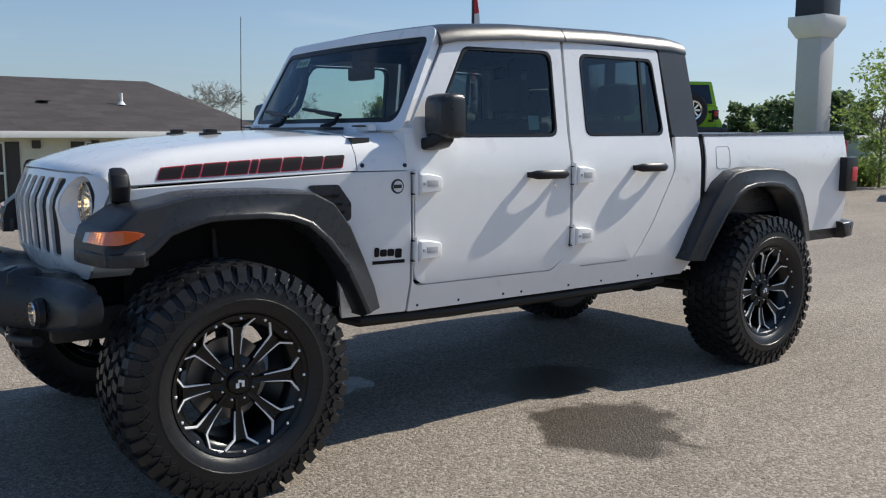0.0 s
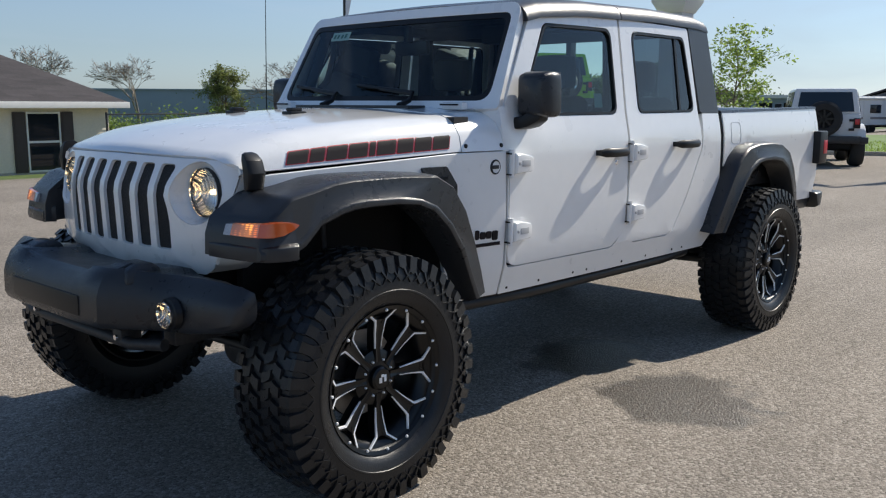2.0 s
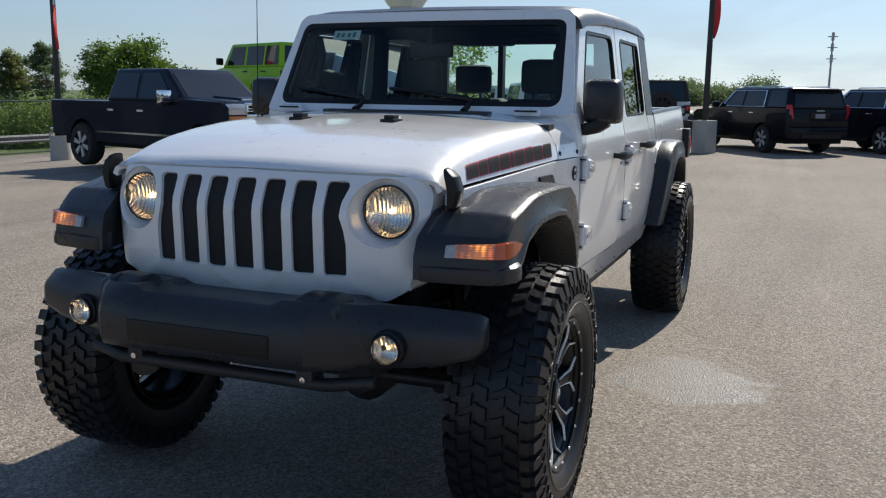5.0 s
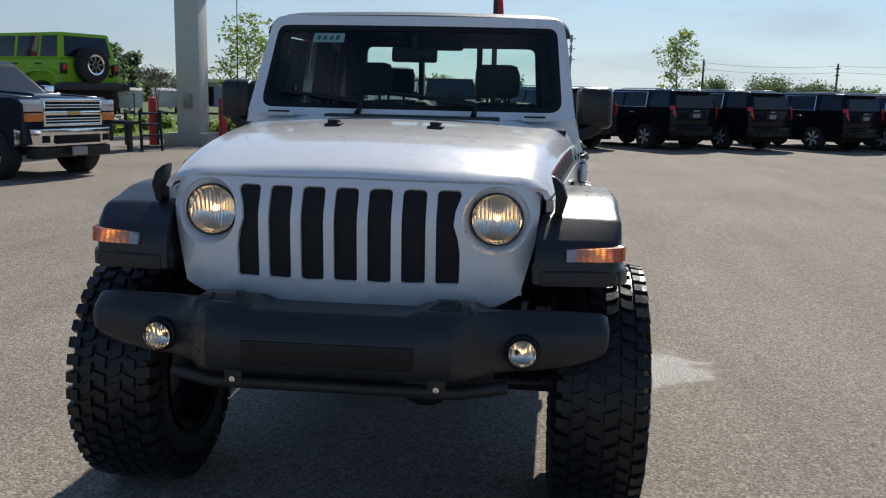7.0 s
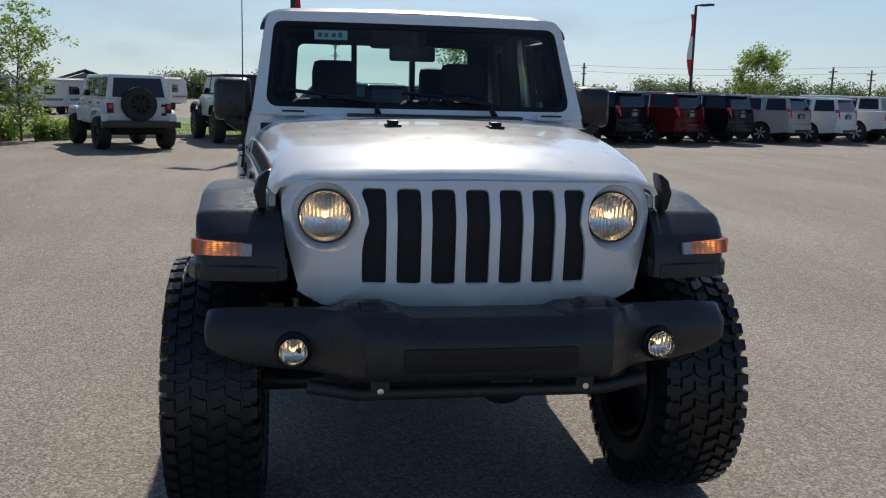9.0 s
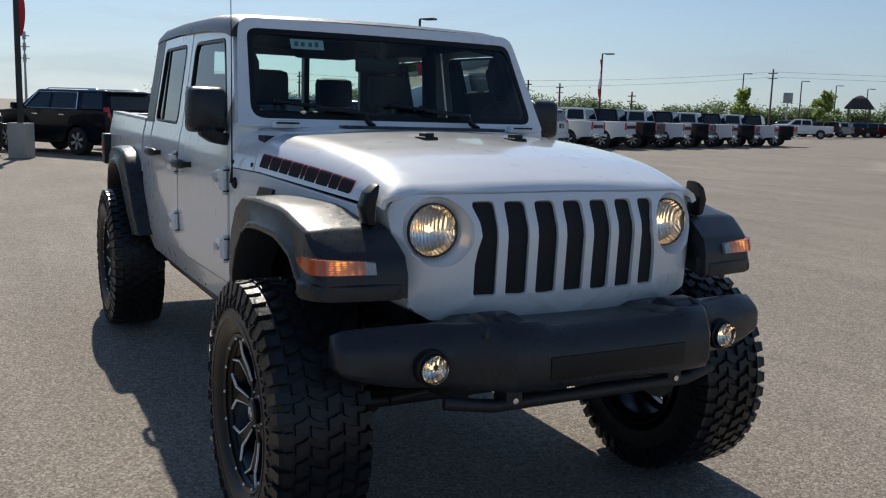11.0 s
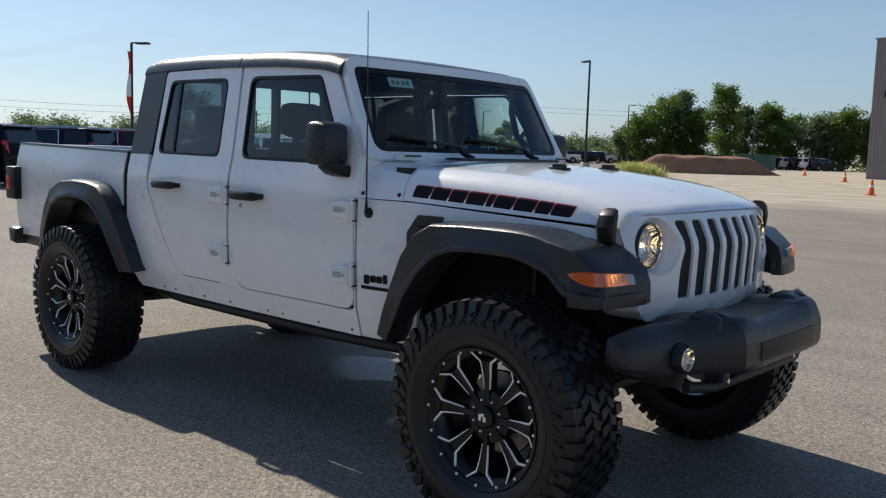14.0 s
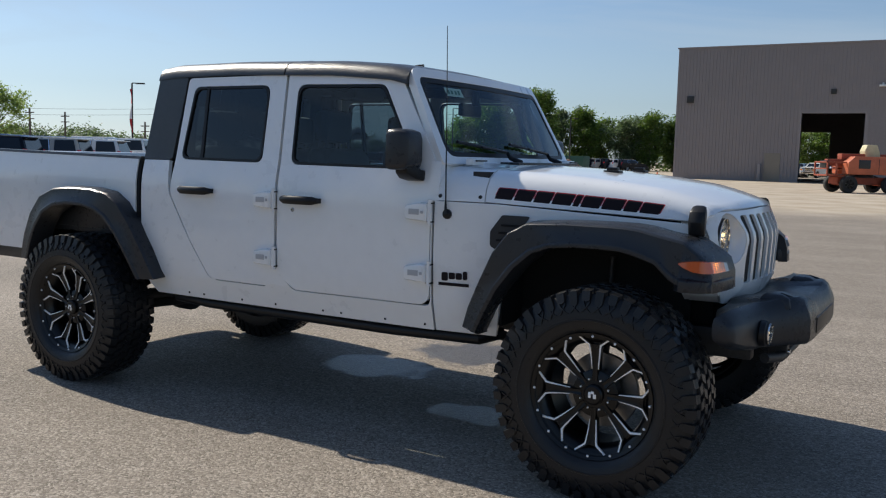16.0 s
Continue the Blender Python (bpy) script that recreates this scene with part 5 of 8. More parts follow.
        for e in (1, -1):
            # milled along the stem, with a sharp turn into the fork
            line = [Vector((0.112, 0.0140)), Vector((0.165, 0.0186)), Vector((0.2045, 0.0230)), Vector((0.2205, 0.0262)), Vector((0.2520, 0.0685))]
            ys = (0.0905, 0.0955, 0.1035, 0.1070, 0.1165)
            rings = []
            for i, (p, y) in enumerate(zip(line, ys)):
                d0 = (line[i] - line[i - 1]).normalized() if i else (line[1] - line[0]).normalized()
                d1 = (line[i + 1] - line[i]).normalized() if i < len(line) - 1 else d0
                d = (d0 + d1).normalized()
                nrm = Vector((-d.y, d.x)) / max(0.6, d.dot(d1))
                w = (0.0012, 0.0022, 0.0030, 0.0034, 0.0034)[i]
                rings.append([(q.x, yy, e * q.y) for q, yy in ((p - nrm * w, y), (p - nrm * w, y + 0.0015), (p + nrm * w, y + 0.0008), (p + nrm * w * 1.3, y - 0.005))])
            b = loft([[(x, side * y, z) for x, y, z in ring] for ring in rings])
            for v in b.verts:
                v.co = m @ v.co
            bmesh.ops.recalc_face_normals(b, faces=b.faces)
            part("milled_edge", b, MILLED, wheel, "bright milled spoke edge")
    hub = lathe([(0.0, 0.115), (0.036, 0.113), (0.044, 0.106), (0.046, 0.090), (0.082, 0.087), (0.104, 0.078), (0.104, 0.03), (0.0, 0.03)], 32, "y")
    for v in hub.verts:
        v.co.y *= side
    bmesh.ops.recalc_face_normals(hub, faces=hub.faces)
    part("hub", hub, RIM, wheel, "black hub")
    cap = boxes([((-0.018, 0.1135, -0.012), (-0.006, 0.1165, 0.014)), ((0.004, 0.1135, -0.014), (0.018, 0.1165, 0.006)), ((-0.006, 0.1135, 0.006), (0.008, 0.1165, 0.018))], 0.002)
    for v in cap.verts:
        v.co.y *= side
    bmesh.ops.recalc_face_normals(cap, faces=cap.faces)
    part("cap_emblem", cap, MILLED, wheel, "plain silver cap emblem")
    for k in range(8):
        a = 2 * math.pi * (k + 0.5) / 8
        b = lathe([(0, 0.010), (0.0036, 0.009), (0.0052, 0.0)], 8, "y", (0.068 * math.cos(a), 0.086, 0.068 * math.sin(a)))
        for v in b.verts:
            v.co.y *= side
        bmesh.ops.recalc_face_normals(b, faces=b.faces)
        part("lug_nut", b, MILLED, wheel)
    for k in range(16):
        a = 2 * math.pi * k / 16
        b = lathe([(0, 0.006), (0.0045, 0.005), (0.0065, 0.0)], 8, "y", (0.2625, 0.137, 0))
        mm = Matrix.Rotation(a, 4, "Y")
        for v in b.verts:
            v.co = mm @ v.co
            v.co.y *= side
        bmesh.ops.recalc_face_normals(b, faces=b.faces)
        part("rim_rivet", b, MILLED, wheel, "bright rim rivet")
    disc = lathe([(0.05, -0.005), (0.165, -0.005), (0.168, -0.018), (0.165, -0.03), (0.05, -0.03)], 32, "y")
    for v in disc.verts:
        v.co.y *= side
    bmesh.ops.recalc_face_normals(disc, faces=disc.faces)
    part("brake_disc", disc, material_disc, wheel, "steel brake disc")
    return wheel


material_disc = material("disc_steel", (0.25, 0.24, 0.23), 0.4, 0.9, vary=0.2, scale=20)
WY = 0.870
wl_ = build_wheel(1)
wl_.location = (0, WY, R - 0.008)
wr_ = build_wheel(-1)
wr_.location = (0, -WY, R - 0.008)
c = copy_thing(wl_, pose(-3.487, WY, R - 0.008, 0, 0, 0))
c = copy_thing(wr_, pose(-3.487, -WY, R - 0.008, 0, 20, 0))

# ---- underbody ----
HZ = R - 0.008
part("front_axle", join(tube([(0, -0.72, HZ), (0, 0.72, HZ)], 0.045, 14), lathe([(0.0, 0.14), (0.07, 0.12), (0.12, 0.04), (0.12, -0.06), (0.06, -0.12), (0, -0.13)], 18, "x", (0.0, 0.22, HZ))), STEEL, truck, "dark steel front axle")
part("rear_axle", join(tube([(-3.487, -0.72, HZ), (-3.487, 0.72, HZ)], 0.05, 14), lathe([(0.0, 0.15), (0.08, 0.13), (0.14, 0.05), (0.14, -0.06), (0.07, -0.13), (0, -0.15)], 18, "x", (-3.487, 0.0, HZ))), STEEL, truck, "dark steel rear axle")
for s in (1, -1):
    part("frame_rail", boxes([((-4.55, s * 0.46 - 0.04, 0.60), (0.55, s * 0.46 + 0.04, 0.73))], 0.01), STEEL, truck, "dark frame rail")
    part("coil_spring", tube([(0.05 + 0.055 * math.cos(a), s * 0.52 + 0.055 * math.sin(a), 0.53 + a * 0.0075) for a in (k * 0.45 for k in range(80))], 0.009, 6), STEEL, truck, "front coil spring")
    part("shock", join(tube([(-0.12, s * 0.56, 0.44), (-0.10, s * 0.55, 0.80)], 0.028), tube([(-0.10, s * 0.55, 0.80), (-0.09, s * 0.55, 1.02)], 0.012)), STEEL, truck, "shock absorber")
    part("control_arm", tube([(-0.05, s * 0.50, 0.40), (-0.95, s * 0.42, 0.60)], 0.028), STEEL, truck, "suspension link")
    part("control_arm", tube([(-3.45, s * 0.52, 0.42), (-2.45, s * 0.47, 0.60)], 0.030), STEEL, truck, "suspension link")
    for lo, hi in (((-0.58, s * 0.50 - 0.02, 0.72), (0.27, s * 0.50 + 0.02, 1.16)), ((-0.60, min(s * 0.52, s * 0.74), 0.66), (-0.57, max(s * 0.52, s * 0.74), 1.10)), ((-0.50, min(s * 0.52, s * 0.88), 1.10), (0.30, max(s * 0.52, s * 0.88), 1.12))):
        part("inner_fender", boxes([(lo, hi)]), SHADE, truck, "black inner fender liner")
    for lo, hi in (((-4.0, s * 0.56 - 0.02, 0.70), (-2.97, s * 0.56 + 0.02, 1.12)), ((-3.80, min(s * 0.5, s * 0.92), 1.13), (-3.26, max(s * 0.5, s * 0.92), 1.15)), ((-4.03, min(s * 0.5, s * 0.80), 0.70), (-4.0, max(s * 0.5, s * 0.80), 1.12)), ((-2.97, min(s * 0.5, s * 0.80), 0.68), (-2.94, max(s * 0.5, s * 0.80), 1.12))):
        part("rear_liner", boxes([(lo, hi)]), SHADE, truck, "black wheel house liner")
    rail = tube([(-0.62, s * 0.62, 0.60), (-0.70, s * 0.715, 0.575), (-1.2, s * 0.735, 0.565), (-2.5, s * 0.745, 0.565), (-2.78, s * 0.735, 0.575), (-2.86, s * 0.64, 0.60)], 0.030, 10)
    part("rock_rail", rail, TRIM, truck, "black side rail under the sill")
    for x in (-0.95, -1.55, -2.05, -2.6):
        part("rail_bracket", boxes([((x - 0.05, min(s * 0.48, s * 0.73), 0.56), (x + 0.05, max(s * 0.48, s * 0.73), 0.61))], 0.01), STEEL, truck, "dark rail bracket")
part("steering_link", join(tube([(0.16, -0.66, 0.50), (0.17, 0.0, 0.50), (0.16, 0.66, 0.50)], 0.018), tube([(0.22, -0.55, 0.52), (0.26, 0.40, 0.62)], 0.016)), STEEL, truck, "steering linkage")
part("transfer_case", soften(join(boxes([((-1.9, -0.30, 0.50), (-1.35, 0.25, 0.72)), ((-1.35, -0.18, 0.52), (-0.3, 0.2, 0.72)), ((-2.9, 0.12, 0.47), (-2.15, 0.42, 0.66))]), tube([(-3.3, 0.0, 0.50), (-1.9, 0.05, 0.60)], 0.045)), 0.02), STEEL, truck, "gearbox, drive shaft and fuel tank")
part("muffler", join(tube([(-2.5, -0.28, 0.55), (-2.05, -0.28, 0.55)], 0.09, 14), tube([(-4.5, -0.5, 0.62), (-3.1, -0.35, 0.72), (-2.5, -0.28, 0.56)], 0.03)), STEEL, truck, "exhaust muffler")
part("radiator_block", boxes([((0.20, -0.42, 0.72), (0.36, 0.42, 1.22)), ((-0.60, -0.35, 0.70), (0.2, 0.35, 1.20))], 0.02), SHADE, truck, "dark engine bay")


# ---- surroundings ----
SIDING = material("tan_siding", (0.68, 0.61, 0.48), 0.6, vary=0.08, scale=1.5)
SHINGLE = material("dark_shingles", (0.058, 0.050, 0.050), 0.9, vary=0.22, scale=1.2, bump=0.6, grain=14, island=0.18)
TRIMWHITE = material("white_trim", (0.72, 0.71, 0.68), 0.5, vary=0.05)
SHUTTER = material("dark_shutter", (0.045, 0.034, 0.030), 0.6, vary=0.1, scale=3)
DARKGLASS = material("dark_glass", (0.012, 0.016, 0.022), 0.05)
CONCRETE = material("concrete", (0.42, 0.40, 0.36), 0.85, vary=0.18, scale=2, bump=0.4, grain=40)
PYLON = material("pylon_cladding", (0.52, 0.51, 0.49), 0.55, vary=0.06, scale=0.8)
REDPAINT = material("red_paint", (0.55, 0.03, 0.03), 0.4, vary=0.1, scale=4)
BLACKSTEEL = material("black_steel", (0.02, 0.02, 0.02), 0.45, vary=0.2, scale=5)
GALV = material("galvanised", (0.34, 0.35, 0.36), 0.45, 0.7, vary=0.15, scale=3)
WEATHERED = material("weathered_zinc", (0.17, 0.175, 0.18), 0.75, 0.2, vary=0.2, scale=2)
BARK = material("bark", (0.16, 0.125, 0.09), 0.9, vary=0.3, scale=6, bump=0.6, grain=25)
PALEBARK = material("grey_twigs", (0.24, 0.205, 0.17), 0.9, vary=0.2, scale=3)
LEAF = foliage("leaves", (0.085, 0.135, 0.024))
LEAFDARK = foliage("dark_leaves", (0.11, 0.150, 0.068), 0.3, 0.15, 0.45)
LEAFLIGHT = foliage("young_leaves", (0.19, 0.25, 0.07), 0.2, 0.8, 0.35)
LEAFYELLOW = foliage("weed_leaves", (0.36, 0.36, 0.14), 0.2, 0.8, 0.35)
BROWNLEAF = foliage("olive_leaves", (0.15, 0.17, 0.06), 0.25, 0.8, 0.35)
WAREHOUSE = material("far_warehouse", (0.27, 0.315, 0.37), 0.6, vary=0.06, scale=0.05)
METALWALL = material("taupe_steel_siding", (0.245, 0.218, 0.215), 0.55, vary=0.05, scale=0.4)
FLAGRED = material("flag_red", (0.55, 0.03, 0.035), 0.8, vary=0.1, scale=3)
FLAGWHITE = material("flag_white", (0.75, 0.75, 0.76), 0.8)
WOODPOLE = material("pole_wood", (0.14, 0.11, 0.085), 0.85, vary=0.2, scale=2)


def house():
    """Low office house: lap siding, hip roof, shuttered windows."""
    x0, x1, y0, y1, zb, ze = -12.85, 14.0, -38.0, -26.0, -0.86, 1.42
    h = tagged(new("office_house"), "low tan-sided office house with a dark shingle hip roof", "house")
    part("wall_core", boxes([((x0, y0, zb), (x1, y1, ze))]), SIDING, h, "tan lap-sided walls")
    lap = 0.13
    for i in range(int((ze - zb) / lap)):
        z = zb + 0.1 + i * lap
        bm = bmesh.new()
        for lo, hi, out in (((x0, y1), (x1, y1), (0, 1)), ((x0, y0), (x0, y1), (-1, 0))):
            a = [bm.verts.new((lo[0] + out[0] * d, lo[1] + out[1] * d, zz)) for d, zz in ((0.028, z), (0.006, z + lap), (0.0, z))]
            b = [bm.verts.new((hi[0] + out[0] * d, hi[1] + out[1] * d, zz)) for d, zz in ((0.028, z), (0.006, z + lap), (0.0, z))]
            bm.faces.new((a[0], b[0], b[1], a[1]))
            bm.faces.new((a[2], b[2], b[0], a[0]))
        bmesh.ops.recalc_face_normals(bm, faces=bm.faces)
        part("siding_board", bm, SIDING, h)
    part("foundation", boxes([((x0 - 0.02, y0, zb - 0.3), (x1, y1 + 0.03, zb + 0.1))]), CONCRETE, h, "concrete foundation")
    # hip roof with shingle courses
    o, zr, yr = 0.5, 3.5, -32.0
    rx0 = -11.0
    P = lambda x, y, z: Vector((x, y, z))
    A, B, C, D = P(x0 - o, y1 + o, ze + 0.06), P(x1 + o, y1 + o, ze + 0.06), P(rx0, yr, zr), P(x1 + o, yr, zr)
    E2, F2 = P(x0 - o, y0 - o, ze + 0.06), P(x1 + o, y0 - o, ze + 0.06)
    bm = bmesh.new()
    for poly in ((A, B, D, C), (E2, A, C), (F2, E2, C, D)):
        bm.faces.new([bm.verts.new(p) for p in poly])
    bmesh.ops.recalc_face_normals(bm, faces=bm.faces)
    roof2 = part("roof", bm, SHINGLE, h, "dark grey shingle hip roof")
    # courses, each lapped over the one below
    bm = bmesh.new()
    N = 26
    for i in range(N):
        t0, t1 = i / N, (i + 1.15) / N
        lift = Vector((0, 0.006, 0.010))
        n = 40
        for j in range(n):
            u0, u1 = j / n, (j + 0.985) / n
            q = [A.lerp(C, t0).lerp(B.lerp(D, t0), u0) + lift, A.lerp(C, t0).lerp(B.lerp(D, t0), u1) + lift, A.lerp(C, min(1, t1)).lerp(B.lerp(D, min(1, t1)), u1) + lift * 0.4, A.lerp(C, min(1, t1)).lerp(B.lerp(D, min(1, t1)), u0) + lift * 0.4]
            bm.faces.new([bm.verts.new(p) for p in q])
    bmesh.ops.recalc_face_normals(bm, faces=bm.faces)
    tagged(part("shingles", bm, SHINGLE, roof2, "lapped shingle courses"), kind="stuff")
    part("fascia", boxes([((x0 - o, y1 + o - 0.02, ze - 0.14), (x1 + o, y1 + o + 0.06, ze + 0.07)), ((x0 - o - 0.06, y0, ze - 0.14), (x0 - o + 0.02, y1 + o, ze + 0.07))], 0.01), TRIMWHITE, h, "white fascia and gutter")
    part("soffit", boxes([((x0 - o, y1, ze - 0.1), (x1 + o, y1 + o - 0.02, ze - 0.06))]), TRIMWHITE, h)
    for xw in (-10.6, -7.4, -3.9, -0.4, 3.2):
        w = part("window", boxes([((xw - 0.5, y1 - 0.05, -0.72), (xw + 0.5, y1 + 0.03, 1.1))]), DARKGLASS, h, "dark house window")
        part("window_frame", boxes([((xw - 0.55, y1, -0.78), (xw + 0.55, y1 + 0.055, -0.72)), ((xw - 0.55, y1, 1.1), (xw + 0.55, y1 + 0.055, 1.16)), ((xw - 0.55, y1, -0.72), (xw - 0.5, y1 + 0.055, 1.1)), ((xw + 0.5, y1, -0.72), (xw + 0.55, y1 + 0.055, 1.1)), ((xw - 0.5, y1, 0.16), (xw + 0.5, y1 + 0.05, 0.23))]), TRIMWHITE, w, "white window frame")
        for d in (-0.78, 0.78):
            part("shutter", boxes([((xw + d - 0.2, y1 + 0.028, -0.78), (xw + d + 0.2, y1 + 0.07, 1.16))] + [((xw + d - 0.15, y1 + 0.07, z0), (xw + d + 0.15, y1 + 0.085, z1)) for z0, z1 in ((-0.70, -0.18), (-0.10, 0.42), (0.50, 1.08))]), SHUTTER, w, "dark brown panelled shutter")
    slope = lambda x, y: ze + 0.06 + (zr - ze - 0.06) * (y1 + o - y) / (y1 + o - yr)
    part("vent_pipe", tube([(-8.9, -28.6, slope(0, -28.6) - 0.05), (-8.9, -28.6, slope(0, -28.6) + 0.42)], 0.06), TRIMWHITE, h, "white roof vent pipe")
    part("pipe_flashing", lathe([(0.16, 0.0), (0.07, 0.12)], 12, "z", (-8.9, -28.6, slope(0, -28.6))), TRIMWHITE, h)
    part("roof_vent", boxes([((-6.5, -28.9, slope(0, -28.9)), (-6.1, -28.5, slope(0, -28.5) + 0.12))], 0.03), BLACKSTEEL, h, "black roof vent")
    for yv in (-1.2, 0.6):
        part("light_box", boxes([((-6.1 + yv, y1 + 0.02, 0.95), (-5.85 + yv, y1 + 0.12, 1.2))], 0.02), SHUTTER, h)


def chain_fence():
    f = tagged(new("chain_fence"), "black chain-link fence along the low side of the lot", "fence")
    y, x0, x1 = -22.4, -45.95, -10.95
    n = 10
    for i in range(n + 1):
        x = x0 + (x1 - x0) * i / n
        zg = ground_z(x, y)
        part("post", tube([(x, y, zg - 0.1), (x, y, zg + 1.9)], 0.035, 8), BLACKSTEEL, f)
    zg = ground_z(0, y)
    for z in (0.12, 1.84):
        part("rail", tube([(x0, y, zg + z), (x1, y, zg + z)], 0.022, 6), BLACKSTEEL, f)
    bm = bmesh.new()
    s = 0.16
    k = int((x1 - x0) / s)
    for i in range(-12, k):
        for d in (1, -1):
            xa = x0 + i * s if d > 0 else x0 + (i + 11) * s
            xb = xa + d * 1.7
            za, zb = zg + 0.12, zg + 1.82
            if xa < x0 or xb < x0 or xa > x1 or xb > x1:
                continue
            w = 0.004
            q = [(xa - w, y, za), (xa + w, y, za), (xb + w, y, zb), (xb - w, y, zb)]
            bm.faces.new([bm.verts.new(p) for p in q])
    tagged(part("mesh_wire", bm, BLACKSTEEL, f, "black fence wire"), kind="stuff")


def guard_rail():
    g = tagged(new("guard_rail"), "galvanised guard rail behind the fence", "guard rail")
    y = -23.5
    zg = ground_z(0, y)
    rings = [[(x, y + dy, zg + z) for dy, z in ((0.0, 0.42), (0.05, 0.48), (0.0, 0.56), (0.05, 0.64), (0.0, 0.70), (-0.03, 0.70), (-0.03, 0.42))] for x in (-48, -30, -11.2)]
    part("beam", loft(rings), WEATHERED, g)
    for i in range(15):
        x = -47 + i * 2.5
        part("post", boxes([((x - 0.06, y - 0.15, zg - 0.1), (x + 0.06, y - 0.03, zg + 0.68))]), GALV, g)


def leaves(bm, centre, spread, count, size, rnd, squash=1.0):
    for _ in range(count):
        d = Vector((rnd.gauss(0, 1), rnd.gauss(0, 1), rnd.gauss(0, 1) * squash))
        p = Vector(centre) + d * spread * 0.5
        a = Vector((rnd.uniform(-1, 1), rnd.uniform(-1, 1), rnd.uniform(-0.7, 0.7))).normalized()
        b = a.cross(Vector((rnd.uniform(-1, 1), rnd.uniform(-1, 1), rnd.uniform(-1, 1)))).normalized()
        s = size * rnd.uniform(0.6, 1.3)
        bm.faces.new([bm.verts.new(q) for q in (p - a * s, p + b * s * 0.5, p + a * s, p - b * s * 0.5)])


def tree(x, y, height, crown, seed, leaf=LEAF, bark=BARK, size=0.12, clumps=40, per=40, trunk=0.05, bare=0.3, label="", group="", twigs=3, clump=0.22):
    """Tapered trunk, limbs and twigs, and clumps of small leaves along them."""
    rnd = random.Random(seed)
    z = ground_z(x, y)
    t = tagged(new("tree"), label, "tree", group)
    t.location = (x, y, z)
    top = height * 0.92
    wob = [(rnd.uniform(-0.02, 0.02) * height, rnd.uniform(-0.02, 0.02) * height) for _ in range(5)]
    spine = [Vector((wob[i][0] * i / 4, wob[i][1] * i / 4, top * i / 4)) for i in range(5)]
    wood = tube(spine, [trunk * (1 - 0.2 * i) for i in range(5)], 8)
    limbs, ends = [wood], []
    n = max(7, clumps // 4)
    for i in range(n):
        f = bare + (1 - bare) * (i + rnd.random()) / n
        seg = min(3, int(f * 4))
        base = spine[seg].lerp(spine[seg + 1], f * 4 - seg)
        ang = i * 2.4 + rnd.uniform(-0.5, 0.5)
        reach = crown * (1.0 - 0.55 * abs(f - 0.55) / 0.5) * rnd.uniform(0.6, 1.1)
        rise = reach * rnd.uniform(0.35, 0.9)
        tip = base + Vector((math.cos(ang) * reach, math.sin(ang) * reach, rise))
        mid = base.lerp(tip, 0.5) + Vector((0, 0, reach * 0.08))
        r = trunk * (1.05 - f) * 0.55 + trunk * 0.08
        limbs.append(tube([base, mid, tip], [r, r * 0.6, r * 0.2], 5))
        ends += [tip, mid.lerp(tip, 0.4), mid]
        for k in range(twigs):
            tw = mid.lerp(tip, rnd.uniform(0.2, 0.9))
            e = tw + Vector((rnd.uniform(-1, 1), rnd.uniform(-1, 1), rnd.uniform(-0.1, 0.9))) * reach * 0.45
            limbs.append(tube([tw, e], [max(r * 0.35, 0.026 if twigs > 3 else 0), r * 0.12], 4))
            if twigs > 3:
                for q in range(4):
                    b2 = tw.lerp(e, rnd.uniform(0.3, 0.95))
                    limbs.append(tube([b2, b2 + Vector((rnd.uniform(-1, 1), rnd.uniform(-1, 1), rnd.uniform(-0.2, 1))) * reach * 0.20], [0.022, 0.012], 3))
            ends.append(e)
    part("trunk", join(*limbs), bark, t, "trunk and limbs")
    if per:
        bm = bmesh.new()
        rnd.shuffle(ends)
        for i in range(clumps):
            c = ends[i % len(ends)] + Vector((rnd.gauss(0, 1), rnd.gauss(0, 1), rnd.gauss(0, 1))) * crown * 0.10
            leaves(bm, c, crown * clump * rnd.uniform(0.7, 1.4), per, size, rnd, 0.75)
        part("crown", bm, leaf, t, "leafy crown with gaps")
    return t


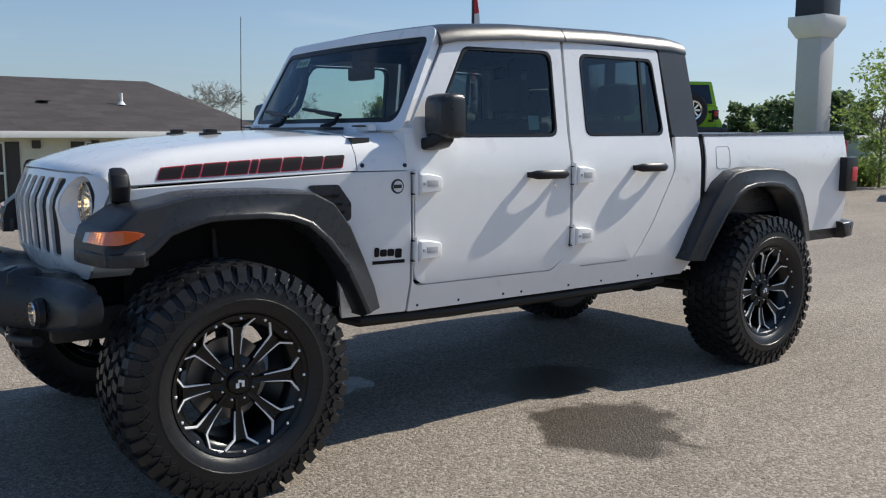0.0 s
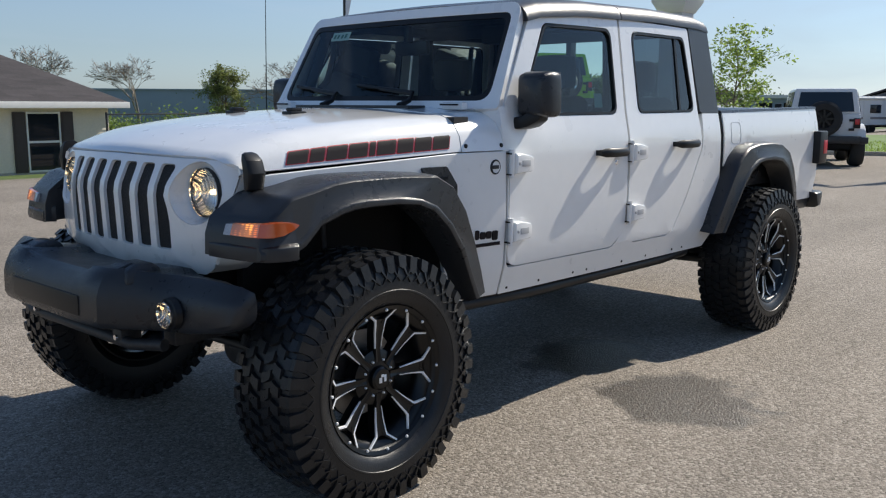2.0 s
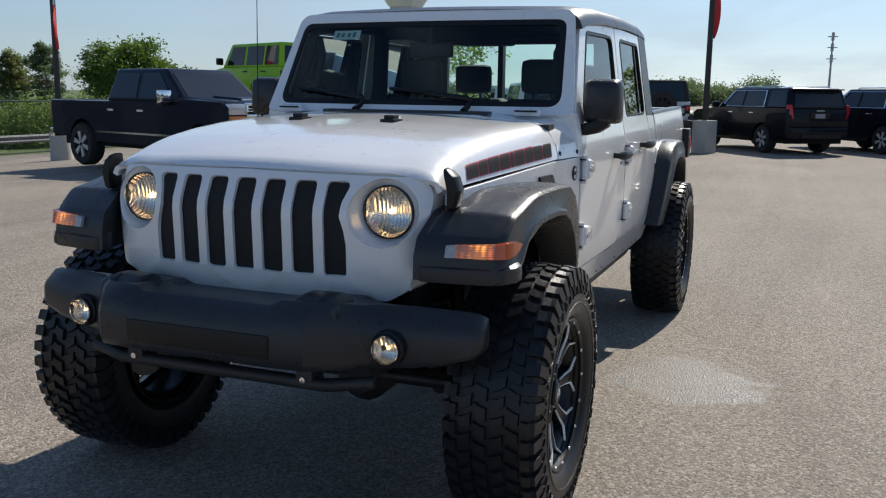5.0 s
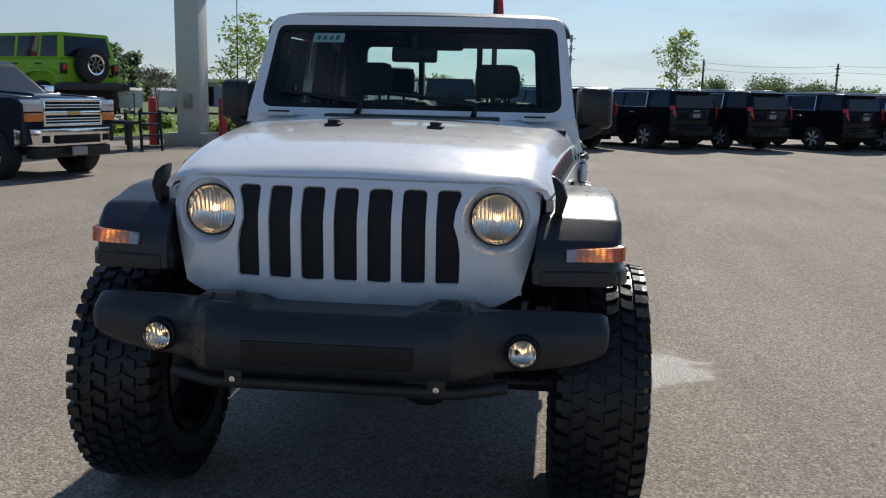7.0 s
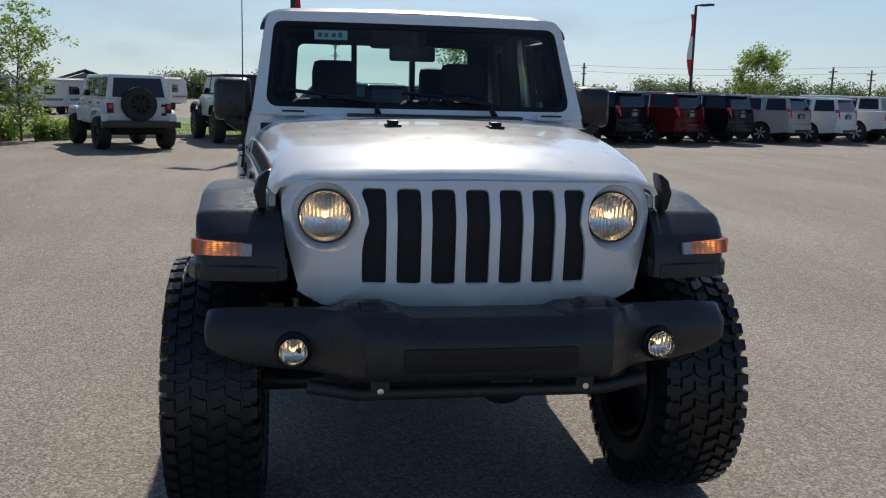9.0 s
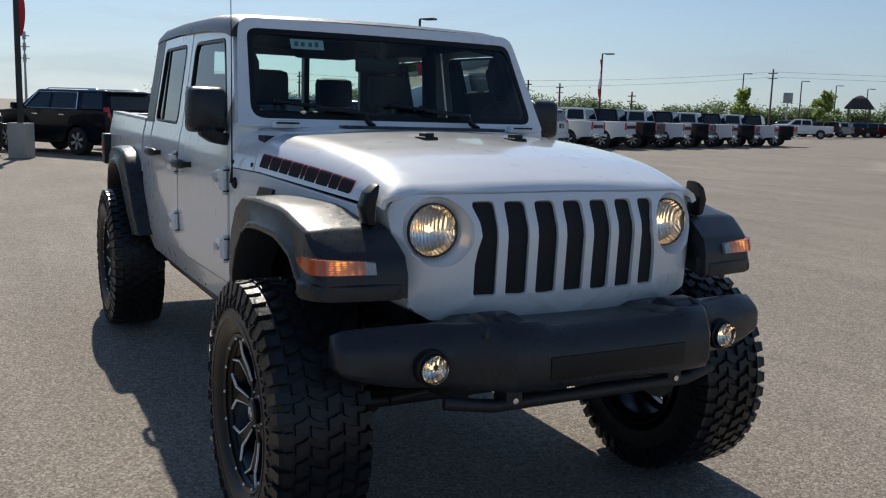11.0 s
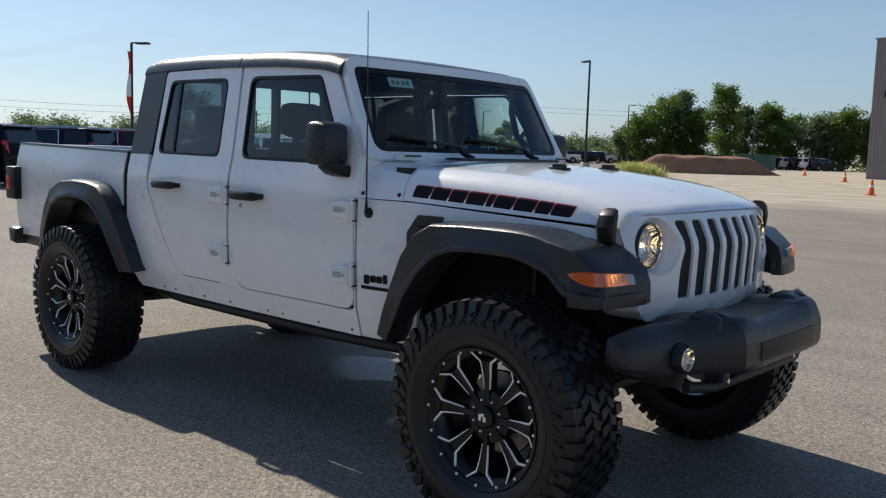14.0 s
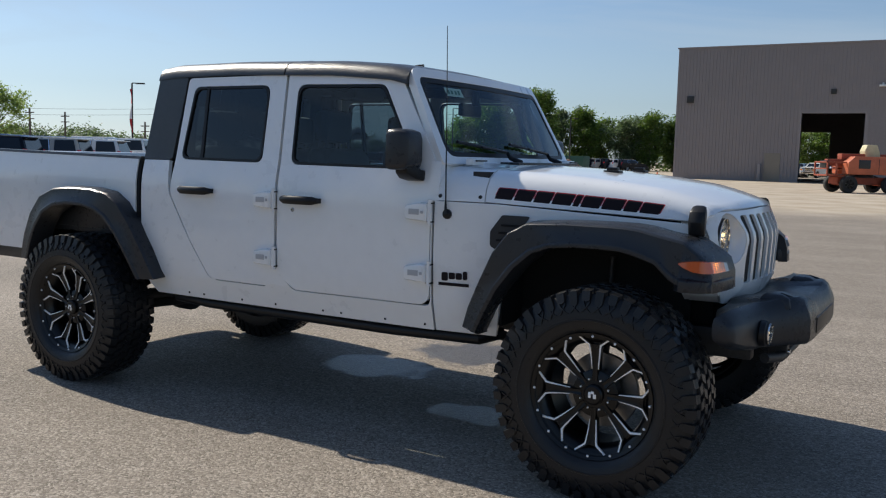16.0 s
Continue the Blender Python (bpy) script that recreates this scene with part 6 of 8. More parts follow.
def bare_tree(x, y, height, seed, spread=0.5, label="", group=""):
    """A vase of forking limbs that end in fine twigs."""
    rnd = random.Random(seed)
    t = tagged(new("tree"), label, "tree", group)
    t.location = (x, y, ground_z(x, y))
    bm = bmesh.new()

    def limb(p, d, length, r, depth):
        q = p + d * length
        u = d.orthogonal().normalized()
        w = d.cross(u)
        n = 6 if depth < 2 else 3
        r1 = max(r * 0.72, 0.016)
        a = [bm.verts.new(p + (u * math.cos(2 * math.pi * k / n) + w * math.sin(2 * math.pi * k / n)) * r) for k in range(n)]
        b = [bm.verts.new(q + (u * math.cos(2 * math.pi * k / n) + w * math.sin(2 * math.pi * k / n)) * r1) for k in range(n)]
        for k in range(n):
            bm.faces.new((a[k], a[(k + 1) % n], b[(k + 1) % n], b[k]))
        if depth == 7:
            return
        for k in range(4 if depth in (1, 4) else 3 if depth == 6 else 2):
            tilt = Vector((rnd.gauss(0, 1), rnd.gauss(0, 1), rnd.gauss(0, 0.5))) * spread
            nd = (d + tilt + Vector((0, 0, 0.10 if depth < 4 else -0.02))).normalized()
            limb(p.lerp(q, rnd.uniform(0.75, 1.0)) if k else q, nd, length * rnd.uniform(0.68, 0.88), max(r1 * 0.78, 0.016), depth + 1)

    limb(Vector((0, 0, -0.1)), Vector((0, 0, 1)), height * 0.235, height * 0.022, 0)
    top = max(v.co.z for v in bm.verts)
    for v in bm.verts:
        v.co *= height / top
    part("trunk", bm, PALEBARK, t, "grey trunk, limbs and twigs")
    return t


def woods(points, seed, name, label, leaf=LEAFDARK, size=0.5, per=60):
    """A far stand of trees or shrubs: many leaf clumps with an uneven outline."""
    rnd = random.Random(seed)
    bm = bmesh.new()
    for x, y, w, h in points:
        z0 = ground_z(x, y)
        for k in range(max(3, int(w * 1.2))):
            cx, cy = x + rnd.uniform(-w, w) * 0.5, y + rnd.uniform(-w, w) * 0.25
            hh = h * rnd.uniform(0.65, 1.05)
            for q in range(3):
                leaves(bm, (cx, cy, z0 + hh * (0.2 + 0.28 * q)), min(w, h) * 0.35, per // 3, size, rnd, 0.8)
    return tagged(part(name, bm, leaf), label, "trees", kind="stuff")


def light_pole(x, y, h, flag=False, turn=0.0, base=True, square=False):
    p = tagged(new("light_pole"), "dark steel lot light pole with a red and white banner" if flag else "dark steel lot light pole on a concrete base", "light pole", "lot light poles")
    p.location, p.rotation_euler = (x, y, ground_z(x, y)), (0, 0, radians(turn))
    part("mast", tube([(0, 0, 0.0), (0, 0, h)], [0.085, 0.065], 8), BLACKSTEEL, p)
    if base:
        foot = boxes([((-0.24, -0.24, -0.1), (0.24, 0.24, 0.9))], 0.02) if square else lathe([(0.0, 0.75), (0.27, 0.75), (0.29, 0.72), (0.29, -0.1)], 20, "z")
        part("footing", foot, CONCRETE, p, "concrete footing")
    part("lamp_head", boxes([((-0.05, 0.0, h - 0.02), (0.05, 0.35, h + 0.05)), ((-0.16, 0.3, h - 0.06), (0.16, 0.95, h + 0.04))], 0.02), BLACKSTEEL, p, "flat lamp head")
    if flag:
        for nm, a, b, mat in (("banner_foot", 0.42, 0.58, FLAGRED), ("banner_middle", 0.58, 0.76, FLAGWHITE), ("banner_head", 0.76, 0.93, FLAGRED)):
            rings = []
            for i in range(7):
                z = h * (a + (b - a) * i / 6)
                w = 0.07 + 0.24 * math.sin(math.pi * min(1, (z / h - 0.42) / 0.8)) ** 0.6
                rings.append([(0.08 + w * u, 0.10 * math.sin(z * 2.2 + u * 3.0) * u, z) for u in (0, 0.33, 0.66, 1.0)] + [(0.08 + w * u, 0.10 * math.sin(z * 2.2 + u * 3.0) * u + 0.012, z) for u in (1.0, 0.66, 0.33, 0)])
            part(nm, loft(rings), mat, p, "red banner cloth" if mat is FLAGRED else "white banner cloth")
    return p


# ---- parked vehicles ----
ALLOY = material("bright_alloy", (0.72, 0.72, 0.73), 0.35, 0.5)
TYREFAR = material("far_tyre", (0.02, 0.02, 0.02), 0.8, vary=0.2, scale=4)
PLATE = material("plate", (0.30, 0.30, 0.31), 0.4)
FARRED = material("far_red_lens", (0.55, 0.015, 0.02), 0.25, coat=0.4)


def paint(name, rgb):
    m = material(name, rgb, 0.22, vary=0.04, scale=1.0, coat=0.22)
    m.node_tree.nodes["Principled BSDF"].inputs["Specular IOR Level"].default_value = 0.10
    return m


def road_wheel(parent, x, y, r, w, side, chrome=True, rim_r=0.6):
    ty = part("wheel", lathe([(r * rim_r, w / 2), (r * 0.9, w / 2 + 0.01), (r, w / 2 - 0.05), (r, -w / 2 + 0.05), (r * 0.9, -w / 2 - 0.01), (r * rim_r, -w / 2)], 28, "y", (x, y, r)), TYREFAR, parent, "black tyre")
    b = lathe([(0.0, 0.5 * w), (r * 0.14, 0.5 * w), (r * 0.18, 0.40 * w), (r * rim_r * 0.92, 0.40 * w), (r * rim_r, 0.48 * w)], 28, "y")
    for v in b.verts:
        v.co = Vector((v.co.x + x, y + side * v.co.y, v.co.z + r))
    bmesh.ops.recalc_face_normals(b, faces=b.faces)
    part("rim", b, SHADE, ty)
    sp = bmesh.new()
    for k in range(12):
        m = Matrix.Translation((x, y, r)) @ Matrix.Rotation(2 * math.pi * (k // 2) / 6 + 0.3 + (0.11 if k % 2 else -0.11), 4, "Y")
        box(sp, (r * 0.1, min(side * 0.40 * w, side * 0.52 * w), -r * 0.040), (r * rim_r, max(side * 0.40 * w, side * 0.52 * w), r * 0.040), m)
    part("rim_spokes", sp, ALLOY if chrome else RIM, ty, "bright wheel spokes" if chrome else "")
    return ty


def shell(name, profile, half, mat, parent, label="", bevel=0.05, tuck=0.05):
    """A body from a side profile (x, z), drawn in at the sides."""
    mx = sum(p[0] for p in profile) / len(profile)
    mz = sum(p[1] for p in profile) / len(profile)
    rings = []
    for y, k in ((-half, 0.965), (-half + tuck, 1.0), (half - tuck, 1.0), (half, 0.965)):
        rings.append([(mx + (x - mx) * (0.985 if k < 1 else 1.0), y, mz + (z - mz) * k) for x, z in profile])
    return part(name, loft(rings), mat, parent, label, sharp=35)


def quad(name, pts, mat, parent, label="", thick=0.012):
    bm = bmesh.new()
    f = bm.faces.new([bm.verts.new(p) for p in pts])
    bm.normal_update()
    n = f.normal.copy()
    return part(name, thicken(bm, thick, n), mat, parent, label)


def greenhouse(parent, z0, z1, base, top, mat, glassmat, side_cuts, rear=True, round_=0.07):
    """Cabin: painted hull and dark panes just proud of it. base, top: (x rear, x front, half width)."""
    (br, bf, bw), (tr, tf, tw) = base, top
    hull = part("cabin", soften(loft([[(br, -bw, z0), (bf, -bw, z0), (bf, bw, z0), (br, bw, z0)], [(tr, -tw, z1), (tf, -tw, z1), (tf, tw, z1), (tr, tw, z1)]]), round_, 30, 4), mat, parent, "painted cabin")

    def at(fx, fy, fz, end=None):
        k = fz
        x = (br + (tr - br) * k) + ((bf + (tf - bf) * k) - (br + (tr - br) * k)) * fx
        return x, fy * (bw + (tw - bw) * k), z0 + (z1 - z0) * k
    e = 0.012
    lo, hi = 0.10, 0.86
    for s in (1, -1):
        for a, b in side_cuts:
            q = [at(a, s, lo), at(b, s, lo), at(b, s, hi), at(a, s, hi)]
            near, end = at(side_cuts[0][0], s, hi)[0], at(side_cuts[-1][1], s, hi)[0]
            for k, o in ((2, 1), (3, 0)):
                q[k] = (min(max(q[o][0], near), end - 0.02 * (k == 3)), q[k][1], q[k][2])
            q = [(x, y + s * e, z) for x, y, z in q]
            quad("side_window", q if s < 0 else q[::-1], glassmat, parent, "dark side window")
    if rear:
        q = [at(0, -0.82, lo), at(0, 0.82, lo), at(0, 0.82, hi), at(0, -0.82, hi)]
        quad("rear_window", [(x - e, y, z) for x, y, z in q][::-1], glassmat, parent, "dark rear window")
    q = [at(1, -0.88, lo), at(1, 0.88, lo), at(1, 0.88, hi), at(1, -0.88, hi)]
    quad("windscreen", [(x + e, y, z + e * 0.5) for x, y, z in q], glassmat, parent, "windscreen")
    return hull


def window_frame(parent, pts, width, mat, label):
    """A thin bright frame round a flat outline of points."""
    c = sum((Vector(p) for p in pts), Vector()) / len(pts)
    bm = bmesh.new()
    out = [bm.verts.new(p) for p in pts]
    inn = [bm.verts.new(Vector(p) + (c - Vector(p)).normalized() * width * 1.4) for p in pts]
    for k in range(len(pts)):
        q = (k + 1) % len(pts)
        bm.faces.new((out[k], out[q], inn[q], inn[k]))
    bmesh.ops.recalc_face_normals(bm, faces=bm.faces)
    bm.normal_update()
    return part("window_trim", thicken(bm, 0.02, (0, 1 if c.y > 0 else -1, 0)), mat, parent, label)


def suv(mat, label, bright=True):
    """Full-size SUV: full sides with a shoulder, long glass, upright tail."""
    c = tagged(new("suv"), label, "car", "row of parked SUVs")
    prof = [(-2.52, 0.46), (-2.56, 0.62), (-2.58, 0.80), (-2.58, 1.02), (-2.55, 1.24), (-2.45, 1.28), (1.15, 1.27), (1.45, 1.23), (2.3, 1.16), (2.50, 1.06), (2.58, 0.78), (2.60, 0.48), (2.45, 0.38), (2.0, 0.36)]
    arch = [(1.52 + 0.47 * math.cos(a), 0.40 + 0.47 * math.sin(a)) for a in np.linspace(0.05, math.pi - 0.05, 11)]
    arch2 = [(-1.42 + 0.47 * math.cos(a), 0.40 + 0.47 * math.sin(a)) for a in np.linspace(0.05, math.pi - 0.05, 11)]
    shell("body", prof + arch + [(0.9, 0.36), (-0.8, 0.36)] + arch2 + [(-2.0, 0.40)], 1.01, mat, c, "painted SUV body", tuck=0.13)
    part("underside", boxes([((-2.4, -0.86, 0.30), (2.4, 0.86, 0.75))]), SHADE, c)
    greenhouse(c, 1.24, 1.82, (-2.54, 1.15, 0.965), (-2.34, 0.36, 0.80), mat, DARKGLASS, ((0.035, 0.27), (0.32, 0.60), (0.63, 0.88)), round_=0.11)
    for s in (1, -1):
        for x in (1.52, -1.42):
            road_wheel(c, x, s * 0.87, 0.40, 0.27, s)
            lip = []
            for i in range(9):
                a = math.pi * i / 8
                cx, cz = x + math.cos(a), math.sin(a)
                lip.append([(x + 0.50 * math.cos(a), s * 0.985, 0.40 + 0.50 * cz), (x + 0.50 * math.cos(a), s * 1.02, 0.40 + 0.50 * cz), (x + 0.46 * math.cos(a), s * 1.02, 0.40 + 0.46 * cz), (x + 0.46 * math.cos(a), s * 0.97, 0.40 + 0.46 * cz)])
            part("arch_lip", loft(lip), mat, c)
        part("tail_lamp", soften(loft([[(-2.60, s * 0.80, 0.98), (-2.52, s * 0.985, 0.98), (-2.44, s * 1.0, 0.98), (-2.44, s * 0.80, 0.98)], [(-2.60, s * 0.84, 1.12), (-2.52, s * 0.99, 1.12), (-2.44, s * 1.01, 1.12), (-2.44, s * 0.82, 1.12)], [(-2.555, s * 0.86, 1.36), (-2.49, s * 0.96, 1.36), (-2.44, s * 0.965, 1.36), (-2.44, s * 0.82, 1.36)]]), 0.015), FARRED, c, "dark red upright tail lamp")
        part("roof_rail", tube([(-2.0, s * 0.72, 1.80), (-1.9, s * 0.72, 1.855), (0.0, s * 0.70, 1.855), (0.15, s * 0.70, 1.80)], 0.016, 6), CHROME if bright else TRIM, c, "bright roof rail")
        y0, y1 = 0.965 - 0.165 * 0.08, 0.965 - 0.165 * 0.88
        window_frame(c, [(-1.40, s * (y0 + 0.018), 1.285), (0.80, s * (y0 + 0.018), 1.285), (0.33, s * (y1 + 0.018), 1.75), (-1.34, s * (y1 + 0.018), 1.75)], 0.026, CHROME, "bright trim round the side glass")
        part("door_handle", boxes([((x - 0.11, s * 1.01 - 0.02, 1.10), (x + 0.11, s * 1.01 + 0.02, 1.135)) for x in (0.25, -0.85)], 0.008), CHROME, c)
        part("side_mirror", boxes([((0.95, s * 1.08 - 0.12, 1.24), (1.10, s * 1.08 + 0.10, 1.42))], 0.05), mat, c)
        part("running_board", boxes([((-0.85, s * 0.94 - 0.08, 0.34), (0.95, s * 0.94 + 0.08, 0.39))], 0.015), TRIM, c)
    part("rear_bumper", soften(loft([[(-2.45, -0.99, 0.46), (-2.45, -0.99, 0.78), (-2.40, -0.99, 0.80), (-2.40, -0.99, 0.46)], [(-2.66, -0.86, 0.44), (-2.66, -0.86, 0.74), (-2.50, -0.86, 0.80), (-2.42, -0.86, 0.46)], [(-2.70, 0, 0.44), (-2.70, 0, 0.74), (-2.54, 0, 0.80), (-2.42, 0, 0.46)], [(-2.66, 0.86, 0.44), (-2.66, 0.86, 0.74), (-2.50, 0.86, 0.80), (-2.42, 0.86, 0.46)], [(-2.45, 0.99, 0.46), (-2.45, 0.99, 0.78), (-2.40, 0.99, 0.80), (-2.40, 0.99, 0.46)]]), 0.02), mat, c, "painted rear bumper")
    part("bumper_step", boxes([((-2.72, -0.62, 0.46), (-2.6, 0.62, 0.56))], 0.02), TRIM, c, "black lower bumper")
    part("spoiler", boxes([((-2.54, -0.74, 1.755), (-2.30, 0.74, 1.79))], 0.018), mat, c, "roof spoiler")
    recess = part("plate_recess", boxes([((-2.595, -0.30, 0.98), (-2.56, 0.30, 1.16))], 0.01), TRIM, c)
    part("plate", boxes([((-2.602, -0.15, 1.0), (-2.59, 0.15, 1.12))]), PLATE, recess, "blank plate")
    part("tailgate_emblem", boxes([((-2.60, -0.12, 1.18), (-2.57, 0.12, 1.225))], 0.01), GALV, c, "plain emblem bar")
    return c


def offroader(body, top, label, lift=0.1, tyre_r=0.43, flare_mat=PLASTIC):
    """Boxy four-door off-roader with a spare wheel on its back."""
    c = tagged(new("off_road_car"), label, "car")
    L = lift
    part("tub", soften(join(boxes([((-1.75, -0.80, 0.55 + L), (0.95, 0.80, 1.20 + L))])), 0.04), body, c, "painted tub")
    part("nose", soften(loft([[(0.9, -0.74, 0.6 + L), (0.9, 0.74, 0.6 + L), (0.9, 0.74, 1.22 + L), (0.9, -0.74, 1.22 + L)], [(2.05, -0.62, 0.6 + L), (2.05, 0.62, 0.6 + L), (2.05, 0.62, 1.10 + L), (2.05, -0.62, 1.10 + L)]]), 0.04), body, c, "hood and nose")
    greenhouse(c, 1.19 + L, 1.80 + L, (-1.74, 0.95, 0.79), (-1.64, 0.62, 0.68), top, DARKGLASS, ((0.03, 0.25), (0.29, 0.57), (0.62, 0.92)))
    for s in (1, -1):
        for x in (1.42, -1.18):
            road_wheel(c, x, s * 0.80, tyre_r, 0.30, s, chrome=False, rim_r=0.5)
            rings = []
            for i in range(8):
                a = math.pi * (0.02 + 0.96 * i / 7)
                cx, cz = x + 0.60 * math.copysign(abs(math.cos(a)) ** 0.6, math.cos(a)), 0.58 + L + 0.40 * math.sin(a) ** 0.55
                rings.append([(cx, s * 0.74, cz), (cx, s * 0.90, cz - 0.01), (cx, s * 0.925, cz - 0.07), (cx, s * 0.74, cz - 0.07)])
            part("fender", loft(rings), flare_mat, c, "squared fender flare")
        t = part("tail_lamp", boxes([((-1.82, s * 0.71 - 0.075, 0.86 + L), (-1.74, s * 0.71 + 0.075, 1.10 + L))], 0.015), TRIM, c, "black housed tail lamp")
        part("lamp_lens", boxes([((-1.83, s * 0.71 - 0.05, 0.95 + L), (-1.80, s * 0.71 + 0.05, 1.08 + L))], 0.008), FARRED, t, "red lens")
        part("side_mirror", boxes([((0.78, s * 0.93 - 0.09, 1.26 + L), (0.88, s * 0.93 + 0.09, 1.44 + L))], 0.03), TRIM, c)
        for x in (-0.15, -1.0):
            part("door_handle", boxes([((x - 0.12, s * 0.81 - 0.02, 1.07 + L), (x + 0.08, s * 0.81 + 0.02, 1.10 + L))], 0.008), TRIM, c)
    part("rear_bumper", boxes([((-1.98, -0.82, 0.50 + L), (-1.75, 0.82, 0.68 + L))], 0.03), PLASTIC, c, "black rear bumper")
    part("under_frame", boxes([((-1.8, -0.6, 0.40 + L * 0.6), (1.9, 0.6, 0.62 + L)), ((-1.24, -0.7, 0.36), (-1.12, 0.7, 0.5)), ((1.36, -0.7, 0.36), (1.48, 0.7, 0.5))]), SHADE, c)
    for s in (1, -1):
        part("bumper_end", boxes([((-2.0, s * 0.86 - 0.10, 0.50 + L), (-1.72, s * 0.86 + 0.08, 0.66 + L))], 0.03), PLASTIC, c)
    part("tailgate_hinge", boxes([((-1.80, -0.66, 0.80 + L), (-1.74, -0.54, 0.86 + L)), ((-1.80, -0.66, 1.02 + L), (-1.74, -0.54, 1.08 + L))], 0.01), TRIM, c)
    part("rear_wiper", boxes([((-1.80, 0.02, 1.24 + L), (-1.755, 0.42, 1.265 + L))], 0.008), TRIM, c)
    sp = part("spare_tyre", lathe([(0.22, 0.13), (0.36, 0.14), (0.42, 0.09), (0.42, -0.09), (0.36, -0.14), (0.22, -0.13)], 28, "x", (-1.92, 0.05, 1.08 + L)), TYREFAR, c, "spare wheel")
    b = lathe([(0.0, -0.13), (0.05, -0.13), (0.06, -0.10), (0.20, -0.10), (0.225, -0.14)], 24, "x", (-1.92, 0.05, 1.08 + L))
    part("spare_rim", b, SHADE, sp)
    if body is GREENPAINT:
        part("spare_ring", lathe([(0.195, -0.145), (0.235, -0.15), (0.24, -0.13)], 28, "x", (-1.92, 0.05, 1.08 + L)), CHROME, sp, "bright rim ring")
    spk = bmesh.new()
    for k in range(8):
        m = Matrix.Translation((-1.92, 0.05, 1.08 + L)) @ Matrix.Rotation(2 * math.pi * k / 8, 4, "X")
        box(spk, (-0.135, 0.04, -0.022), (-0.11, 0.22, 0.022), m)
    part("spare_spokes", spk, CHROME if body is GREENPAINT else RIM, sp, "bright spare wheel spokes" if body is GREENPAINT else "black spare wheel spokes")
    return c


def work_pickup(body, label, front=True):
    """Full-size pickup with a chrome front."""
    c = tagged(new("pickup"), label, "pickup truck")
    prof = [(-3.0, 0.62), (-3.02, 1.28), (-2.98, 1.34), (-1.05, 1.34), (1.15, 1.36), (1.4, 1.42), (2.70, 1.37), (2.85, 1.27), (2.88, 0.62), (2.6, 0.52)]
    arch = [(2.10 + 0.50 * math.cos(a), 0.45 + 0.52 * math.sin(a)) for a in np.linspace(0.05, math.pi - 0.05, 9)]
    arch2 = [(-1.85 + 0.50 * math.cos(a), 0.45 + 0.52 * math.sin(a)) for a in np.linspace(0.05, math.pi - 0.05, 9)]
    shell("body", prof + arch + [(1.48, 0.5), (-1.3, 0.5)] + arch2 + [(-2.5, 0.58)], 1.0, body, c, "painted pickup body", tuck=0.06)
    part("underside", boxes([((-2.7, -0.86, 0.42), (2.5, 0.86, 0.9))]), SHADE, c)
    greenhouse(c, 1.34, 1.96, (-1.0, 1.58, 0.93), (-0.82, 0.78, 0.76), body, DARKGLASS, ((0.04, 0.40), (0.45, 0.86)))
    # black sheet on the closed top stands for shade in the bed
    part("bed_shade_sheet", boxes([((-2.9, -0.80, 1.33), (-1.15, 0.80, 1.348))]), SHADE, c)
    for s in (1, -1):
        for x in (2.10, -1.85):
            road_wheel(c, x, s * 0.88, 0.44, 0.29, s)
        part("door_mirror", boxes([((1.12, s * 1.12 - 0.12, 1.30), (1.27, s * 1.12 + 0.12, 1.56))], 0.04), CHROME, c, "chrome tow mirror")
        part("head_lamp", boxes([((2.70, s * 0.80 - 0.17, 1.14), (2.90, s * 0.80 + 0.17, 1.33))], 0.02), LENSFAR, c, "head lamp")
        part("turn_lamp", boxes([((2.72, s * 0.80 - 0.17, 0.98), (2.90, s * 0.80 + 0.17, 1.12))], 0.02), AMBERFAR, c, "amber lamp")
        part("side_trim", boxes([((-1.3, s * 1.0 - 0.012, 0.70), (1.35, s * 1.0 + 0.012, 0.735))]), CHROME, c, "chrome side strip")
        part("door_handle", boxes([((0.15, s * 1.0 - 0.02, 1.14), (0.35, s * 1.0 + 0.025, 1.18)), ((-0.85, s * 1.0 - 0.02, 1.14), (-0.65, s * 1.0 + 0.025, 1.18))], 0.01), CHROME, c)
        part("tail_lamp", boxes([((-3.04, s * 0.90 - 0.08, 0.95), (-2.95, s * 0.90 + 0.08, 1.30))], 0.02), REDLENS, c)
    g = part("grille", boxes([((2.80, -0.62, 0.92), (2.885, 0.62, 1.34))], 0.01), SHADE, c, "black grille")
    for z, h in ((0.925, 0.024), (0.985, 0.009), (1.030, 0.009), (1.115, 0.036), (1.205, 0.009), (1.250, 0.009), (1.325, 0.028)):
        part("grille_bar", boxes([((2.86, -0.64, z - h), (2.92, 0.64, z + h))], min(0.012, h * 0.6)), CHROME, g, "chrome grille bar")
    for s in (1, -1):
        part("grille_side", boxes([((2.84, s * 0.625 - 0.02, 0.90), (2.92, s * 0.625 + 0.02, 1.35))], 0.01), CHROME, g, "chrome grille side")
        part("bumper_lamp", boxes([((2.93, s * 0.66 - 0.08, 0.64), (2.975, s * 0.66 + 0.08, 0.76))], 0.015), SHADE, c, "dark fog lamp pocket")
        part("mirror_shell", boxes([((1.15, s * 1.12 - 0.12, 1.28), (1.29, s * 1.12 + 0.12, 1.35))], 0.03), TRIM, c)
    part("grille_emblem", boxes([((2.90, -0.14, 1.085), (2.94, 0.14, 1.145))], 0.012), GOLD, g, "plain gold emblem")
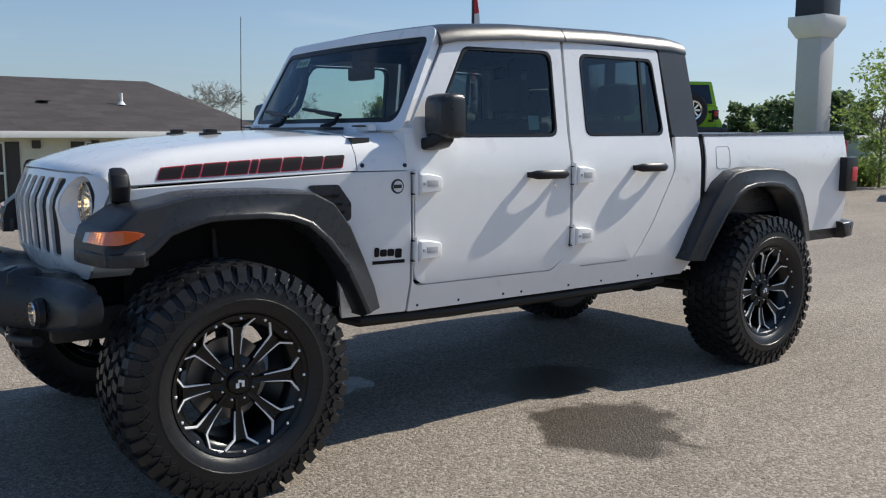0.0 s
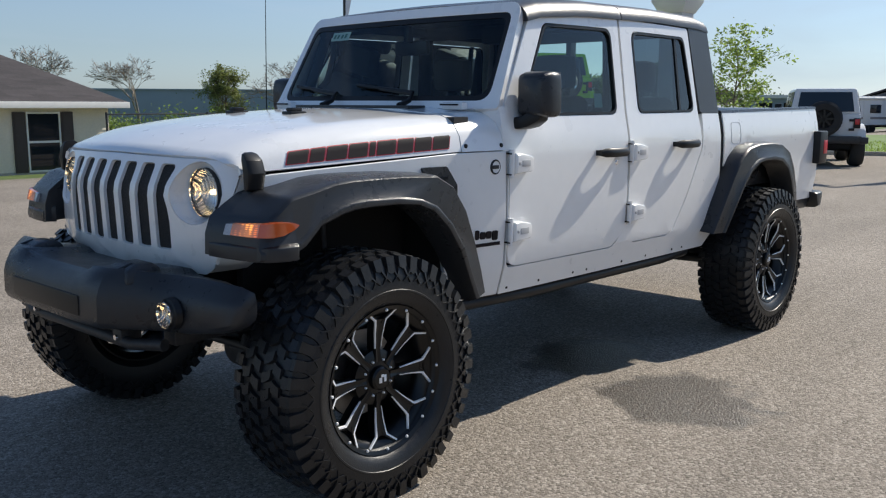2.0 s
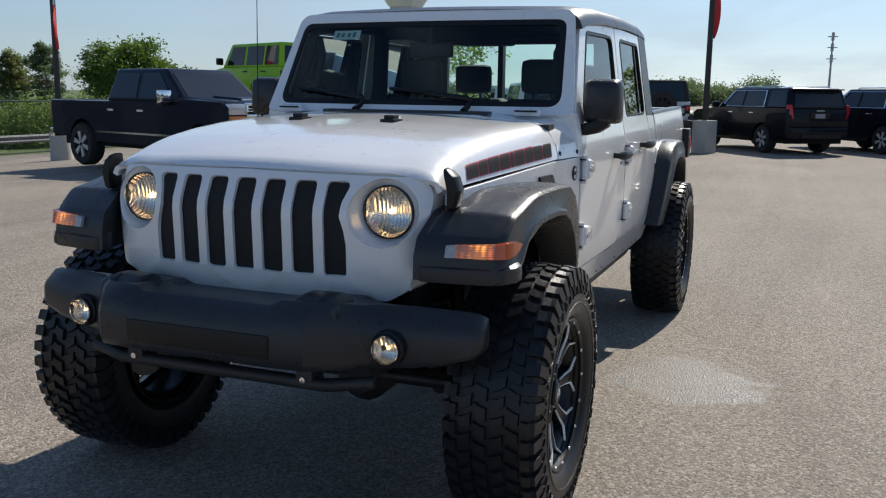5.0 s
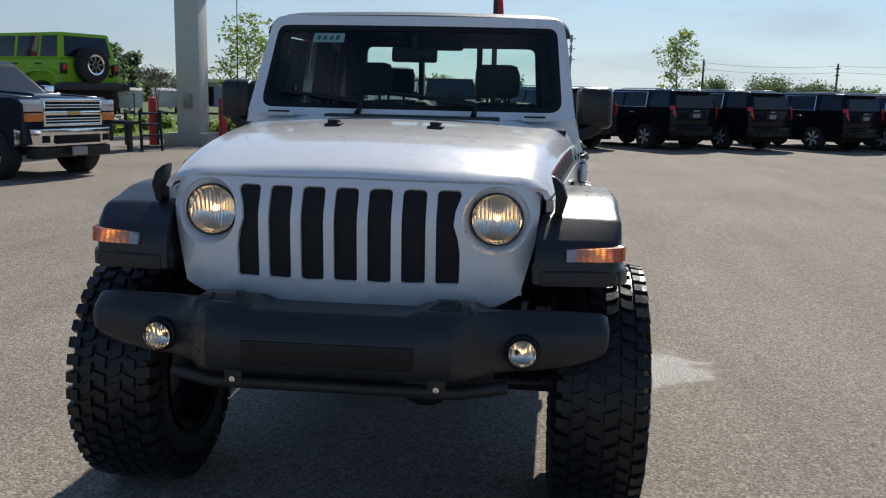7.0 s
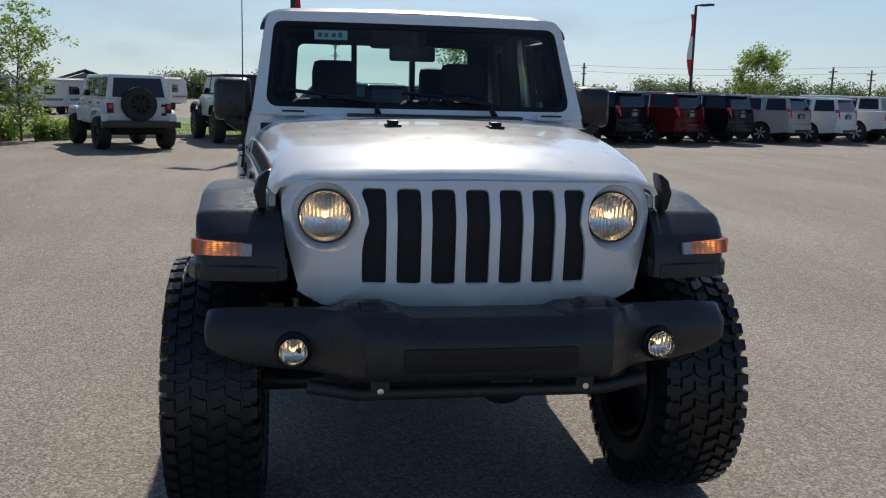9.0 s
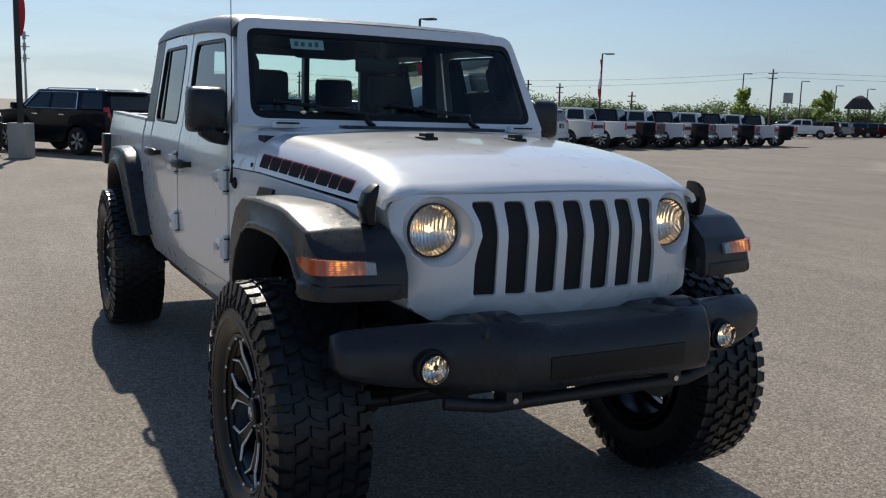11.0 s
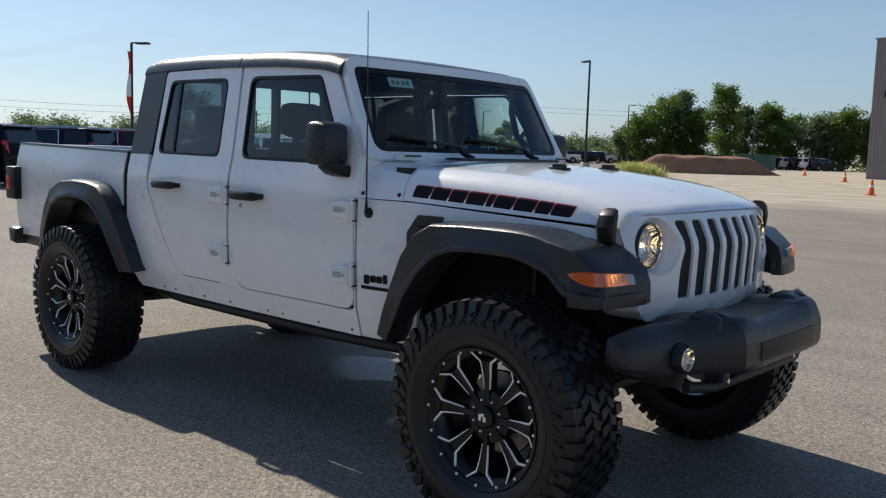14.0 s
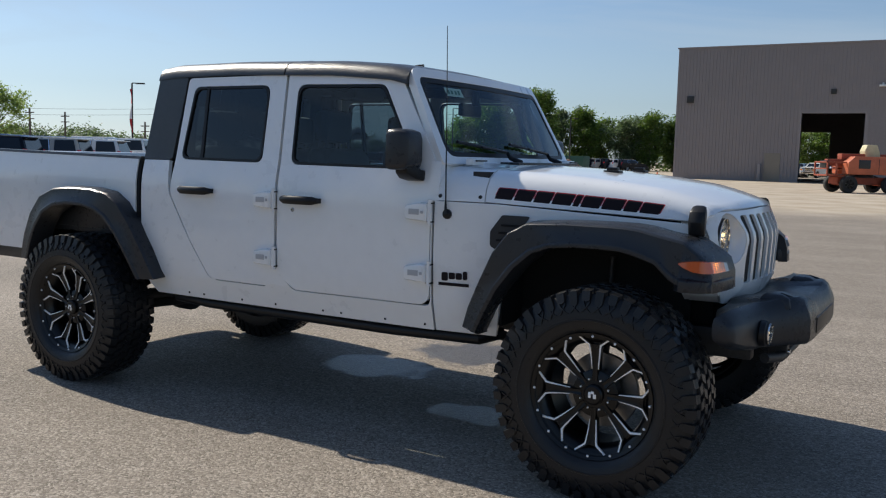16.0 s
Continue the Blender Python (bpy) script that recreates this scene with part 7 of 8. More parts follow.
    part("front_bumper", soften(loft([[(2.62, -1.0, 0.56), (2.78, -1.0, 0.60), (2.80, -1.0, 0.86), (2.62, -1.0, 0.88)], [(2.80, -0.75, 0.54), (2.95, -0.75, 0.58), (2.97, -0.75, 0.86), (2.8, -0.75, 0.88)], [(2.84, 0, 0.54), (3.0, 0, 0.58), (3.02, 0, 0.86), (2.84, 0, 0.88)], [(2.80, 0.75, 0.54), (2.95, 0.75, 0.58), (2.97, 0.75, 0.86), (2.8, 0.75, 0.88)], [(2.62, 1.0, 0.56), (2.78, 1.0, 0.60), (2.80, 1.0, 0.86), (2.62, 1.0, 0.88)]]), 0.02), CHROME, c, "chrome front bumper")
    part("bumper_opening", boxes([((2.95, -0.48, 0.62), (3.028, 0.48, 0.76))], 0.01), SHADE, c)
    part("air_dam", boxes([((2.70, -0.85, 0.38), (2.90, 0.85, 0.56))], 0.03), TRIM, c, "black lower air dam")
    part("plate", boxes([((3.0, -0.16, 0.42), (3.03, 0.16, 0.56))]), PLATE, c, "blank plate")
    part("rear_bumper", boxes([((-3.16, -0.96, 0.55), (-2.98, 0.96, 0.74))], 0.03), CHROME, c, "chrome rear bumper")
    part("tailgate_band", boxes([((-3.035, -0.72, 1.0), (-3.0, 0.72, 1.16))], 0.01), TRIM, c, "dark tailgate band")
    part("hood_scoop", soften(loft([[(1.55, -0.34, 1.38), (1.55, 0.34, 1.38), (1.55, 0.30, 1.47), (1.55, -0.30, 1.47)], [(2.35, -0.38, 1.32), (2.35, 0.38, 1.32), (2.32, 0.34, 1.435), (2.32, -0.34, 1.435)]]), 0.03, 30, 3), body, c, "raised hood scoop")
    part("scoop_grille", boxes([((2.33, -0.28, 1.375), (2.365, 0.28, 1.415))], 0.01), CHROME, c, "chrome scoop grille")
    for s in (1, -1):
        part("hood_shoulder", soften(loft([[(1.30, s * 0.52, 1.36), (1.30, s * 0.94, 1.36), (1.30, s * 0.88, 1.45), (1.30, s * 0.56, 1.455)], [(2.66, s * 0.56, 1.28), (2.66, s * 0.92, 1.28), (2.64, s * 0.88, 1.385), (2.64, s * 0.58, 1.39)]]), 0.03, 30, 3), body, c, "rounded hood shoulder")
    return c


LENSFAR = material("far_lens", (0.6, 0.6, 0.62), 0.1, 0.3, coat=0.8)
AMBERFAR = material("far_amber", (0.7, 0.2, 0.02), 0.2, coat=0.5)
GOLD = material("gold_emblem", (0.6, 0.42, 0.12), 0.3, 0.8)
BLACKPAINT = paint("black_car_paint", (0.006, 0.008, 0.014))
NAVY = paint("navy_car_paint", (0.012, 0.016, 0.03))
MAROON = paint("maroon_car_paint", (0.10, 0.010, 0.015))
SILVER = paint("silver_car_paint", (0.42, 0.41, 0.38))
CARWHITE = paint("white_car_paint", (0.75, 0.75, 0.74))
GREENPAINT = paint("lime_car_paint", (0.30, 0.55, 0.03))
SOFTTOP = material("soft_top", (0.02, 0.02, 0.022), 0.8, vary=0.15, scale=3)


def put(ob, x, y, yaw, z=None):
    """Stand a vehicle with its middle at (x, y), heading yaw degrees left of +y."""
    return pose(x, y, ground_z(x, y) if z is None else z, 0, 0, yaw + 90)


HEAD = 125.0
hx_, hy_ = -math.sin(radians(HEAD)), math.cos(radians(HEAD))


def in_row(ob, y, half=2.6):
    """A place in the row of parked cars, tail towards the lot."""
    return put(ob, -24.6 - 0.34 * (y - 5.7) + hx_ * half, y + hy_ * half, HEAD)


s0 = suv(BLACKPAINT, "black full-size SUV parked nose-out in a row")
s0.matrix_basis = in_row(s0, 5.4)
for y in (2.25, 7.85, 11.0, 15.9):
    copy_thing(s0, in_row(s0, y))
s1 = suv(MAROON, "maroon full-size SUV parked in a row")
s1.matrix_basis = in_row(s1, 13.5)
s2 = suv(SILVER, "silver full-size SUV parked in a row")
s2.matrix_basis = in_row(s2, 18.9)
s3 = suv(CARWHITE, "white full-size SUV parked in a row")
s3.matrix_basis = in_row(s3, 21.5)
p1 = work_pickup(CARWHITE, "white pickup parked in a row of cars")
p1.matrix_basis = in_row(p1, 24.2, 3.0)
for y in (26.9, 32.3, 37.7, 43.2):
    copy_thing(p1, in_row(p1, y, 3.0))
p3 = work_pickup(BLACKPAINT, "black pickup parked in a row of cars")
p3.matrix_basis = in_row(p3, 29.6, 3.0)
for y in (35.0, 40.5, 46.0):
    copy_thing(p3, in_row(p3, y, 3.0))
p2 = work_pickup(NAVY, "dark navy heavy-duty pickup with chrome grille and bumper")
p2.matrix_basis = put(p2, -11.8, -9.95, -16)
j1 = offroader(CARWHITE, CARWHITE, "white four-door off-roader with a hardtop and spare wheel", 0.06, 0.41, CARWHITE)
j1.matrix_basis = put(j1, -21.5, -5.2, 115)
j2 = offroader(CARWHITE, SOFTTOP, "lifted white off-roader with a black soft top", 0.2, 0.46)
j2.matrix_basis = put(j2, -24.9, -2.5, 108)
j3 = offroader(GREENPAINT, GREENPAINT, "lime green off-roader raised on a black display ramp", 0.22, 0.46, GREENPAINT)
j3.matrix_basis = put(j3, -17.5, -11.45, 156, 0.72)

# display ramp under the green car
rp = tagged(new("display_ramp"), "black steel display ramp with ladder ends", "ramp")
rp.matrix_basis = put(rp, -17.5, -11.45, 156)
for s in (1, -1):
    part("track", boxes([((-2.2, s * 0.80 - 0.22, 0.72), (2.2, s * 0.80 + 0.22, 0.80))], 0.01), BLACKSTEEL, rp, "wheel track")
    for x in (-2.1, -0.7, 0.7, 2.1):
        part("leg", boxes([((x - 0.05, s * 0.80 - 0.05, 0.0), (x + 0.05, s * 0.80 + 0.05, 0.72))]), BLACKSTEEL, rp)
fr = tagged(new("ladder_frame"), "black steel ladder frame beside the sign pillar", "frame")
fr.matrix_basis = pose(-18.1, -9.0, -0.01, 0, 0, 30)
for y in (-0.24, 0.24):
    part("stile", tube([(0.30, y, 0.0), (0.0, y, 0.98)], 0.04, 6), BLACKSTEEL, fr)
for k in range(4):
    part("rung", tube([(0.27 - 0.083 * k, -0.24, 0.1 + 0.27 * k), (0.27 - 0.083 * k, 0.24, 0.1 + 0.27 * k)], 0.03, 6), BLACKSTEEL, fr)
part("arm", boxes([((-2.2, -0.45, 0.88), (0.0, -0.37, 0.96)), ((-2.2, 0.37, 0.88), (0.0, 0.45, 0.96)), ((-2.2, -0.45, 0.0), (-2.12, -0.37, 0.9)), ((-2.2, 0.37, 0.0), (-2.12, 0.45, 0.9))]), BLACKSTEEL, fr)

# sign pillar with bollards
py = tagged(new("sign_pillar"), "tall pale clad sign pillar on a concrete plinth with a dark sign", "sign")
py.location = (-20.8, -8.95, ground_z(-20.8, -8.95))
part("plinth", boxes([((-0.62, -0.62, -0.1), (0.62, 0.62, 0.32))], 0.03), CONCRETE, py, "concrete plinth")
part("shaft", boxes([((-0.33, -0.33, 0.3), (0.33, 0.33, 4.0))], 0.01), PYLON, py, "pale clad shaft")
part("capital", soften(loft([[(-k, -k, z), (k, -k, z), (k, k, z), (-k, k, z)] for k, z in ((0.36, 3.95), (0.52, 4.25), (0.52, 4.5), (0.40, 4.52))]), 0.01), TRIMWHITE, py, "flared capital")
part("sign_board", boxes([((-0.40, -0.40, 4.52), (0.40, 0.40, 7.2))], 0.02), material("sign_dark", (0.02, 0.03, 0.05), 0.3), py, "dark sign board")
part("meter_box", boxes([((0.33, -0.1, 1.0), (0.43, 0.12, 1.4))], 0.01), GALV, py)
b0 = tagged(new("bollard"), "red painted steel bollard", "bollard", "bollards at the sign")
part("post", lathe([(0.0, 1.32), (0.09, 1.28), (0.11, 1.22), (0.11, -0.1)], 16, "z"), REDPAINT, b0)
b0.matrix_basis = pose(-20.4, -9.95, ground_z(0, -9.95))
copy_thing(b0, pose(-21.2, -8.25, 0))
def camper(x, y, yaw, length, label):
    """A travel trailer: rounded white box, windows, door, awning and wheels."""
    c = tagged(new("camper_trailer"), label, "trailer", "parked camper trailers")
    c.matrix_basis = pose(x, y, ground_z(x, y), 0, 0, yaw)
    h = length / 2
    prof = [(-h, 0.55), (-h - 0.05, 1.3), (-h + 0.15, 2.35), (-h + 0.4, 2.45), (h - 0.7, 2.45), (h - 0.1, 2.2), (h + 0.1, 1.3), (h - 0.1, 0.55)]
    b = shell("body", prof, 1.15, CARWHITE, c, "white camper body", tuck=0.08)
    part("stripe", boxes([((-h, -1.165, 0.95), (h - 0.1, 1.165, 1.10))]), METALWALL, c, "taupe stripe")
    for s in (1, -1):
        for xw in (-h * 0.6, h * 0.25):
            part("window", boxes([((xw - 0.45, min(s * 1.15, s * 1.175), 1.35), (xw + 0.45, max(s * 1.15, s * 1.175), 1.90))], 0.01), DARKGLASS, c, "dark window")
        part("door", boxes([((-0.35, min(s * 1.15, s * 1.17), 0.65), (0.25, max(s * 1.15, s * 1.17), 2.1))], 0.01), TRIMWHITE, c)
        part("awning", tube([(-h * 0.7, s * 1.2, 2.3), (h * 0.6, s * 1.2, 2.3)], 0.07, 8), TRIMWHITE, c)
        for xw in (-0.45, 0.45):
            road_wheel(c, xw, s * 1.02, 0.34, 0.22, s, False)
    part("end_window", boxes([((-h - 0.06, -0.6, 1.4), (-h + 0.04, 0.6, 1.95))], 0.02), DARKGLASS, c, "dark end window")
    part("tow_bar", boxes([((h, -0.08, 0.45), (h + 1.1, 0.08, 0.55))]), BLACKSTEEL, c)


house()
chain_fence()
guard_rail()


# ---- planting ----
tree(-23.0, -8.15, 3.45, 1.15, 3, LEAFLIGHT, BARK, 0.062, 120, 26, 0.040, 0.08, "young tree with sparse light green leaves", "young trees")
tree(-39.0, 6.85, 4.5, 1.15, 5, LEAFLIGHT, BARK, 0.075, 75, 26, 0.05, 0.35, "young tree with sparse light green leaves", "young trees")
tree(-45.9, 25.9, 4.4, 1.6, 8, LEAFLIGHT, BARK, 0.085, 110, 44, 0.06, 0.30, "young tree with sparse light green leaves", "young trees")


def far(yaw, rng, ox=2.0, oy=0.0):
    a = radians(yaw)
    return ox - math.sin(a) * rng, oy + math.cos(a) * rng


x, y = far(113.7, 88, 3.3, 0.6)
bare_tree(x, y, 4.6, 31, 0.6, "small bare grey tree beyond the lawn")
# round trees behind the lawn
for i, (yaw, rng, h, c) in enumerate(((124.2, 88, 5.0, 1.5), (122.8, 92, 5.2, 1.7), (121.6, 86, 5.6, 1.9), (119.0, 88, 5.8, 1.9), (117.6, 92, 5.2, 1.5))):
    x, y = far(yaw, rng, 1.58, 3.87)
    tree(x, y, h, c, 140 + i, LEAFDARK, BARK, 0.24, 60, 40, 0.12, 0.2, "round green tree behind the lawn", "trees behind the lawn", clump=0.32)
for i, (yaw, rng, h, c) in enumerate(((131.0, 74, 5.3, 2.2), (130.0, 70, 5.2, 2.1), (129.0, 72, 4.4, 1.8), (128.2, 70, 3.7, 1.5))):
    x, y = far(yaw, rng, 3.16, 1.17)
    tree(x, y, h, c, 170 + i, LEAF, BARK, 0.13, 150, 170, 0.14, 0.12, "full green tree beyond the lawn", "trees behind the lawn", clump=0.36)
# bare and leafing trees beyond the house
for i, (yaw, rng, h, c, lf, per) in enumerate(((160.5, 100, 9.0, 3.6, BROWNLEAF, 8), (156.0, 105, 9.5, 3.8, BROWNLEAF, 10), (150.7, 108, 9.0, 3.2, BROWNLEAF, 11), (145.5, 105, 7.1, 2.6, BROWNLEAF, 40), (142.2, 104, 8.8, 2.8, BROWNLEAF, 11), (140.7, 110, 7.0, 1.7, BROWNLEAF, 60), (139.0, 106, 8.0, 2.3, BROWNLEAF, 12), (137.7, 108, 7.2, 1.9, BROWNLEAF, 60), (135.9, 104, 8.0, 1.9, LEAFDARK, 44), (133.0, 108, 7.6, 2.2, LEAFDARK, 30), (131.4, 110, 6.6, 2.2, LEAFDARK, 40))):
    x, y = far(yaw, rng, 2.6, 2.5)
    if per < 13:
        bare_tree(x, y, h, 20 + i, 0.5, "distant bare grey tree with fine twigs", "trees beyond the house")
        continue
    tree(x, y, h, c, 20 + i, lf, BARK, 0.13, 120, int(per * 1.7), 0.15, 0.25, "distant round spring tree in young leaf", "trees beyond the house", 4, 0.22)
HEDGE = foliage("hedge_leaves", (0.13, 0.185, 0.05), 0.3, 0.8, 0.35)
woods([(*far(y, 100), 6, 2.6 + 0.7 * math.sin(y * 3.3)) for y in np.arange(122, 139, 2.6)], 3, "far_thicket", "distant green thicket", LEAFDARK, 0.45, 48)
woods([(x, -27.7 - 0.9 * math.sin(x * 1.7), 3.0, 2.0 + 0.22 * math.sin(x * 1.3)) for x in np.arange(-46, -11.5, 1.5)], 4, "hedge", "sunlit green shrubs behind the fence", HEDGE, 0.062, 1200)
woods([(x, -14.6, 1.6, 0.7) for x in np.arange(-33, -26, 1.9)], 14, "shrub_bed", "green shrubs along the lawn", LEAFLIGHT, 0.14, 110)
woods([(-23.6, -8.6, 1.0, 0.75), (-23.2, -7.6, 1.2, 0.6), (-22.9, -8.9, 0.8, 0.6), (-24.2, -7.4, 1.3, 0.7), (-24.4, -9.6, 1.4, 0.6)], 15, "base_shrubs", "light green shrubs round the foot of a young tree", LEAFLIGHT, 0.055, 420)
# low woods on the horizon ahead
rnd = random.Random(11)
woods([(*far(y, 240), 13, rnd.uniform(5.0, 8.0)) for y in (120, 117, 114, 112, 98, 96, 94, 92, 79.5, 76, 74.5, 73, 71, 68, 66, 64, 62, 60, 57, 54, 51, 48, 45, 43, 41, 39, 37, 35, 33)], 6, "far_woods", "low distant woods on the horizon", LEAFDARK, 0.34, 330)
# tall trees by the dirt yard
for i, (yaw, rng, h, c) in enumerate(((30.6, 150, 4.6, 3.0), (29.7, 147, 7.2, 3.6), (28.5, 150, 10.0, 4.0), (27.5, 152, 11.4, 3.4), (26.5, 150, 8.2, 3.2), (24.8, 142, 12.2, 3.0), (23.8, 150, 9.0, 2.8), (22.2, 150, 9.4, 3.4), (21.1, 155, 7.8, 3.2), (19.5, 150, 7.6, 3.6), (18.1, 150, 8.4, 3.6), (16.6, 152, 7.8, 3.6), (15.2, 150, 7.6, 3.4))):
    x, y = far(yaw, rng, 1.9, -3.8)
    tree(x, y, h, c * 0.85, 60 + i, LEAF if i % 3 else LEAFDARK, BARK, 0.21, 100, 95, 0.2, 0.10, "tall dark green tree by the dirt yard", "trees by the dirt yard", clump=0.34)
woods([(*far(y, 156, 1.9, -3.8), 6, 2.8 + 1.2 * math.sin(y * 2)) for y in np.arange(12, 34, 2.2)], 7, "yard_thicket", "dark green thicket behind the dirt yard", LEAFDARK, 0.32, 110)
# tall weeds round the pole's footing: bent blades in tufts
rw = random.Random(8)
bm = bmesh.new()
for yw, hh, n in ((34.0, 0.45, 140), (33.0, 0.55, 260), (32.4, 0.85, 700), (31.9, 1.05, 900), (31.4, 1.1, 1000), (30.9, 1.1, 1000), (30.4, 1.0, 900), (29.9, 0.7, 500)):
    cx, cy = far(yw, 57, 2.66, -2.44)
    for _ in range(n):
        x, y = cx + rw.gauss(0, 0.30), cy + rw.gauss(0, 0.55)
        h, a, w = hh * rw.uniform(0.5, 1.1), rw.uniform(0, 6.28), 0.012
        bend = h * rw.uniform(0.1, 0.5)
        dx, dy = math.cos(a), math.sin(a)
        z = ground_z(x, y)
        v = [bm.verts.new(p) for p in ((x - dy * w, y + dx * w, z), (x + dy * w, y - dx * w, z), (x + dx * bend * 0.35 + dy * w, y + dy * bend * 0.35 - dx * w, z + h * 0.6), (x + dx * bend * 0.35 - dy * w, y + dy * bend * 0.35 + dx * w, z + h * 0.6), (x + dx * bend, y + dy * bend, z + h))]
        bm.faces.new(v[:4])
        bm.faces.new((v[3], v[2], v[4]))
tagged(part("weeds", bm, LEAFYELLOW), "tall yellow-green weeds at the pole", "weeds", kind="stuff")

# ---- lawn strip with its kerb, beyond the parked off-roaders ----
TURF = material("turf", (0.13, 0.20, 0.045), 0.9, vary=0.3, scale=0.9, bump=1.0, grain=30)
bm = bmesh.new()
rings = []
for y in np.arange(-15.0, -1.9, 1.0):
    xe = -25.5 - 0.33 * (y + 6)
    z = ground_z(xe, y)
    rings.append([(xe, y, z - 0.05), (xe, y, z + 0.07), (xe - 4, y, z + 0.10), (-44, y, z + 0.10), (-44, y, z - 0.05)])
bm.free()
tagged(part("lawn", loft(rings), TURF), "mown green lawn strip behind a kerb", "lawn", kind="structure")
rings = []
for y in np.arange(-15.0, -1.9, 1.0):
    xe = -25.35 - 0.33 * (y + 6)
    z = ground_z(xe, y)
    rings.append([(xe, y, z - 0.05), (xe, y, z + 0.10), (xe - 0.02, y, z + 0.12), (xe - 0.14, y, z + 0.12), (xe - 0.14, y, z - 0.05)])
tagged(part("kerb", loft(rings), CONCRETE), "pale concrete kerb along the lawn", "kerb", kind="structure")
rg = random.Random(77)
bm = bmesh.new()
for _ in range(5000):
    y = rg.uniform(-14.6, -2.2)
    x = -25.7 - 0.33 * (y + 6) - rg.uniform(0, 9) ** 1.0
    z = ground_z(x, y) + 0.07
    a, h = rg.uniform(0, 6.28), rg.uniform(0.04, 0.12)
    dx, dy = math.cos(a) * 0.03, math.sin(a) * 0.03
    bm.faces.new([bm.verts.new(p) for p in ((x - dx, y - dy, z), (x + dx, y + dy, z), (x + rg.uniform(-0.04, 0.04), y + rg.uniform(-0.04, 0.04), z + h))])
tagged(part("grass", bm, LEAFLIGHT), "short green grass blades of the lawn", "grass", kind="stuff")

# ---- dirt heap ----
bm = bmesh.new()
N = 44
hx0, hy0 = far(26.0, 86, 1.96, -3.8)
vs = []
for j in range(N // 2 + 1):
    row = []
    for i in range(N + 1):
        u, v = i / N * 2 - 1, j / (N // 2) * 2 - 1
        e = max(0, 1 - u * u) * max(0, 1 - v * v)
        z = 1.75 * min(1.0, 1.7 * e ** 0.8) * (0.92 + 0.10 * noise.noise(Vector((u * 2.5, v * 2, 0.3)))) + 0.10 * noise.noise(Vector((u * 14, v * 9, 1.0))) * e ** 0.5 - 0.05
        row.append(bm.verts.new((hx0 + u * 4.3 + v * 1.5, hy0 + v * 3.2 + u * 2.1, z)))
    vs.append(row)
for a, b in zip(vs, vs[1:]):
    for i in range(N):
        bm.faces.new((a[i], a[i + 1], b[i + 1], b[i]))
tagged(part("soil_mound", bm, material("soil", (0.25, 0.14, 0.085), 0.95, vary=0.3, scale=0.8, bump=0.8, grain=6), None, "", 80), "mound of reddish-brown dug soil on the yard", "soil mound")

# ---- light poles ----
light_pole(-22.7, -0.70, 7.4, True, 150, True, True)
light_pole(-15.6, -16.8, 7.0, True, 60)
light_pole(-39.2, 18.8, 6.2, True, -60)
light_pole(-53.9, 41.9, 6.4, True, -60)
light_pole(-30.5, 46.1, 7.5, False, 60, True, True)
for yaw, rng, h in ((43.48, 110, 7.0), (40.26, 125, 6.9), (38.4, 135, 6.8), (36.74, 140, 6.6), (31.14, 118, 7.9), (23.6, 115, 6.8)):
    x, y = far(yaw, rng, 2.57, -2.75)
    light_pole(x, y, h, False, yaw - 90, False)
for yaw, rng, h in ((42.29, 150, 9.8), (79.0, 120, 6.6), (71.5, 125, 6.4), (57.0, 130, 6.5), (55.0, 140, 6.5), (50.5, 140, 5.5)):
    x, y = far(yaw, rng, 2.6, -1.5)
    u = tagged(new("utility_pole"), "weathered wooden utility pole with cross arms", "utility pole", "utility poles")
    u.location = (x, y, 0)
    part("pole", tube([(0, 0, -0.2), (0, 0, h)], [0.17, 0.12], 8), WOODPOLE, u)
    part("cross_arm", boxes([((-0.9, -0.06, h - 0.7), (0.9, 0.06, h - 0.55)), ((-0.9, -0.06, h - 1.5), (0.9, 0.06, h - 1.38))]), WOODPOLE, u)
wires = [far(79.0, 120, 2.6, -1.5), far(71.5, 125, 2.6, -1.5), far(57.0, 130, 2.6, -1.5), far(42.29, 150, 2.6, -1.5), far(20.0, 190, 2.6, -1.5)]
hs = [6.2, 6.1, 6.4, 9.4, 10.0]
for k in (0.0, 0.8):
    pts = []
    for (a, b), (za, zb) in zip(zip(wires, wires[1:]), zip(hs, hs[1:])):
        for i in range(8):
            t = i / 8
            pts.append((a[0] + (b[0] - a[0]) * t, a[1] + (b[1] - a[1]) * t, za + (zb - za) * t - k - 3.0 * t * (1 - t) * 0.5))
    tagged(part("overhead_wire", tube(pts, 0.022, 4), BLACKSTEEL), "thin overhead utility wire", "wire", "overhead wires")
# radio mast
x, y = far(88.3, 150, 3.2, 1.1)
rm = tagged(new("radio_mast"), "slim steel radio mast with antennas", "mast")
rm.location = (x, y, 0)
part("mast", tube([(0, 0, 0), (0, 0, 11.5)], [0.22, 0.1], 6), GALV, rm)
for z in (7.5, 9.2, 10.8):
    part("antenna_ring", boxes([((-0.7, -0.7, z), (0.7, 0.7, z + 0.08)), ((-0.75, -0.2, z - 0.5), (-0.6, 0.2, z + 0.6)), ((0.6, -0.2, z - 0.5), (0.75, 0.2, z + 0.6))]), GALV, rm)

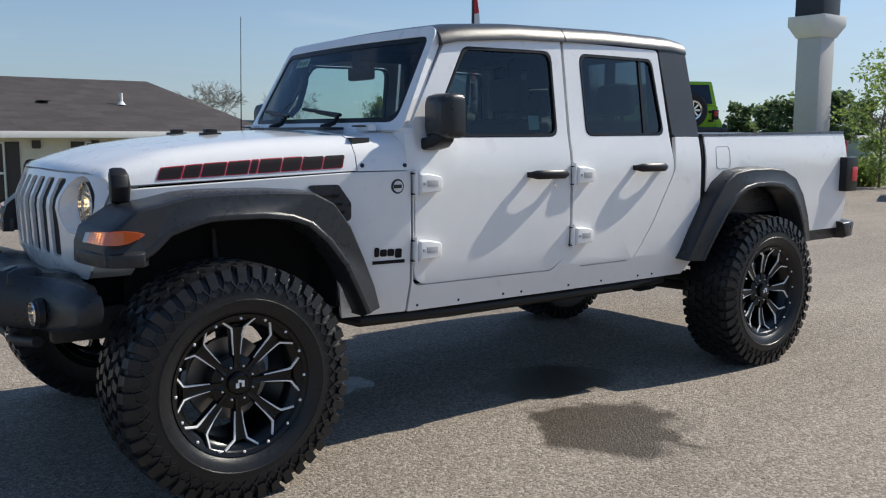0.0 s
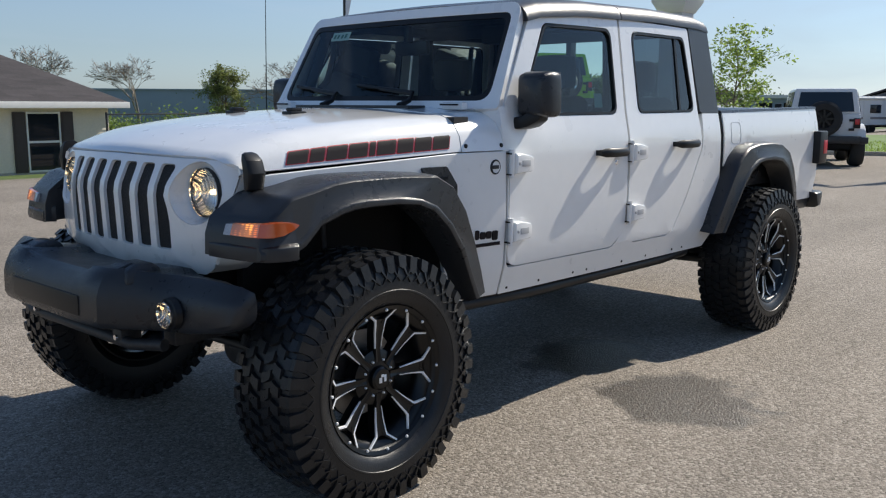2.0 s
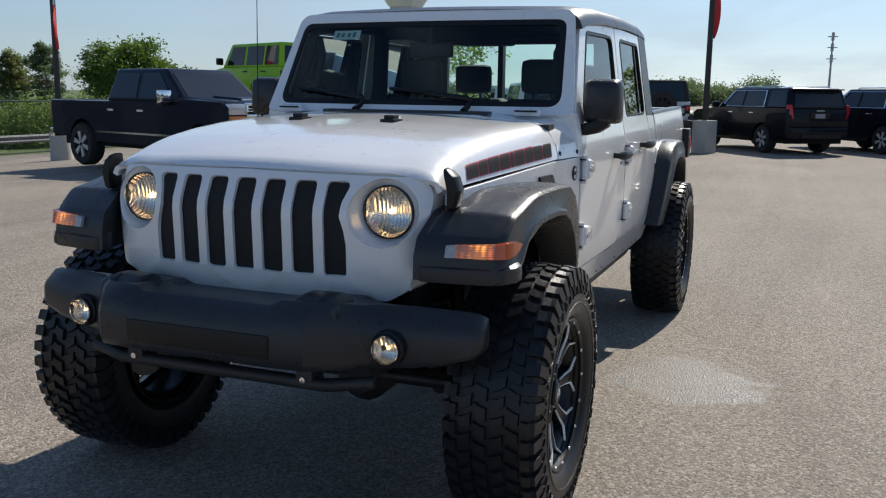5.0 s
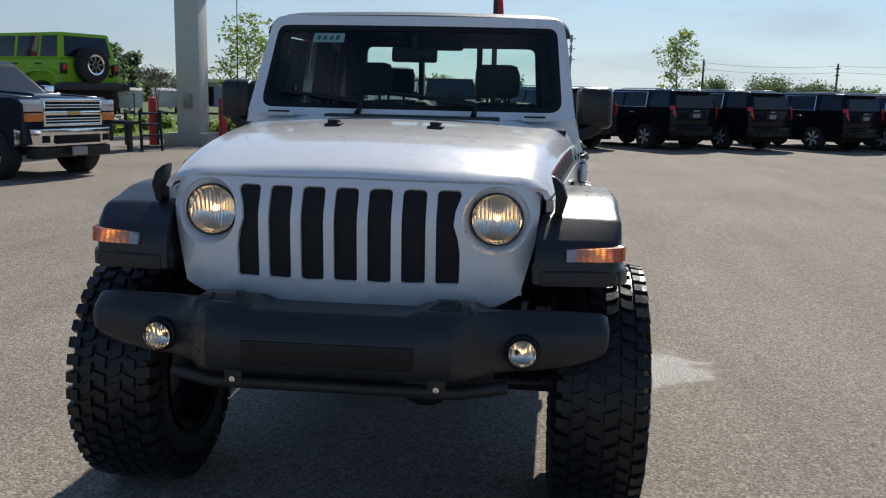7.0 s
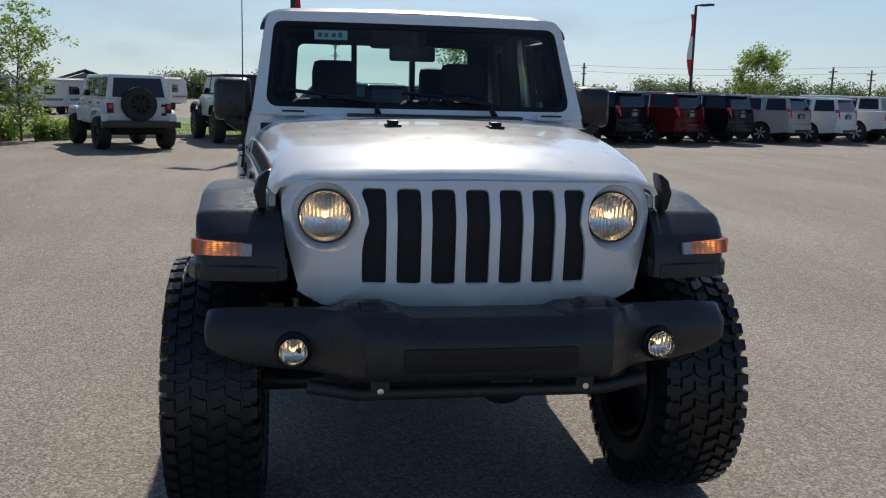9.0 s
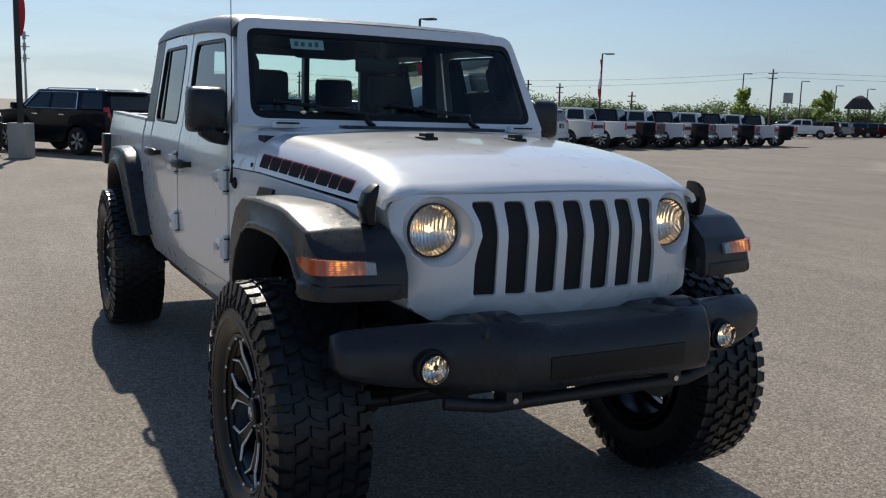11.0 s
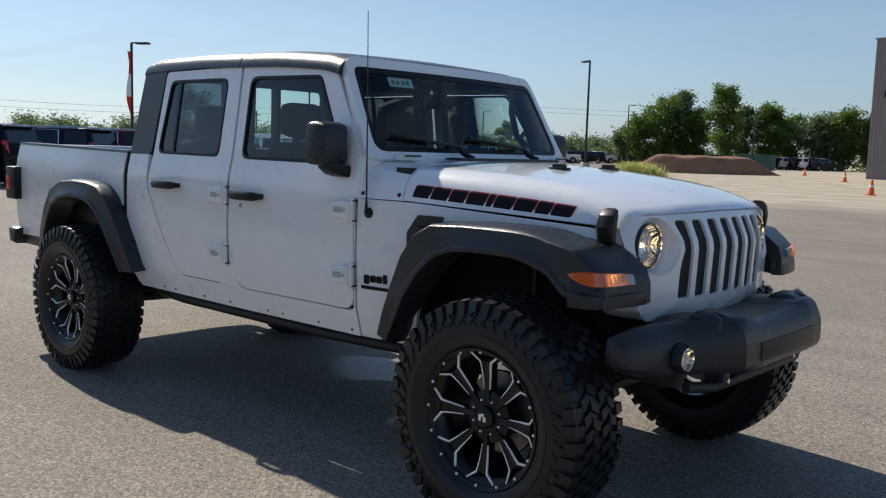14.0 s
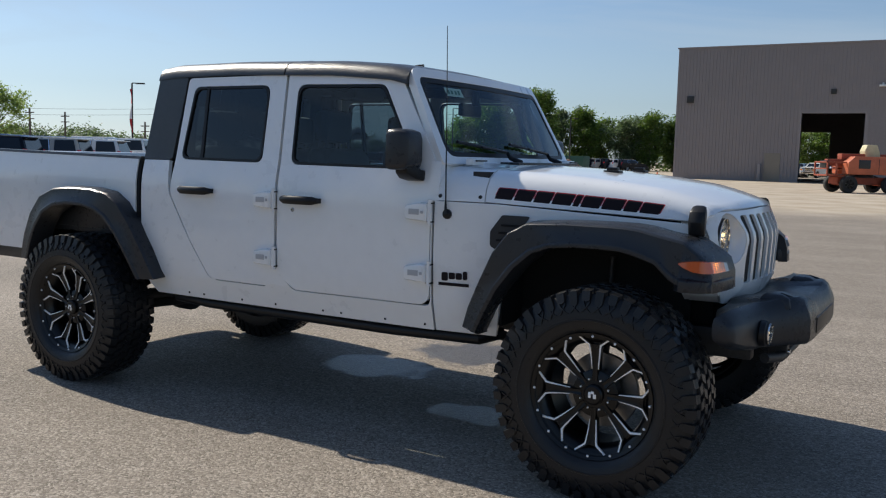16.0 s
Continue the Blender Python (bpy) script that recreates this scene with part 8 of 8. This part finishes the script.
# ---- far buildings ----
wh = tagged(new("warehouse"), "long grey-blue warehouse far behind the trees", "warehouse")
x, y = far(147, 128)
wh.matrix_basis = pose(x, y, -2.2, 0, 0, 147)
part("wall", boxes([((-34, -8, 0), (22, 8, 5.4))], 0.05), WAREHOUSE, wh)
part("roof_edge", boxes([((-34.2, -8.2, 5.3), (22.2, 8.2, 5.5))]), WAREHOUSE, wh)
part("end_wall", boxes([((16.0, -8.3, 0), (22.2, -8.0, 5.35))]), TRIMWHITE, wh, "pale end bay")
rg = tagged(new("gable_building"), "low building with a dark gable roof", "building")
x, y = far(103.4, 72, 3.0, 0.5)
rg.matrix_basis = pose(x, y, 0, 0, 0, 103.4)
GABLE = material("grey_brown_siding", (0.24, 0.22, 0.21), 0.7, vary=0.1, scale=0.6)
part("wall", boxes([((-2.9, -4, 0), (2.9, 4, 1.5))]), GABLE, rg, "grey-brown wall")
part("gable", loft([[(-3.0, -4.02, 1.5), (0, -4.02, 2.5), (3.0, -4.02, 1.5)], [(-3.0, -3.8, 1.5), (0, -3.8, 2.5), (3.0, -3.8, 1.5)]]), GABLE, rg, "grey-brown gable")
part("roof", loft([[(-3.5, -4.4, 1.42), (0, -4.4, 2.62), (3.5, -4.4, 1.42), (3.5, -4.4, 1.52), (0, -4.4, 2.74), (-3.5, -4.4, 1.52)], [(-3.5, 4.5, 1.42), (0, 4.5, 2.62), (3.5, 4.5, 1.42), (3.5, 4.5, 1.52), (0, 4.5, 2.74), (-3.5, 4.5, 1.52)]]), SHINGLE, rg, "dark gable roof")
part("sign_band", boxes([((-1.1, -4.08, 1.75), (1.1, -4.0, 1.95))]), material("faded_red", (0.32, 0.13, 0.11), 0.7), rg, "faded red sign band")
part("door", boxes([((-1.0, -4.06, 0), (1.0, -3.96, 1.3))]), DARKGLASS, rg)
for yaw, rng, turn, length in ((105.2, 66, 150, 5.0), (101.6, 68, 20, 4.2), (99.4, 70, 160, 5.2), (115.3, 92, 25, 5.6), (113.2, 95, 30, 4.6), (117.6, 96, 20, 5.4)):
    x, y = far(yaw, rng, 3.0, 0.5)
    camper(x, y, turn, length, "white camper trailer parked behind the lawn")

lb = tagged(new("low_shed"), "low grey shed with a white roof edge behind the lawn", "shed")
lb.matrix_basis = pose(*far(109.4, 92, 3.0, 0.5), -0.2, 0, 0, 109.4)
part("wall", boxes([((-3.4, -3, 0), (3.4, 3, 2.3))]), WAREHOUSE, lb, "grey wall")
part("roof", boxes([((-3.7, -3.4, 2.3), (3.7, 3.4, 2.62))], 0.03), TRIMWHITE, lb, "white flat roof")
# black panels on the closed wall stand for shade inside open bays
for x in (-2.2, 0.2, 2.3):
    part("bay", boxes([((x - 0.7, -3.05, 0.1), (x + 0.7, -2.95, 1.9))]), SHADE, lb, "black panel put on the wall as an open bay's shade")

# ---- steel workshop with a through door ----
wk = tagged(new("workshop"), "large taupe steel-sided workshop with an open roller door", "workshop")
X0, X1, Y0, Y1, HT = -23.6, 14.0, 81.0, 111.0, 12.3
D0, D1, DH = -12.2, -7.0, 6.2
part("front_wall", boxes([((X0, Y0, 0), (D0, Y0 + 0.3, HT)), ((D1, Y0, 0), (X1, Y0 + 0.3, HT)), ((D0, Y0, DH), (D1, Y0 + 0.3, HT))]), METALWALL, wk, "taupe ribbed steel front wall")
bm = bmesh.new()
x = X0 + 0.1
while x < X1:
    z0 = DH if D0 - 0.05 < x < D1 else 0.1
    box(bm, (x, Y0 - 0.05, z0), (x + 0.10, Y0, HT - 0.1))
    x += 0.31
tagged(part("wall_ribs", bm, METALWALL, wk, "steel siding ribs"), kind="stuff")
part("side_wall", boxes([((X0, Y0 + 0.3, 0), (X0 + 0.3, Y1, HT))]), METALWALL, wk)
part("side_wall", boxes([((X1 - 0.3, Y0 + 0.3, 0), (X1, Y1, HT))]), METALWALL, wk)
part("back_wall", boxes([((X0, Y1, 0), (-18.2, Y1 + 0.3, HT)), ((-13.6, Y1, 0), (X1, Y1 + 0.3, HT)), ((-18.2, Y1, 5.6), (-13.6, Y1 + 0.3, HT))]), METALWALL, wk)
part("roof", boxes([((X0 - 0.1, Y0 - 0.1, HT), (X1 + 0.1, Y1 + 0.4, HT + 0.12))]), METALWALL, wk)
part("door_frame", boxes([((D0 - 0.25, Y0 - 0.06, 0), (D0, Y0 + 0.35, DH + 0.25)), ((D1, Y0 - 0.06, 0), (D1 + 0.25, Y0 + 0.35, DH + 0.25)), ((D0, Y0 - 0.06, DH), (D1, Y0 + 0.35, DH + 0.25))]), METALWALL, wk)
for x, z, r in ((-22.25, 7.5, 0.32), (-9.65, 8.1, 0.23)):
    part("wall_vent", boxes([((x - r, Y0 - 0.2, z - r), (x + r, Y0, z + r))], 0.03), BLACKSTEEL, wk, "dark wall vent")
part("wall_light", boxes([((-6.05, Y0 - 0.45, 8.45), (-5.5, Y0 - 0.05, 8.62)), ((-5.85, Y0 - 0.2, 8.62), (-5.7, Y0, 8.8))], 0.03), TRIMWHITE, wk)
part("side_door", boxes([((-15.2, Y0 - 0.06, 0.05), (-13.8, Y0, 2.6))]), material("door_taupe", (0.22, 0.19, 0.15), 0.5), wk, "plain steel door")
part("back_drum", boxes([((-15.7, Y0 - 0.5, 0.05), (-15.4, Y0 - 0.2, 1.6))], 0.05), METALWALL, wk)

# trees and thicket in the sun behind the workshop
for i, (x, y, h, c) in enumerate(((-23.6, 139.0, 6.6, 2.4), (-20.6, 142.0, 7.6, 2.8), (-18.0, 140.0, 7.0, 2.4), (-15.6, 143.0, 6.4, 2.6))):
    tree(x, y, h, c, 210 + i, LEAFLIGHT if i % 2 else LEAF, BARK, 0.16, 90, 80, 0.14, 0.10, "leafy green tree behind the workshop", "trees behind the workshop", clump=0.30)
woods([(x, 146.0, 4.0, 2.6) for x in (-25.0, -21.5, -18.0, -14.5)], 27, "back_thicket", "green thicket behind the workshop", LEAF, 0.3, 160)

# ---- orange boom lift ----
ORANGE = material("lift_orange", (0.50, 0.13, 0.055), 0.55, vary=0.25, scale=2)
# darker orange for chassis, boom and tube guard
DULLORANGE = material("lift_dark_orange", (0.30, 0.065, 0.03), 0.7, vary=0.35, scale=3)
CREAM = material("lift_cream", (0.55, 0.50, 0.30), 0.6, vary=0.2, scale=3)
bl = tagged(new("boom_lift"), "faded orange telescopic boom lift parked on dirt before the workshop", "boom lift")
x, y = far(5.55, 58, 1.33, -4.56)
bl.matrix_basis = pose(x, y, 0, 0, 0, 34)
part("chassis", boxes([((-1.7, -0.55, 0.50), (1.7, 0.55, 0.92)), ((-1.35, -0.95, 0.42), (-1.15, 0.95, 0.60)), ((1.15, -0.95, 0.42), (1.35, 0.95, 0.60))], 0.04), DULLORANGE, bl, "low chassis with two axles")
part("turntable", lathe([(0.0, 1.10), (0.65, 1.08), (0.7, 0.90)], 20, "z"), BLACKSTEEL, bl, "round slewing ring")
cover = part("engine_cover", soften(loft([[(-1.35, -1.05, z), (2.1, -1.05, z), (2.1, -0.28, z), (-1.35, -0.28, z)] if z < 2 else [(-0.95, -1.0, z), (2.0, -1.0, z), (2.0, -0.28, z), (-0.95, -0.28, z)] for z in (1.08, 1.78, 2.12)]), 0.05), ORANGE, bl, "orange engine cover with a chamfered end")
part("cover_vent", boxes([((-0.75, -1.065, 1.42), (-0.05, -1.04, 1.92))], 0.01), BLACKSTEEL, cover, "dark vent grille")
for x in (0.45, 1.25):
    part("cover_seam", boxes([((x, -1.062, 1.12), (x + 0.025, -1.045, 2.0))]), BLACKSTEEL, cover, "dark panel gap")
part("tank_cover", boxes([((-1.3, 0.28, 1.08), (2.0, 1.0, 1.95))], 0.08), ORANGE, bl, "orange tank cover")
part("boom", boxes([((-2.2, -0.2, 1.55), (4.6, 0.2, 1.95)), ((-1.4, -0.26, 1.95), (2.4, 0.26, 2.28))], 0.04), DULLORANGE, bl, "folded boom between the covers")
part("boom_pivot", soften(loft([[(a, -0.3, z), (b, -0.3, z), (b, 0.3, z), (a, 0.3, z)] for z, a, b in ((2.05, 0.05, 0.95), (2.45, -0.05, 0.85), (2.82, 0.10, 0.70))]), 0.05), CREAM, bl, "cream boom pivot housing")
part("lift_ram", tube([(-1.9, 0.0, 1.45), (0.2, 0.0, 1.15)], 0.07, 10), CHROME, bl, "polished lift ram")
cage = part("counter_frame", boxes([((-2.5, -0.8, 0.95), (-1.4, 0.8, 1.05)), ((-2.5, -0.8, 1.72), (-2.42, 0.8, 1.80)), ((-2.5, -0.8, 1.35), (-2.42, 0.8, 1.42)), ((-2.5, -0.8, 0.95), (-2.42, -0.72, 1.80)), ((-2.5, 0.72, 0.95), (-2.42, 0.8, 1.80)), ((-2.5, -0.8, 1.72), (-1.35, -0.72, 1.80)), ((-2.5, 0.72, 1.72), (-1.35, 0.8, 1.80)), ((-1.95, -0.8, 0.95), (-1.87, -0.72, 1.80))], 0.01), DULLORANGE, bl, "orange tube guard at the boom's end")
part("control_box", boxes([((-2.38, -0.35, 1.42), (-2.12, 0.35, 1.85))], 0.03), BLACKSTEEL, cage, "dark control box")
for x in (-1.25, 1.25):
    for s in (1, -1):
        road_wheel(bl, x, s * 0.95, 0.5, 0.35, s, False, 0.55)
part("basket", boxes([((4.6, -0.9, 0.9), (5.4, 0.9, 0.98)), ((4.6, -0.9, 1.95), (5.4, -0.84, 2.02)), ((4.6, 0.84, 1.95), (5.4, 0.9, 2.02)), ((5.34, -0.9, 0.9), (5.4, -0.84, 2.0)), ((5.34, 0.84, 0.9), (5.4, 0.9, 2.0)), ((4.6, -0.9, 0.9), (4.66, -0.84, 2.0)), ((4.6, 0.84, 0.9), (4.66, 0.9, 2.0))]), ORANGE, bl, "work basket")

# ---- traffic cones ----
CONE = material("cone_orange", (0.75, 0.14, 0.02), 0.6)
c0 = tagged(new("traffic_cone"), "orange traffic cone on the dirt", "traffic cone", "traffic cones")
part("cone_body", lathe([(0.03, 0.72), (0.05, 0.70), (0.15, 0.04)], 16, "z"), CONE, c0)
part("cone_base", boxes([((-0.2, -0.2, 0), (0.2, 0.2, 0.04))], 0.01), CONE, c0)
part("cone_band", lathe([(0.085, 0.48), (0.105, 0.36)], 16, "z"), FLAGWHITE, c0)
c0.matrix_basis = pose(*far(16.3, 45, 1.96, -3.8), 0)
for yaw, rng in ((17.6, 72), (19.9, 95)):
    copy_thing(c0, pose(*far(yaw, rng, 1.7, -4.0), 0))

# ---- cars in the far lot ----
kinds = [s0, s1, s2, s3, p1]
for i, yaw in enumerate((41.2, 40.7, 39.3, 38.6, 37.9, 37.3, 36.6, 36.0, 35.4, 34.8, 34.2, 33.5, 32.9, 32.2, 31.5, 30.8, 30.1)):
    x, y = far(yaw, 112 + 3.1 * i + 4 * math.sin(i * 2.1), 2.66, -2.44)
    o = copy_thing(kinds[(0, 1, 0, 2, 0, 0, 1, 0, 4, 0, 0, 0, 4, 3, 0, 4, 3)[i]], pose(x, y, 0, 0, 0, 215 + 14 * math.sin(i * 1.7)))
    o["group"] = "cars in the far lot"
o = copy_thing(p1, pose(*far(40.06, 101, 2.66, -2.44), 0, 0, 0, 218))
o["group"] = "cars in the far lot"
# open pavilion, sign panel and young trees over the far lot
pv = tagged(new("pavilion"), "dark-roofed open pavilion beyond the far lot", "pavilion")
pv.matrix_basis = pose(*far(37.2, 140, 2.66, -2.44), 0, 0, 0, 37)
for x in (-1.7, 1.7):
    for y in (-1.7, 1.7):
        part("post", boxes([((x * 0.8 - 0.12, y * 0.8 - 0.12, 0), (x * 0.8 + 0.12, y * 0.8 + 0.12, 3.9))]), WOODPOLE, pv)
part("roof", loft([[(-k, -k, z), (k, -k, z), (k, k, z), (-k, k, z)] for k, z in ((1.9, 3.8), (1.9, 4.0), (1.0, 5.2), (0.25, 5.7))]), SHINGLE, pv, "dark hip roof")
sb = tagged(new("sign_panel"), "small grey sign panel on a post", "sign")
sb.matrix_basis = pose(*far(41.1, 140, 2.66, -2.44), 0, 0, 0, 41)
part("post", tube([(0, 0, 0), (0, 0, 4.4)], 0.1, 8), GALV, sb)
part("panel", boxes([((-0.65, -0.08, 4.4), (0.65, 0.08, 5.9))], 0.02), GALV, sb)
for yaw, rng, h, c in ((43.5, 106, 5.2, 1.3), (38.97, 112, 4.9, 1.6)):
    x, y = far(yaw, rng, 2.66, -2.44)
    tree(x, y, h, c, int(yaw), LEAFLIGHT, BARK, 0.20, 50, 30, 0.08, 0.3, "young yellow-green tree in the far lot", "far lot trees")
for k, yaw in enumerate(np.arange(21.4, 18.9, -0.55)):
    x, y = far(yaw, 143, 1.96, -3.8)
    o = copy_thing(kinds[(0, 2, 0, 3, 0)[k % 5]], pose(x, y, 0, 0, 0, 60))
    o["group"] = "cars in the far lot"
x, y = far(25.3, 124, 1.96, -3.8)
o = copy_thing(s0, pose(x, y, 0.0, 0, 0, 120))
x, y = far(22.9, 128, 1.96, -3.8)
dn = tagged(part("skip_container", boxes([((x - 2.2, y - 1.2, 0), (x + 2.2, y + 1.2, 2.1))], 0.05), material("skip_green", (0.03, 0.09, 0.06), 0.6, vary=0.2, scale=1)), "dark green steel waste container", "container")
# cars behind the workshop, seen through its back opening
for i, (x, y, k, yaw) in enumerate(((-21.2, 119.0, 1, 250), (-18.6, 120.5, 0, 262), (-16.0, 119.5, 4, 255), (-19.8, 126.5, 3, 258), (-17.0, 127.5, 0, 250))):
    o = copy_thing(kinds[k], pose(x, y, 0, 0, 0, yaw))
    o["group"] = "cars behind the workshop"
